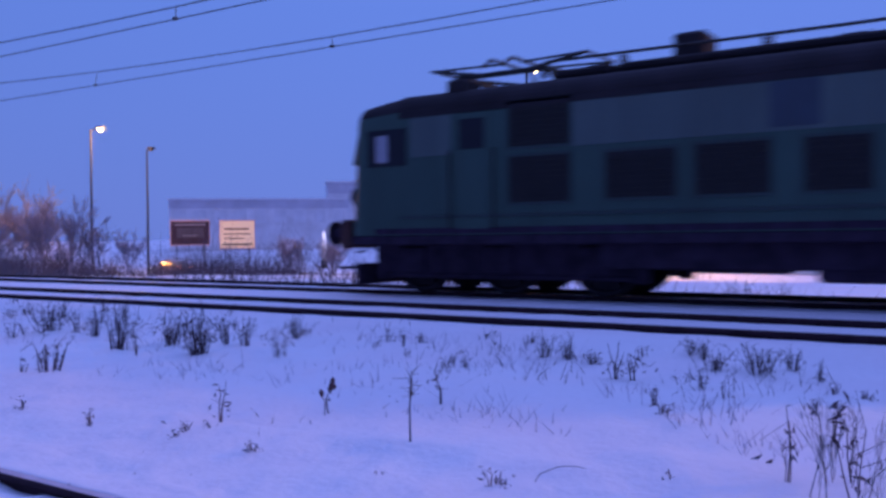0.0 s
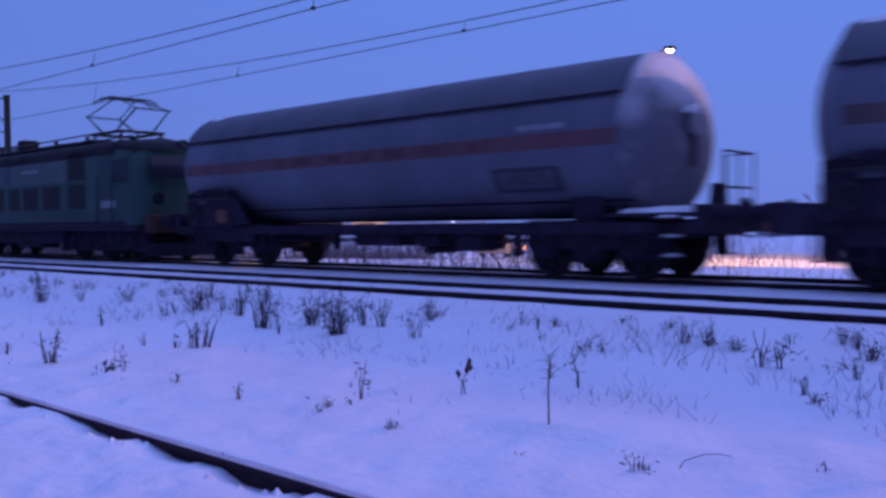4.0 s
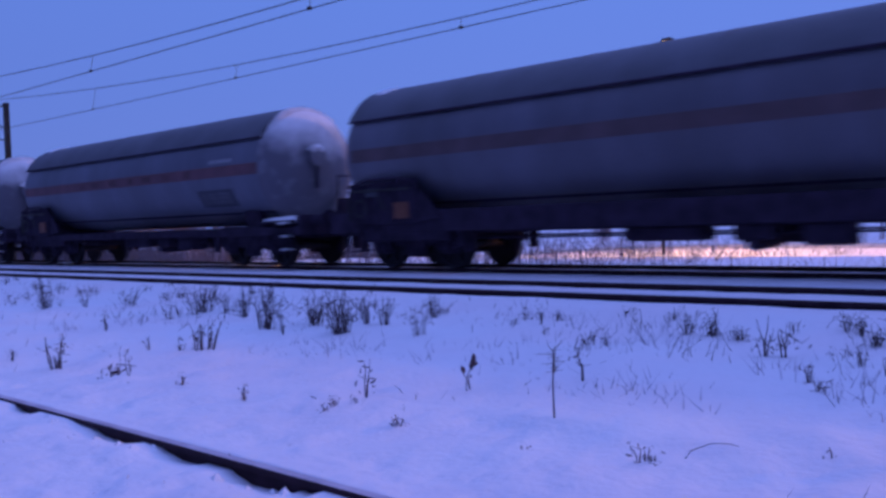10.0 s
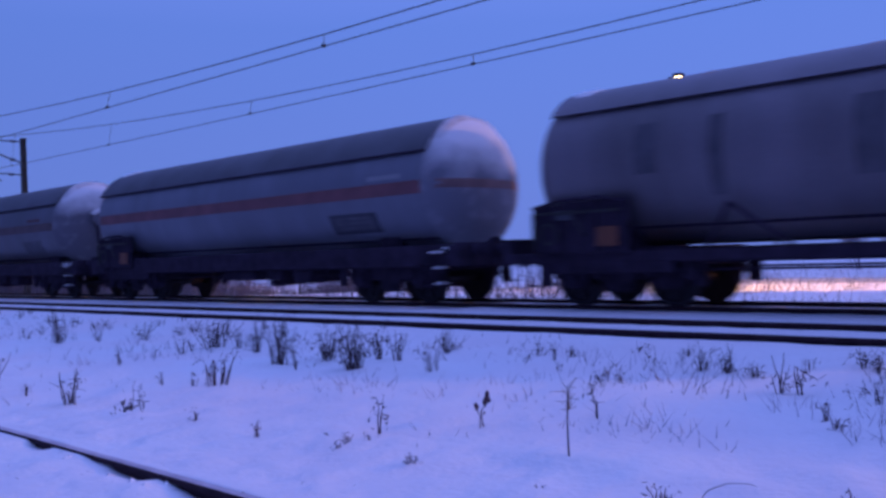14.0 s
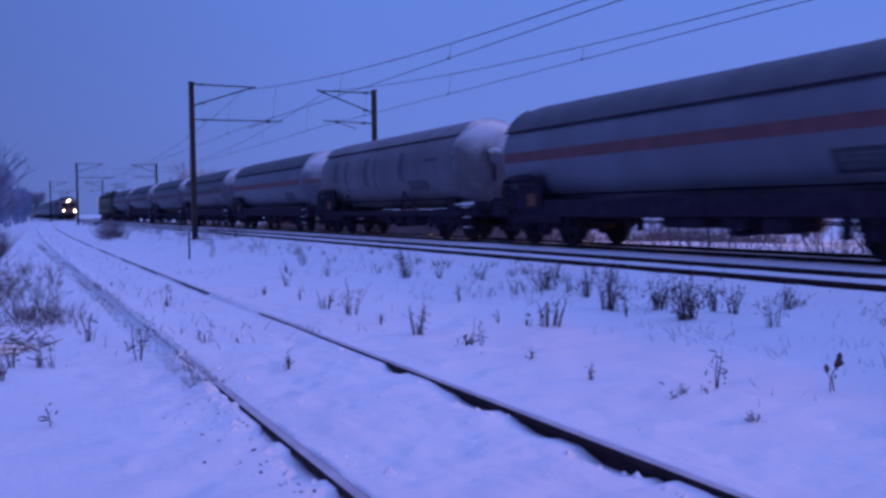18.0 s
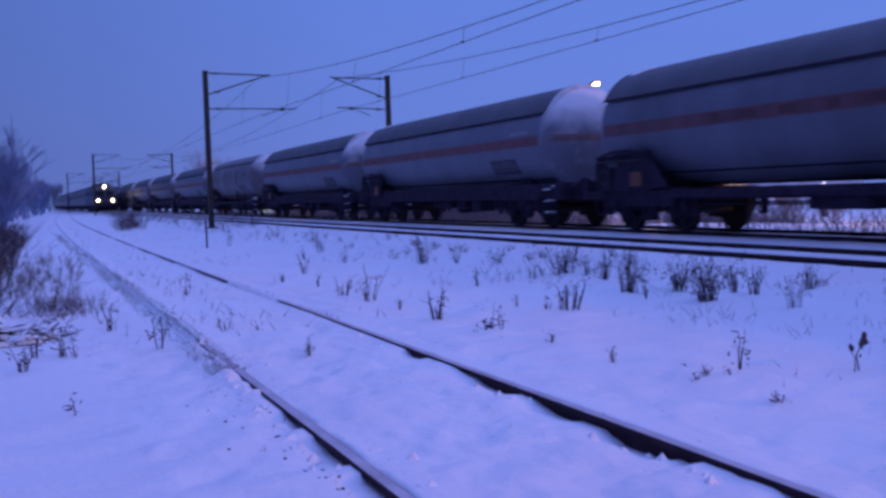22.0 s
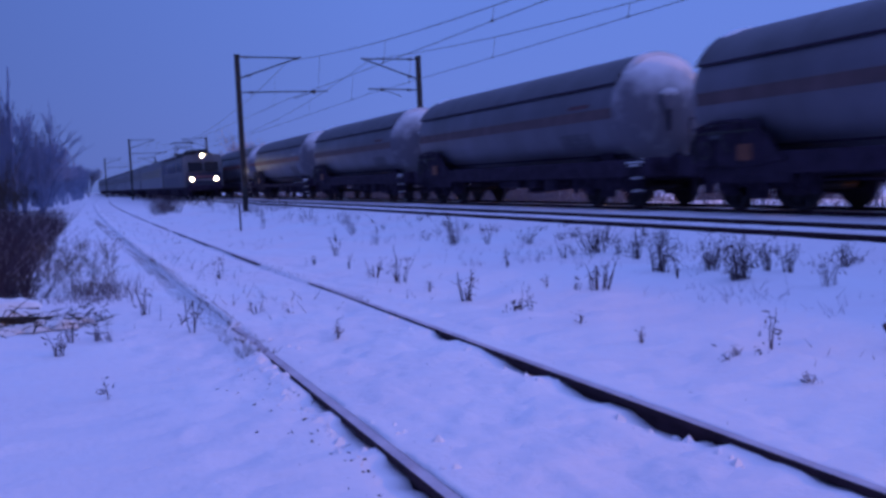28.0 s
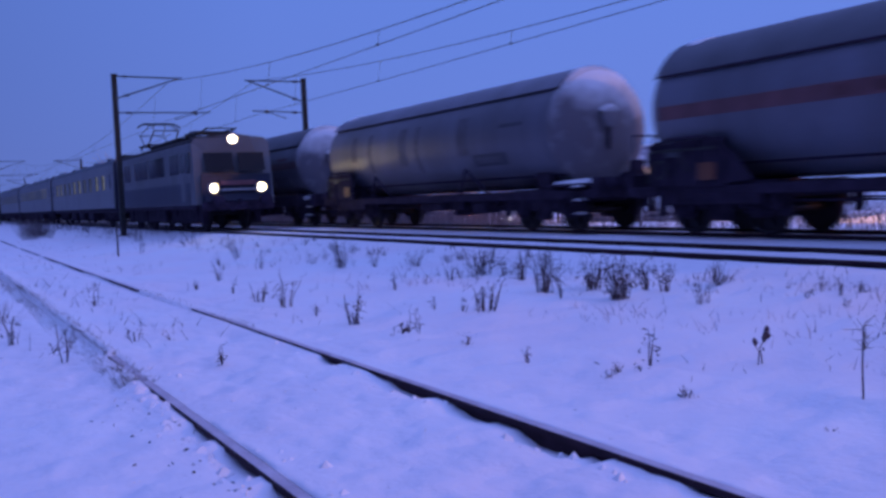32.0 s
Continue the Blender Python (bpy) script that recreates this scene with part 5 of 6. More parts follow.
def billboard(x0, y0, x1, y1, z0, z1, face, rim, label, bars):
    g = ground_z(x0, y0)
    w = math.hypot(x1 - x0, y1 - y0)
    ob = thing("billboard", ((x0 + x1) / 2, (y0 + y1) / 2, g), label, "billboard", "roadside billboards")
    ob.rotation_euler = (0, 0, math.atan2(y1 - y0, x1 - x0))
    a, b = z0 - g, z1 - g
    part("panel", Shape().box(-w / 2, w / 2, -0.06, 0.06, a, b, 0.02), face, ob)
    fr = Shape()
    fr.box(-w / 2 - 0.07, w / 2 + 0.07, -0.1, 0.1, b, b + 0.1).box(-w / 2 - 0.07, w / 2 + 0.07, -0.1, 0.1, a - 0.1, a)
    fr.box(-w / 2 - 0.07, -w / 2, -0.1, 0.1, a, b).box(w / 2, w / 2 + 0.07, -0.1, 0.1, a, b)
    part("frame", fr, rim, ob)
    for p in (-w * 0.35, w * 0.35):
        part("post", Shape().box(p - 0.07, p + 0.07, 0.08, 0.2, -0.4, b), STEEL_DARK, ob)
    for q0, q1, h0, h1, m in bars:
        part("lettering_bar", Shape().box(-w / 2 + w * q0, -w / 2 + w * q1, -0.075, -0.061, a + (b - a) * h0, a + (b - a) * h1), m, ob)
    part("snow_cap", Shape().box(-w / 2 - 0.05, w / 2 + 0.05, -0.09, 0.09, b + 0.1, b + 0.17, 0.03), SNOW_PATCH, ob)
    return ob


# cream face and rims glow on their own, with no lamp behind them
LIT_BOARD = glow("glowing_cream_poster", (0.8, 0.58, 0.4), 0.3)
LIT_RIM = glow("glowing_board_rim", (0.7, 0.42, 0.4), 0.05)
billboard(68.1, 83.8, 71.4, 81.0, 0.76, 3.46, BOARD_DARK, LIT_RIM, "dark roadside billboard with a pale glowing border", [(0.15, 0.85, 0.3, 0.72, STAIN), (0.3, 0.7, 0.36, 0.42, BAR_GREY), (0.1, 0.9, 0.82, 0.9, BAR_GREY)])
billboard(72.3, 80.2, 75.2, 77.5, 0.3, 3.46, LIT_BOARD, LIT_RIM, "cream billboard with a glowing face", [(0.12, 0.85, 0.68, 0.74, ORANGE), (0.12, 0.88, 0.5, 0.54, ORANGE), (0.12, 0.7, 0.34, 0.38, ORANGE), (0.05, 0.95, 0.1, 0.16, BOARD_DARK)])


def far_building(x0, y0, x1, y1, depth, h, wall, label, name="industrial_hall", bays=9):
    g = ground_z((x0 + x1) / 2, (y0 + y1) / 2)
    w = math.hypot(x1 - x0, y1 - y0)
    ob = thing(name, ((x0 + x1) / 2, (y0 + y1) / 2, g - 0.3), label, "building")
    ob.rotation_euler = (0, 0, math.atan2(y1 - y0, x1 - x0))
    part("wall", Shape().box(-w / 2, w / 2, 0, depth, 0, h), wall, ob)
    part("roof", Shape().box(-w / 2 - 0.5, w / 2 + 0.5, -0.5, depth + 0.5, h, h + 0.5, 0.1), SNOW_PATCH, ob, "snow-covered flat roof")
    part("fascia", Shape().box(-w / 2 - 0.1, w / 2 + 0.1, -0.2, -0.02, h * 0.84, h), FASCIA, ob, "grey fascia under the roof edge")
    for k in range(bays):
        p = -w / 2 + w * (k + 0.5) / bays
        win = part("window", Shape().box(p - w / bays * 0.3, p + w / bays * 0.3, -0.06, 0.02, h * 0.55, h * 0.8), HALL_GLASS, ob)
        part("frame", Shape().box(p - w / bays * 0.32, p + w / bays * 0.32, -0.1, -0.06, h * 0.53, h * 0.55), WALL, win)
    return ob


far_building(157, 194, 192, 161, 25, 14.0, WALL, "long pale industrial hall with snowy roof")
far_building(188, 165, 194, 159, 8, 18.5, WALL, "square concrete tower beside the hall", "silo_tower", 2)
pylon = thing("sign_pylon", (82.4, 72.9, ground_z(82.4, 72.9)), "slim white pylon lit from within", "sign")
part("pole", Shape().box(-0.3, 0.3, -0.3, 0.3, -0.2, 1.1), STEEL_DARK, pylon)
part("light_box", Shape().box(-0.15, 0.15, -0.15, 0.15, 1.1, 4.5, 0.04), glow("pylon_glow", (0.85, 0.8, 1.0), 0.9), pylon)


# ---- road beyond the tracks, and its traffic ----
ROAD_X = 57.5
road = Shape()
road_y = spaced([(-400, -40, 60), (-40, 20, 10), (20, 76, 4), (76, 160, 10), (160, 700, 60)])
lanes = [-3.6, -3.3, -1.2, 0.0, 1.2, 3.3, 3.6]
road.add([(ROAD_X + a, y, ground_z(ROAD_X + a, y) + (0.02 if abs(a) > 3.5 else 0.07)) for y in road_y for a in lanes],
         [(j * 7 + i, j * 7 + i + 1, (j + 1) * 7 + i + 1, (j + 1) * 7 + i) for j in range(len(road_y) - 1) for i in range(6)])
tagged(part("road", road, PACKED), "road of packed snow running beside the railway", "road", kind="structure")


def passing_car(paint, label):
    """A car that drives towards +y in its own space."""
    ob = thing("car", (ROAD_X, 0, 0), label, "car", "cars on the road")
    long, top = 2.15, 1.45
    line = [(-long, 0.35), (-long, 0.95), (-long + 0.1, 1.05), (long - 1.15, 1.0), (long - 0.12, 0.82), (long, 0.6), (long, 0.35)]
    cabin = [(-long + 0.25, 1.0), (-long + 0.95, top), (0.35, top), (1.15, 1.0)]

    def slab(outline, hw, taper):
        v = [(x * (taper if z > 1.2 else 1.0), y, z) for x in (-hw, hw) for y, z in outline]
        m = len(outline)
        f = [tuple(range(m))[::-1], tuple(range(m, 2 * m))] + [(i, (i + 1) % m, m + (i + 1) % m, m + i) for i in range(m)]
        return Shape().add(v, f)

    part("body", slab(line, 0.86, 1.0), paint, ob)
    part("cabin", slab(cabin, 0.8, 0.84), paint, ob)
    mid = [(y * 0.88 - 0.02, 1.04 + (z - 1.0) * 0.8) for y, z in cabin]
    part("side_glass", slab(mid, 0.815, 0.85), GLASS, ob)
    part("windscreen", Shape().add([(x, y, z) for x in (-0.62, 0.62) for y, z in ((cabin[3][0] - 0.02, 1.06), (cabin[2][0] + 0.12, top - 0.1), (cabin[2][0] + 0.16, top - 0.1), (cabin[3][0] + 0.03, 1.06))], [(0, 1, 2, 3), (4, 5, 6, 7), (0, 1, 5, 4), (1, 2, 6, 5), (2, 3, 7, 6), (3, 0, 4, 7)]), GLASS, ob)
    for y in (-long, long):
        part("bumper", Shape().box(-0.84, 0.84, y - 0.06, y + 0.06, 0.32, 0.52, 0.03), CAR_DARK, ob)
    part("roof_snow", Shape().box(-0.6, 0.6, cabin[1][0] + 0.1, cabin[2][0] - 0.1, top - 0.01, top + 0.05, 0.03), SNOW_PATCH, ob, "snow left on the roof")
    for x in (-0.66, 0.66):
        part("headlight", Shape().box(x - 0.16, x + 0.16, long - 0.1, long + 0.03, 0.6, 0.76, 0.03), BEAM_GLOW, ob, "lit headlight")
        part("tail_light", Shape().box(x - 0.12, x + 0.12, -long - 0.03, -long + 0.05, 0.74, 0.94, 0.02), TAIL_GLOW, ob, "red tail light")
        for y in (-long + 0.8, long - 0.85):
            wh = part("wheel", Shape().lathe([(x * 1.1 - 0.1, 0.0), (x * 1.1 - 0.1, 0.3), (x * 1.1 - 0.06, 0.32), (x * 1.1 + 0.06, 0.32), (x * 1.1 + 0.1, 0.3), (x * 1.1 + 0.1, 0.0)], 18, "x"), TYRE, ob)
            wh.location = (0, y, 0.32)
            WHEELS["car"].append((wh, y, 0.32))
            part("hub_cap", Shape().lathe([(x * 1.1 + math.copysign(0.1, x), 0.2), (x * 1.1 + math.copysign(0.115, x), 0.17), (x * 1.1 + math.copysign(0.115, x), 0.0)], 10, "x"), STEEL_DARK, wh)
    return ob


CAR_SPEED = 14.0
# (car, place along the road at the start, direction)
traffic = [(passing_car(CAR_PALE, "silver hatchback driving with its lights on"), -8.9, 1),
           (passing_car(CAR_PALE, "pale car driving off with its tail lights on"), 73.0, 1),
           (passing_car(CAR_DARK, "dark car approaching with bright headlights"), 83.5 + 32 * CAR_SPEED, -1),
           (passing_car(CAR_DARK, "dark car driving off with red tail lights"), 97.5 - 32 * CAR_SPEED, 1)]


# ---- plants ----
def scrap(sh, q, s, rng):
    """A crumpled dead leaf: a bent, pointed sliver."""
    d = Vector((rng.gauss(0, 1), rng.gauss(0, 1), rng.gauss(-0.3, 0.9))).normalized()
    u = d.orthogonal().normalized()
    w = d.cross(u)
    c, ln = Vector(q), s * rng.uniform(1.0, 2.6)
    bend = u * s * rng.uniform(-0.7, 0.7)
    v = [c - d * ln, c + u * s * 0.55 + bend, c + w * s * 0.4 + bend, c - u * s * 0.5 + bend, c - w * s * 0.35 + bend, c + d * ln]
    sh.add(v, [(0, 2, 1), (0, 3, 2), (0, 4, 3), (0, 1, 4), (5, 1, 2), (5, 2, 3), (5, 3, 4), (5, 4, 1)])


def weed(x, y, h, stems, spread, scraps, mat, seed, label, lean=0.3, twiggy=2, thick=1.0):
    rng = random.Random(seed)
    sh, tips = Shape(), []
    for _ in range(stems):
        # stems rise close together and fan out
        a, r = rng.uniform(0, 6.283), spread * 0.5 * rng.random() ** 0.7
        bx, by = r * math.cos(a), r * math.sin(a)
        hh = h * rng.choice((0.4, 0.55, 0.7, 0.8, 0.95, 1.0)) * rng.uniform(0.85, 1.12)
        lx, ly = rng.gauss(0, lean) * hh * 0.85 + 1.5 * bx * hh / h, rng.gauss(0, lean) * hh * 0.85 + 1.5 * by * hh / h
        pts = [(bx, by, -0.06)]
        for k in (0.35, 0.7, 1.0):
            pts.append((bx + lx * k + rng.gauss(0, 0.02) * hh * 2, by + ly * k + rng.gauss(0, 0.02) * hh * 2, hh * k))
        if rng.random() < 0.3:
            pts.append((pts[-1][0] + rng.gauss(0, 0.25) * h, pts[-1][1] + rng.gauss(0, 0.25) * h, hh * rng.uniform(0.45, 0.95)))
        w = thick * rng.uniform(0.45, 1.0) * min(1.1, 0.65 + h * 1.2)
        sh.tube(pts, 0.0055 * w, 4, 0.0018 * w, caps=False)
        tips += pts[2:]
        for _ in range(rng.randint(0, twiggy)):
            q = pts[rng.randint(1, len(pts) - 1)]
            tw = (q[0] + rng.gauss(0, 0.16) * h, q[1] + rng.gauss(0, 0.16) * h, q[2] + rng.uniform(-0.05, 0.2) * h)
            sh.tube([q, tw], 0.003, 3, 0.0012, caps=False)
            tips.append(tw)
    for _ in range(scraps):
        q = rng.choice(tips)
        drop = rng.uniform(0.5, 1.0)
        for _ in range(rng.randint(1, 5)):
            scrap(sh, (q[0] + rng.gauss(0, 0.025), q[1] + rng.gauss(0, 0.025), max(0.0, q[2] * drop + rng.gauss(-0.01, 0.03))), rng.uniform(0.007, 0.02) * min(1.1, 0.5 + h * 1.4), rng)
    ob = thing("dry_weed", (x, y, ground_z(x, y)), label, "weed", "dry weeds")
    tagged(part("stalk_tuft", sh, mat, ob), kind="stuff")
    return ob


WEED_DARK, WEED_THIN = "clump of dark dry weeds standing in snow", "few thin dry stalks poking through snow"
# x, y, height, half width, stems
SHOULDER_CLUMPS = ((6.34, 14.49, 0.37, 0.25, 18), (6.85, 14.16, 0.25, 0.1, 8), (7.14, 13.24, 0.25, 0.19, 14), (6.62, 11.18, 0.24, 0.12, 8), (7.21, 11.3, 0.39, 0.26, 30), (7.36, 10.85, 0.21, 0.13, 12), (7.11, 10.09, 0.39, 0.1, 14), (6.42, 8.65, 0.46, 0.19, 26),
                   (6.27, 8.13, 0.24, 0.04, 4), (6.85, 8.24, 0.34, 0.2, 24), (6.59, 7.51, 0.44, 0.19, 30), (7.21, 7.75, 0.27, 0.1, 12), (7.3, 7.53, 0.32, 0.13, 10), (6.79, 6.47, 0.29, 0.15, 10), (7.76, 7.18, 0.22, 0.1, 8))
BANK_CLUMPS = ((7.85, 7.2, 0.2, 0.24, 9), (8.0, 5.97, 0.18, 0.06, 6), (7.79, 5.61, 0.24, 0.04, 5), (8.39, 4.37, 0.13, 0.1, 8), (7.85, 3.94, 0.21, 0.12, 12), (7.83, 3.68, 0.25, 0.09, 14), (7.75, 3.37, 0.11, 0.07, 12), (8.26, 2.61, 0.17, 0.11, 10), (8.14, 2.45, 0.16, 0.05, 10),
               (7.72, 2.24, 0.17, 0.15, 14), (7.76, 1.86, 0.23, 0.18, 22), (8.0, 1.64, 0.17, 0.13, 14), (7.02, 2.12, 0.14, 0.07, 5), (7.76, 1.39, 0.14, 0.05, 6))
FAR_CLUMPS = ((7.6, 17.5, 0.4, 0.2, 12), (6.2, 20.0, 0.45, 0.2, 9), (7.2, 24.0, 0.45, 0.25, 10), (7.5, 29.0, 0.5, 0.3, 12), (6.9, 34.0, 0.6, 0.3, 14), (5.3, 26.0, 0.4, 0.15, 7))
for k, (x, y, h, w, n) in enumerate(SHOULDER_CLUMPS + BANK_CLUMPS + FAR_CLUMPS):
    weed(x, y, h * 1.1, int(n * 1.25), w * 0.9, int(n * (1.2 if n > 20 else 0.8)), DRY, 100 + k, WEED_DARK, min(0.42, max(0.12, 0.45 * w / h)), 3)
rs = random.Random(55)
for k in range(18):
    weed(rs.uniform(7.7, 8.6), rs.uniform(7.0, 24.0), rs.uniform(0.16, 0.32), rs.randint(3, 7), rs.uniform(0.05, 0.14), rs.randint(3, 8), DRY, 700 + k, WEED_DARK)
for k in range(14):
    weed(4.8 + rs.gauss(0, 0.4), 49.0 + rs.gauss(0, 2.0), rs.uniform(0.7, 1.2), 26, 0.45, 40, DRY, 760 + k, "tall dark dry weeds beside the siding")
rs = random.Random(64)
for k in range(34):
    weed(rs.uniform(7.5, 8.7), 36 + 70 * rs.random() ** 1.3, rs.uniform(0.4, 0.7), 16, 0.5, 24, DRY, 1200 + k, "dark dry weeds along the snowy track shoulder")
rs = random.Random(57)
for k in range(46):
    y = 1.5 + 30 * rs.random() ** 1.2
    weed(rs.uniform(6.4, 8.6), y, rs.uniform(0.08, 0.22), rs.randint(2, 5), rs.uniform(0.03, 0.12), rs.randint(2, 7), DRY, 800 + k, WEED_THIN, 0.45)
TUFTS = ((3.82, 8.43, 0.31, 0.12, 9), (3.77, 11.33, 0.28, 0.12, 9), (3.9, 10.69, 0.38, 0.16, 9), (5.17, 8.05, 0.35, 0.2, 12), (5.0, 8.22, 0.1, 0.08, 5), (3.79, 9.43, 0.11, 0.05, 5), (4.99, 8.81, 0.12, 0.05, 4), (5.22, 18.11, 0.26, 0.06, 5), (3.58, 13.67, 0.16, 0.05, 5),
         (0.17, 8.4, 0.22, 0.05, 5), (-0.03, 8.36, 0.18, 0.05, 6), (0.28, 8.27, 0.15, 0.05, 5), (-0.11, 7.7, 0.18, 0.09, 8), (5.6, 16.5, 0.35, 0.1, 6), (4.4, 15.2, 0.3, 0.1, 6), (2.0, 13.0, 0.3, 0.08, 5), (0.7, 9.8, 0.3, 0.08, 6))
STALKS = ((3.93, 7.63, 0.24, 2), (4.03, 7.65, 0.26, 2), (4.03, 7.49, 0.21, 2), (3.9, 12.9, 0.33, 2), (0.99, 8.33, 0.33, 4), (1.74, 9.1, 0.16, 4), (2.03, 8.94, 0.13, 2), (2.01, 7.09, 0.16, 3), (4.57, 4.93, 0.24, 3), (5.48, 10.78, 0.26, 2), (7.89, 6.32, 0.08, 2), (7.99, 5.55, 0.12, 3),
          (6.99, 4.51, 0.16, 2), (7.02, 4.47, 0.15, 2), (7.08, 4.36, 0.15, 3), (7.22, 2.93, 0.3, 5), (7.29, 2.79, 0.25, 4), (8.08, 3.01, 0.1, 3), (6.42, 2.28, 0.11, 5), (5.76, 3.75, 0.22, 2), (6.09, 2.1, 0.11, 5), (6.54, 1.19, 0.14, 4))
BITS = ((3.97, 6.49, 0.08, 4), (4.03, 5.68, 0.12, 3), (4.17, 4.8, 0.07, 4), (4.01, 4.72, 0.05, 3), (4.03, 4.03, 0.07, 4), (4.28, 4.68, 0.05, 2), (0.17, 5.87, 0.16, 1), (4.04, 2.99, 0.04, 1), (4.17, 2.36, 0.13, 2), (4.23, 2.35, 0.07, 2), (4.2, 2.28, 0.06, 2), (4.67, 1.53, 0.13, 1), (7.33, 0.97, 0.08, 5), (7.45, 1.21, 0.1, 4))
for k, (x, y, h, w, n) in enumerate(TUFTS):
    weed(x, y, h * 1.1, n, w, n, DRY, 300 + k, WEED_THIN, 0.14, 1, 1.5)
for k, (x, y, h, n) in enumerate(STALKS + BITS):
    weed(x, y, h * (1.2 if h > 0.2 else 1.0), n, 0.012 + 0.01 * n, 2 * n, DRY if h > 0.15 else LOW_BRUSH, 400 + k, WEED_THIN, 0.16, 1, 1.6)
arch = part("dry_stalk", Shape().tube([(0, 0, -0.05), (0.03, -0.05, 0.04), (0.1, -0.13, 0.075), (0.17, -0.2, 0.07), (0.2, -0.24, 0.055)], 0.003, 5, 0.0015), DRY)
arch.location = (4.36, 2.22, ground_z(4.36, 2.22))
tagged(arch, "bent dry stalk arching over the snow", "weed", "dry weeds")
pods = Shape().tube([(0.02, 0, -0.06), (0.0, 0.01, 0.1), (0.045, 0, 0.17)], 0.005, 4, 0.003).tube([(-0.03, 0, -0.06), (-0.02, 0, 0.08), (-0.05, 0.01, 0.13)], 0.004, 4, 0.002)
rs = random.Random(31)
for px, pz, size in ((0.045, 0.18, 0.02), (0.055, 0.21, 0.018), (0.03, 0.16, 0.018), (0.07, 0.17, 0.014), (-0.05, 0.14, 0.016), (-0.06, 0.155, 0.012), (0.02, 0.09, 0.008)):
    pods.lathe([(-size * 1.5, 0.0), (-size * 0.7, size * 0.7), (size * 0.3, size), (size * 1.4, size * 0.4), (size * 1.8, 0.0)], 6, "z", (px, 0, pz))
    scrap(pods, (px + size * 0.8, 0.01, pz - size), size * 0.8, rs)
pod_weed = part("dry_weed", pods, DRY)
pod_weed.scale = (1.2, 1.2, 1.15)
pod_weed.location = (5.22, 4.44, ground_z(5.22, 4.44))
tagged(pod_weed, "dry stalk with dark seed pods in snow", "weed", "dry weeds", "stuff")
for sx, sy, sh_, seed in ((4.72, 0.62, 0.62, 901), (4.9, 1.0, 0.5, 902), (5.05, 0.7, 0.42, 903)):
    weed(sx, sy, sh_, 3, 0.06, 6, DRY, seed, "tall thin dry stalks beside the bare shrub", 0.08, 2)
stick = part("dry_stalk", Shape().tube([(0, 0, -0.1), (0.0, 0.005, 0.2), (0.01, 0.0, 0.42)], 0.007, 5, 0.004), DRY)
stick.location = (4.63, 3.22, ground_z(4.63, 3.22))
tagged(stick, "single upright dry stalk with a feathery top", "weed", "dry weeds")
tuft = Shape()
rs = random.Random(77)
for _ in range(26):
    z = rs.uniform(0.28, 0.44)
    tuft.rod((0.01, 0, z), (0.01 + rs.gauss(0, 0.05), rs.gauss(0, 0.05), z + rs.uniform(0.0, 0.07)), 0.003, 3, 0.001)
tagged(part("feathery_top", tuft, DRY_PALE, stick), kind="stuff")


def branchy(h, seed, levels=4, fan=4, thick=0.012, bend=0.32, stems=3, least=0.002):
    """A leafless shrub or tree as one tapering network of twigs."""
    rng = random.Random(seed)
    sh = Shape()

    def grow(p, d, length, r, depth):
        mid_p = p + d * length * 0.5 + Vector((rng.gauss(0, 1), rng.gauss(0, 1), rng.gauss(0, 0.4))) * length * 0.05
        q = p + d * length
        sh.tube([p, mid_p, q], r, 5 if depth == 0 else 3, r * 0.6, caps=False)
        if depth >= levels:
            return
        for k in range(fan if depth else fan + 1):
            w = rng.uniform(0.35, 1.0)
            base = p.lerp(q, w)
            nd = (d + Vector((rng.gauss(0, 1), rng.gauss(0, 1), rng.gauss(0.25, 0.5))) * bend).normalized()
            grow(base, nd, length * rng.uniform(0.45, 0.75), max(r * 0.55, least), depth + 1)

    for _ in range(stems):
        grow(Vector((rng.gauss(0, 0.12), rng.gauss(0, 0.12), -0.1)), Vector((rng.gauss(0, 0.2), rng.gauss(0, 0.2), 1)).normalized(), h * 0.45, thick * h, 0)
    return sh


def shrub(name, label, x, y, mesh_ob=None, turn=0.0, size=1.0):
    m = pose(x, y, ground_z(x, y), 0, 0, turn)
    if mesh_ob is None:
        return None
    c = copy_thing(mesh_ob, m)
    c.scale = (size, size, size)
    return c


def plant_kind(name, parts, label, category, group):
    ob = thing(name, (0, 0, 0), label, category, group)
    for nm, sh, mat in parts:
        part(nm, sh, mat, ob)
    return ob


near_bush = plant_kind("bare_shrub", [("crown", branchy(0.95, 5, 3, 3, 0.005, 0.26, 3, 0.0013), BARK)], "leafless twiggy shrub growing out of the snow", "shrub", "bare shrubs")
near_bush.scale = (0.7, 0.7, 0.7)
near_bush.location = (4.65, 0.75, ground_z(4.65, 0.75))
for k, (x, y, t, s) in enumerate(((5.1, 0.85, 70, 0.6), (4.55, 0.35, 230, 0.5))):
    shrub("bare_shrub", "", x, y, near_bush, t, s)

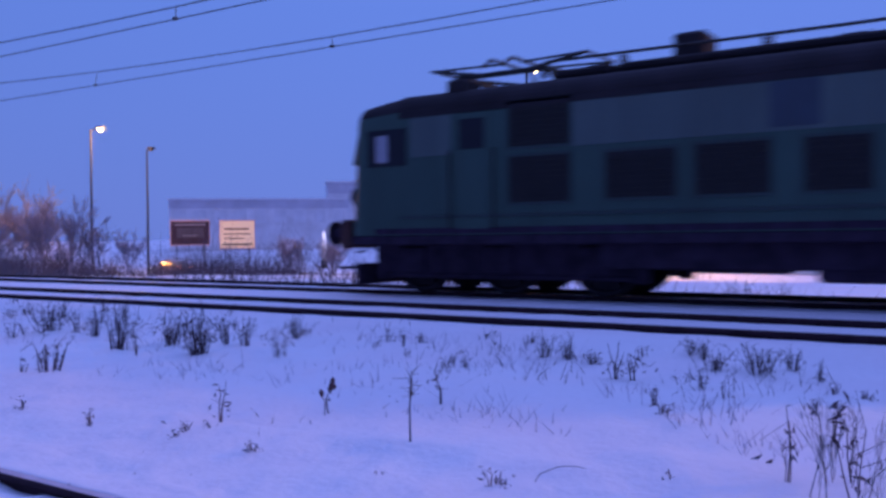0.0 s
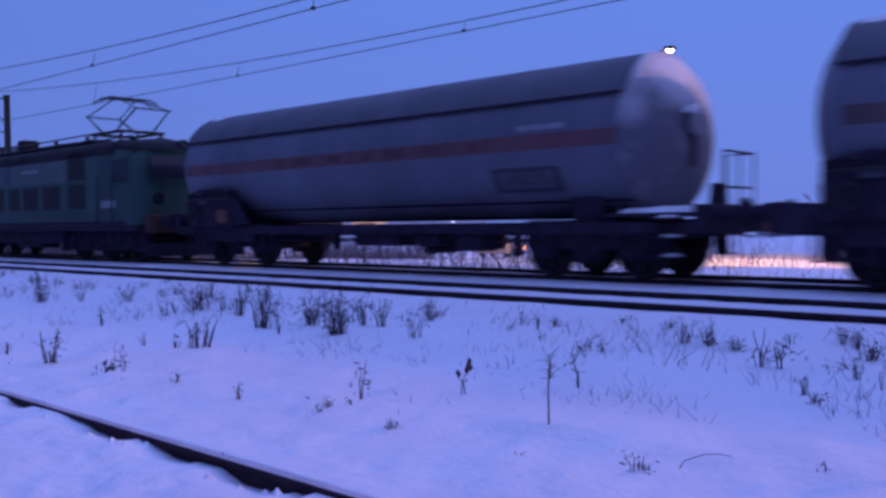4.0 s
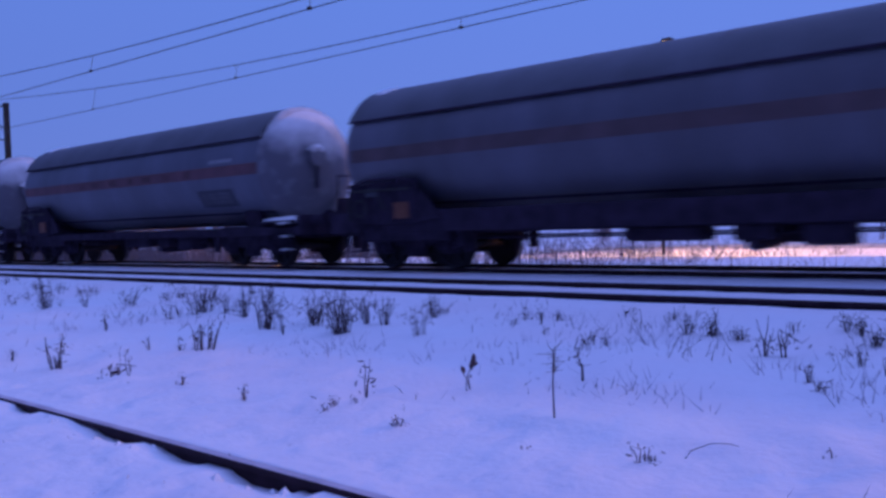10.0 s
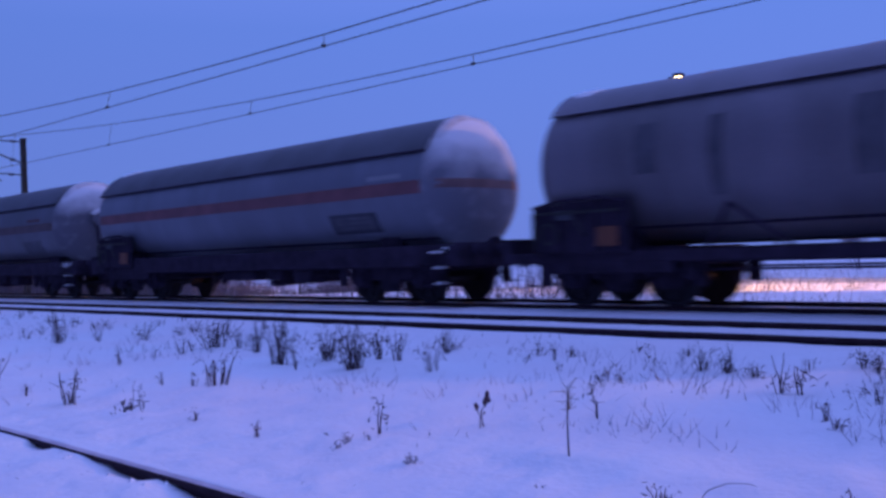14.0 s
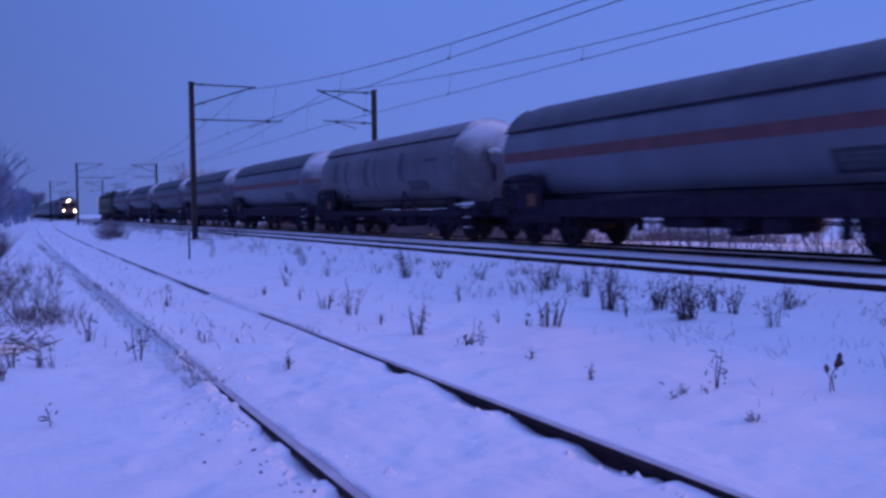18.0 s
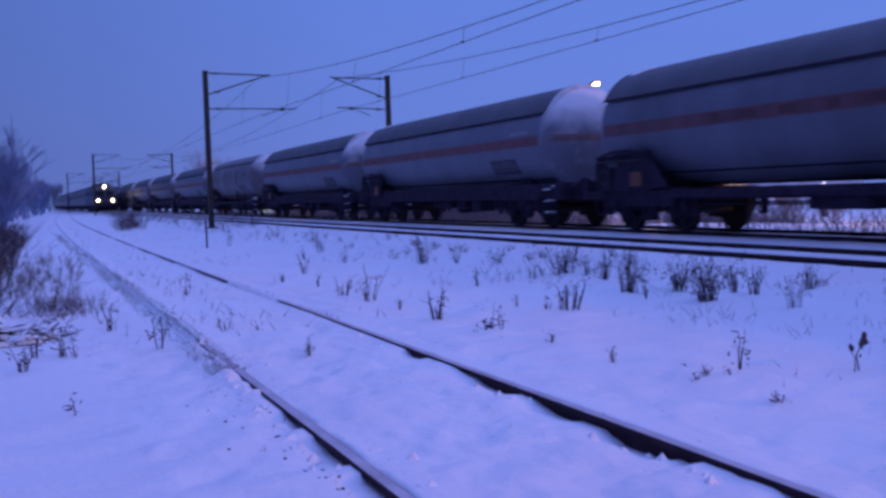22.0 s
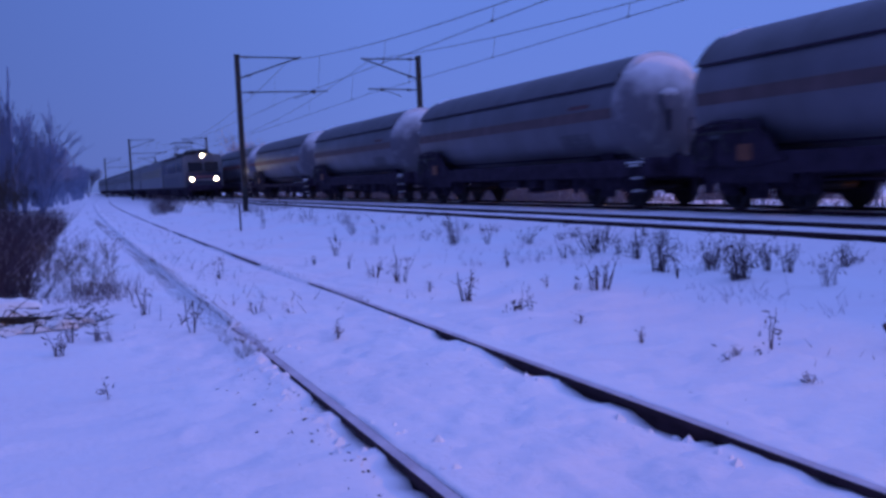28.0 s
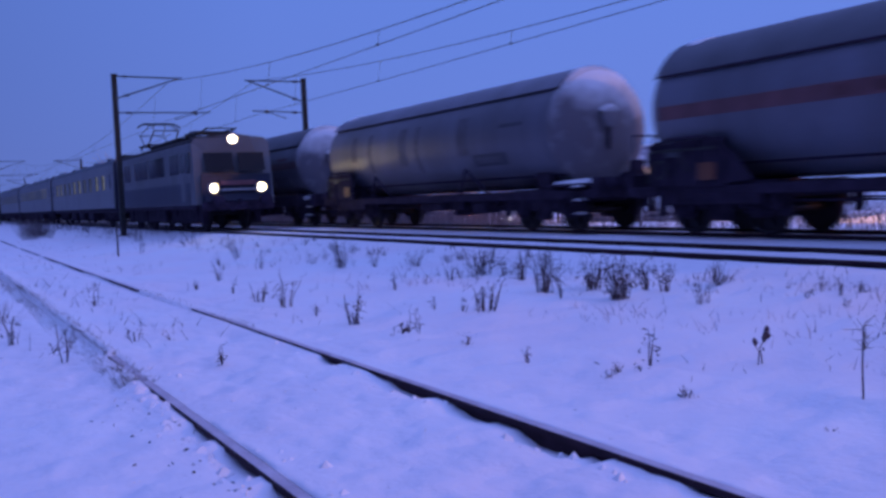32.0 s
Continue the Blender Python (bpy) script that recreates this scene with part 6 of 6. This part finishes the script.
tall = [plant_kind("bare_shrub", [("crown", branchy(3.8, 11, 4, 4, 0.008, 0.32, 5, 0.007), PINK_RIME)], "tall leafless shrub beyond the tracks", "shrub", "tall bare shrubs"),
        plant_kind("bare_shrub", [("crown", branchy(3.4, 12, 4, 4, 0.007, 0.34, 5, 0.007), PINK_RIME)], "wide leafless shrub beyond the tracks", "shrub", "tall bare shrubs")]
tall[0].scale = tall[1].scale = (1.35, 1.35, 1.35)
tall[0].location = (33.0, 50.0, ground_z(33, 50))
tall[1].location = (31.0, 50.8, ground_z(31, 50.8))
rs = random.Random(9)
for x, y, s in ((34.2, 49.2, 0.8), (29.0, 52.0, 0.9), (35.8, 48.2, 0.6), (27.0, 60.0, 1.2), (45.0, 77.0, 1.7), (43.0, 79.0, 1.6), (47.5, 76.0, 1.5), (40.0, 62.0, 0.7), (49.0, 46.5, 0.75), (50.0, 43.4, 0.7), (48.5, 46.2, 0.6), (50.0, 43.5, 0.6), (45.0, 39.0, 0.6), (24.0, 70.0, 1.2), (26.0, 90.0, 1.4), (30.0, 100.0, 1.6), (68.0, 42.5, 0.85), (70.0, 44.0, 0.9), (22.0, 120.0, 1.7), (28.0, 140.0, 1.8), (70.0, 20.0, 1.4), (75.0, 10.0, 1.5), (80.0, 26.0, 1.6)):
    shrub("bare_shrub", "", x, y, tall[rs.randrange(2)], rs.uniform(0, 360), s * (1.35 if 20 < x < 50 else 1.1))

# thicket along the siding
thick_a = plant_kind("thicket_shrub", [("crown", branchy(2.6, 21, 4, 3, 0.008, 0.33, 5), BARK)], "dense dark leafless thicket beside the siding", "shrub", "siding thicket")
thick_b = plant_kind("thicket_shrub", [("crown", branchy(2.2, 22, 4, 4, 0.007, 0.36, 4), BARK)], "dense dark leafless thicket beside the siding", "shrub", "siding thicket")
thick_a.location = (-2.6, 47.0, ground_z(-2.6, 47))
thick_b.location = (-2.2, 57.0, ground_z(-2.2, 57))
for k in range(40):
    y = 15 + 55 * (k / 58) ** 1.3 + rs.uniform(-1, 1)
    x = -1.7 - rs.random() ** 1.4 * 6.5 + min(0, (y - 24) * 0.05)
    near = 0.5 if y < 38 else 1.3
    shrub("thicket_shrub", "", x, y, (thick_a, thick_b)[k % 2], rs.uniform(0, 360), near * rs.uniform(0.75, 1.3))
thick_c = plant_kind("thicket_shrub", [("crown", branchy(0.9, 23, 4, 3, 0.004, 0.4, 5, 0.0014), DRY_PALE)], "low brown twiggy shrub beside the siding", "shrub", "siding thicket")
thick_c.location = (0.2, 12.6, ground_z(0.2, 12.6))
for x, y, sz in ((0.1, 11.8, 0.28), (-0.5, 12.4, 0.34), (0.25, 13.2, 0.3), (-0.3, 14.0, 0.4), (0.0, 15.2, 0.38), (0.45, 12.2, 0.24), (-1.5, 15.4, 0.5), (-2.4, 14.4, 0.45), (-0.6, 16.6, 0.45), (-1.3, 17.6, 0.5), (0.1, 17.2, 0.36), (-2.3, 17.0, 0.55), (-0.5, 19.0, 0.46), (-3.2, 16.5, 0.55), (0.3, 20.5, 0.4)):
    shrub("thicket_shrub", "", x, y, thick_c, rs.uniform(0, 360), 1.3 * sz * rs.uniform(0.85, 1.2))
    shrub("thicket_shrub", "", x - rs.uniform(-0.4, 0.6), y + rs.uniform(-0.5, 0.7), thick_c, rs.uniform(0, 360), 1.1 * sz * rs.uniform(0.8, 1.2))
for k in range(16):
    y = 70 + 9 * k
    shrub("thicket_shrub", "", -2.5 - rs.random() * 9 - k * 0.2, y, (thick_a, thick_b)[k % 2], rs.uniform(0, 360), rs.uniform(1.2, 2.2))
# two sets of trees, the distant one with more haze in its colour
hazed = [plant_kind("bare_tree", [("trunk", Shape().tube([(0, 0, -0.2), (0.05, 0, 1.6), (0.0, 0.05, 3.2)], 0.1, 7, 0.03), HAZE_TWIG), ("crown", branchy(6.0 + q, 35 + q, 4, 4, 0.008, 0.23 - 0.03 * q, 4, 0.011), HAZE_TWIG)], "leafless tree far along the siding, with haze in its colour", "tree", "rimed trees") for q in (0, 1)]
distant = [plant_kind("bare_tree", [("trunk", Shape().tube([(0, 0, -0.2), (0.05, 0, 1.6), (0.0, 0.05, 3.2)], 0.1, 7, 0.03), DISTANT_HAZE_TWIG), ("crown", branchy(6.0 + q, 135 + q, 4, 4, 0.008, 0.25 - 0.04 * q, 5, 0.016), DISTANT_HAZE_TWIG)], "leafless tree in the distance, coloured pale for haze", "tree", "rimed trees") for q in (0, 1)]
distant[0].location = (-9.0, 118.0, ground_z(-9, 118))
distant[1].location = (-14.0, 126.0, ground_z(-14, 126))
hazed[0].location = (-7.0, 62.0, ground_z(-7, 62))
hazed[1].location = (-11.0, 74.0, ground_z(-11, 74))
# trees past 84 m take the paler haze colour
for k in range(34):
    y = 60 + 110 * (k / 34) ** 1.2
    x = -1.0 - rs.random() ** 1.4 * (3 + 0.14 * y)
    shrub("bare_tree", "", x, y, (hazed if y < 84 else distant)[k % 2], rs.uniform(0, 360), rs.uniform(0.65, 1.1))
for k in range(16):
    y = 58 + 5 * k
    shrub("bare_tree", "", -0.8 - rs.random() * 9, y, (hazed if y < 84 else distant)[k % 2], rs.uniform(0, 360), rs.uniform(0.3, 0.5))
# horizon trees, their colour whitened for the haze
far_tree = plant_kind("bare_tree", [("trunk", Shape().tube([(0, 0, -0.2), (0.05, 0, 2.0), (0.0, 0.05, 4.0)], 0.14, 6, 0.05), FAR_HAZE_TWIG), ("crown", branchy(7.0, 37, 4, 4, 0.009, 0.36, 7, 0.04), FAR_HAZE_TWIG)], "leafless tree on the far horizon, coloured whitish for haze", "tree", "far trees")
far_tree.location = (-9.0, 240.0, ground_z(-9, 240))
for k in range(18):
    x = -45 + 50 * (k / 17)
    y = rs.uniform(215, 300)
    shrub("bare_tree", "", x + rs.uniform(-2, 1), y, far_tree, rs.uniform(0, 360), rs.uniform(0.9, 1.5))
snag = plant_kind("bare_tree", [("trunk", Shape().tube([(0, 0, -0.2), (0.06, 0, 2.5), (0.02, 0.05, 5.0), (0.14, 0.1, 7.0)], 0.12, 8, 0.03), HAZE_TWIG), ("crown", branchy(6.2, 31, 4, 4, 0.008, 0.2, 3, 0.012), HAZE_TWIG)], "tall leafless tree with a bare leaning top", "tree", "bare trees")
snag.location = (-2.6, 60.0, ground_z(-2.6, 60))
snag.scale = (1.1, 1.1, 1.28)
for k in range(18):
    y = rs.uniform(64, 80)
    x = rs.uniform(-14.0, -2.2)
    shrub("bare_tree", "", x, y, hazed[k % 2], rs.uniform(0, 360), 0.5 - 0.026 * x + rs.uniform(-0.1, 0.1))
# the wood follows the siding into the distance
rs = random.Random(143)
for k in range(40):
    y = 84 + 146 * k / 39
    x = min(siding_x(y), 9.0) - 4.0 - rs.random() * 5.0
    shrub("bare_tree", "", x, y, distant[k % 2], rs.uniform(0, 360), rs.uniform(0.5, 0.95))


def blades(name, count, area, h0, h1, mat, label, seed, density=None, r=0.004):
    rng = random.Random(seed)
    v, f = [], []
    made = 0
    while made < count:
        x, y = rng.uniform(area[0], area[1]), area[2] + (area[3] - area[2]) * rng.random() ** 1.5
        if density and rng.random() > density(x, y):
            continue
        made += 1
        z = ground_z(x, y) - 0.03
        h = h0 + (h1 - h0) * rng.random() ** 1.3 * (0.8 + 0.5 * noise.noise(Vector((x * 0.7, y * 0.35, 4.4))))
        a = rng.uniform(0, 6.283)
        lx, ly = rng.gauss(0, 0.6) * h, rng.gauss(0, 0.6) * h
        w = r * rng.uniform(0.7, 1.4) * (1 + y / 40)
        k = len(v)
        for s in range(3):
            q = a + s * 2.094
            v.append((x + w * math.cos(q), y + w * math.sin(q), z))
        v.append((x + lx, y + ly, z + h))
        f += [(k, k + 1, k + 3), (k + 1, k + 2, k + 3), (k + 2, k, k + 3)]
    me = bpy.data.meshes.new(name)
    me.from_pydata(v, [], f)
    me.materials.append(mat)
    return tagged(new(name, me), label, "grass", kind="stuff")


def clumpy(s, lo):
    return lambda x, y: max(0.0, min(1.0, (fbm(x, y, s, 3) - lo) * 2.2))


blades("dry_grass", 700, (6.2, 8.7, -1, 60), 0.05, 0.24, DRY, "sparse dry grass along the near track", 41, clumpy(0.8, -0.05))
blades("snowy_stubble", 380, (3.3, 7.0, 0.5, 50), 0.03, 0.16, DRY, "thin stubble poking through the snow", 42, clumpy(0.6, 0.1))
blades("dry_reeds", 4600, (16.8, 27, -12, 130), 0.15, 0.75, DRY_PALE, "dry brown reeds and brush beyond the far track", 43, clumpy(0.35, -0.25), 0.006)
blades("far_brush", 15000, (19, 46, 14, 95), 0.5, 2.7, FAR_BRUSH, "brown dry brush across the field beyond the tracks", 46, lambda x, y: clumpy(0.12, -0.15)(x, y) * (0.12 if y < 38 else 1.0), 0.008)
blades("brushwood", 3500, (-7, 0.1, 11.5, 70), 0.15, 0.5, DRY, "dark brushwood along the siding", 44, lambda x, y: max(0.0, min(1.0, (0.25 - x) * 1.2)) * (0.4 + 0.6 * clumpy(0.6, -0.4)(x, y)), 0.006)
blades("brown_brush", 19000, (-6.5, 0.6, 12.0, 40), 0.3, 1.15, BRUSH, "dense dark brown brush beside the siding", 47, lambda x, y: max(0.0, min(1.0, (-0.3 + 0.015 * (y - 12) - x) * 1.6)) * (0.25 + 0.75 * clumpy(0.5, -0.35)(x, y)), 0.006)
blades("frosted_stubble", 900, (5.3, 8.4, 0.3, 14), 0.05, 0.2, FROSTED_STALK, "frosted pale stubble standing in the snow", 48, clumpy(1.1, 0.0), 0.005)
# real grass, packed dense to stand in for the shade in the groove
blades("verge_grass", 7600, (1.14, 1.42, 6.8, 45), 0.02, 0.09, DRY_PALE, "short dry grass along the buried rail, thickened to darken its groove", 49, None, 0.003)
blades("low_bush", 480, (-0.42, 1.18, 10.97, 13.17), 0.08, 0.34, LOW_BRUSH, "low brown bush beside the log pile", 50, lambda x, y: math.exp(-((x - 0.32) / 0.36) ** 2 - ((y - 12.07) / 0.6) ** 2), 0.003)
blades("rail_grass", 420, (2.8, 2.93, 9.0, 20), 0.02, 0.1, DRY_PALE, "short dry grass over the snowed-in rail", 52, None, 0.003)
blades("frosted_brush", 900, (-6.5, 0.6, 12.0, 40), 0.25, 1.1, FROSTED_STALK, "frosted pale stems among the brown brush", 51, lambda x, y: max(0.0, min(1.0, (-0.2 + 0.015 * (y - 12) - x) * 1.4)) * clumpy(0.9, -0.1)(x, y), 0.005)
blades("siding_grass", 420, (-1.5, 2.6, 8.5, 60), 0.06, 0.28, DRY, "dry grass growing over the siding", 45, clumpy(0.9, 0.0))


def crumbs(name, rows, mat, label, seed):
    """Loose lumps scattered beside the rails; each row: offset from the left rail, spread, y from, y to, count, size."""
    rng = random.Random(seed)
    sh = Shape()
    for off, spread, ya, yb, count, size in rows:
        for _ in range(count):
            y = rng.uniform(ya, yb)
            x = siding_x(y) - 1.505 + off + rng.gauss(0, spread)
            r = size * rng.uniform(0.35, 1.0) ** 1.5
            c = Vector((x, y, ground_z(x, y) - r * 0.25))
            v = [c + Vector((a * r * rng.uniform(0.7, 1.3), b * r * rng.uniform(0.7, 1.3), d * r * rng.uniform(0.5, 1.0))) for a, b, d in ((1, 0, 0), (0.3, 0.9, 0.1), (-0.8, 0.6, 0), (-0.8, -0.6, 0.1), (0.3, -0.9, 0), (0.1, 0, 1), (0, 0.1, -1))]
            f = []
            for k in range(5):
                f += [(k, (k + 1) % 5, 5), ((k + 1) % 5, k, 6)]
            sh.add(v, f, True)
    return tagged(part(name, sh, mat), label, "snow" if mat is SNOW else "gravel", kind="stuff")


crumbs("snow_clods", ((-0.14, 0.05, 3.3, 7.0, 46, 0.07), (0.16, 0.05, 3.5, 7.5, 20, 0.05), (1.36, 0.05, 3.0, 8.0, 26, 0.06)), SNOW, "loose clods of snow along the siding rails", 71)
crumbs("ballast_crumbs", ((-0.15, 0.05, 3.3, 6.4, 34, 0.018), (-0.3, 0.12, 3.6, 5.6, 6, 0.014), (1.64, 0.06, 3.2, 5.5, 5, 0.012)), BALLAST, "dark crumbs of ballast on the snow beside the rail", 72)


# ---- log pile and snow heap by the siding ----
def snow_cushion(x0, x1, y0, y1, z, h, seed):
    """A lumpy cushion of snow with a ragged rim."""
    v, f, n, m = [], [], 22, 10
    for i in range(n + 1):
        for j in range(m + 1):
            a, b = i / n, j / m
            rim = min(1.0, 5.0 * min(a, 1 - a, b, 1 - b))
            x = x0 + (x1 - x0) * a
            y = y0 + (y1 - y0) * b + 0.05 * fbm(x * 3, seed, 1.5) * (1 if j in (0, m) else 0.4)
            v.append((x, y, z + h * math.sqrt(rim) * (0.75 + 0.5 * fbm(x, y + seed, 3.0)) + 0.02 * fbm(x, seed, 2.0)))
    k = m + 1
    for i in range(n):
        for j in range(m):
            f.append((i * k + j, (i + 1) * k + j, (i + 1) * k + j + 1, i * k + j + 1))
    return Shape().add(v, f, True)


def log_pile():
    ob = thing("log_pile", (-0.3, 9.8, ground_z(-0.3, 9.8)), "low heap of slabs and branches covered with thick snow", "log pile")
    rng = random.Random(61)
    for x0, x1, y0, y1, z, h, tilt in ((-0.95, 0.02, 0.28, 0.6, 0.15, 0.1, 5), (-1.35, -0.35, -0.1, 0.26, 0.065, 0.07, -9), (-0.5, 0.12, 0.0, 0.3, 0.09, 0.06, 12), (-1.2, -0.5, 0.3, 0.55, 0.2, 0.05, -14)):
        lg = part("slab", Shape().tube([(x0, (y0 + y1) / 2, z - 0.04), ((x0 + x1) / 2, (y0 + y1) / 2 + 0.03, z - 0.06), (x1, (y0 + y1) / 2 - 0.02, z - 0.03)], 0.055, 9, 0.04), BARK, ob, "dark rough slab of wood")
        lg.rotation_euler = (0, radians(tilt * 0.5), radians(tilt))
        part("snow_layer", snow_cushion(x0 - 0.03, x1 + 0.03, y0, y1, z, h, x0 * 5), SNOW_PATCH, lg, "thick snow on the slab")
    tw = Shape()
    for _ in range(230):
        x, y = rng.uniform(-1.3, 0.65), rng.gauss(-0.22, 0.26)
        a, ln, z = rng.gauss(0, 0.8), rng.uniform(0.06, 0.36), abs(rng.gauss(0.03, 0.08))
        d = Vector((math.cos(a) * ln, math.sin(a) * ln * 0.7, rng.gauss(0, 0.09)))
        c = Vector((x, y, z))
        tw.tube([c - d * 0.5, c + Vector((0, 0, rng.gauss(0, 0.02))), c + d * 0.5], rng.uniform(0.003, 0.011), 4, 0.002, caps=False)
    tagged(part("brushwood", tw, BARK, ob), kind="stuff")
    for k in range(26):
        x, y = rng.uniform(-1.3, 0.45), rng.uniform(-0.5, 0.02)
        part("snow_clump", snow_cushion(x - 0.1, x + 0.13, y - 0.06, y + 0.06, 0.02, rng.uniform(0.04, 0.09), k * 3.1), SNOW_PATCH, ob)


log_pile()
# upright added for the dark line under the near mast's foot
stake = part("marker_stake", Shape().tube([(0, 0, -0.2), (0.01, 0, 0.4), (0.0, 0.01, 0.78)], 0.028, 6, 0.022), BARK)
stake.location = (4.65, 25.8, ground_z(4.65, 25.8))
tagged(stake, "thin dark upright standing in the snow below the mast", "stake")


def snow_heap(x, y, rx, ry, h, seed):
    v, f = [], []
    n, m = 14, 28
    for i in range(n + 1):
        for j in range(m):
            a, r = 2 * math.pi * j / m, i / n
            k = math.cos(r * math.pi / 2) ** 1.3
            v.append((rx * r * math.cos(a), ry * r * math.sin(a), h * k * (1 + 0.25 * fbm(r * 2 * math.cos(a), r * 2 * math.sin(a) + seed, 1.2)) - 0.12))
    for i in range(n):
        for j in range(m):
            f.append((i * m + j, i * m + (j + 1) % m, (i + 1) * m + (j + 1) % m, (i + 1) * m + j))
    ob = part("snow_heap", Shape().add(v, f, True), SNOW)
    ob.location = (x, y, ground_z(x, y))
    tagged(ob, "heap of shovelled snow beside the thicket", "snow heap")


snow_heap(-3.4, 39.5, 1.7, 3.0, 1.55, 3)


def scatter(name, spots, mat, label, category):
    sh, rng = Shape(), random.Random(len(spots))
    for x, y, s in spots:
        scrap(sh, (x, y, ground_z(x, y) - 0.5 * s), s, rng)
    ob = part(name, sh, mat)
    tagged(ob, label, category, kind="stuff")


rs = random.Random(88)
scatter("snow_clods", [(1.3 - abs(rs.gauss(0, 0.22)) - 0.06, rs.uniform(1.8, 6.8), rs.uniform(0.008, 0.026)) for _ in range(90)] + [(rs.uniform(1.6, 2.75), rs.uniform(1.5, 6.0), rs.uniform(0.006, 0.016)) for _ in range(40)], SNOW, "small broken clods of snow beside the rail", "snow")
scatter("cinders", [(1.3 - abs(rs.gauss(0, 0.25)) - 0.08, rs.uniform(2.2, 6.5), rs.uniform(0.006, 0.014)) for _ in range(34)] + [(rs.uniform(-1.5, 4.5), rs.uniform(2.5, 9.0), rs.uniform(0.005, 0.011)) for _ in range(26)], DRY, "dark bits of cinder lying on the snow", "cinders")


def motions():
    for ob, y in freight:
        walk(ob, [(t, pose(X_FREIGHT, y + freight_way(t), RAIL_Z)) for t in range(33)])
    for ob, y in passenger:
        walk(ob, [(t, pose(X_PASSENGER, y - NEAR_SPEED * t, RAIL_Z)) for t in (0, 8, 16, 24, 32)])
    for ob, y, way in traffic:
        x = ROAD_X + 1.7 * way
        walk(ob, [(t / 4, pose(x, y + way * CAR_SPEED * t / 4, ground_z(ROAD_X, y + way * CAR_SPEED * t / 4) + 0.07, 0, 0, 0 if way > 0 else 180)) for t in range(129)])
    for kind, way in (("car", lambda t: CAR_SPEED * t), ("wagon", freight_way), ("loco", freight_way), ("near", lambda t: -NEAR_SPEED * t)):
        done = {}
        for ob, y, r in WHEELS[kind]:
            key = (round(y, 3), round(r, 3))
            if key not in done:
                fine = 30 if kind == "car" else 15
                walk(ob, [(k / fine, pose(0, y, r, -math.degrees(way(k / fine) / r))) for k in range(32 * fine + 1)])
                done[key] = ob
            else:
                ob.rotation_mode = "QUATERNION"
                data = ob.animation_data_create()
                data.action = done[key].animation_data.action
                data.action_slot = done[key].animation_data.action_slot


motions()
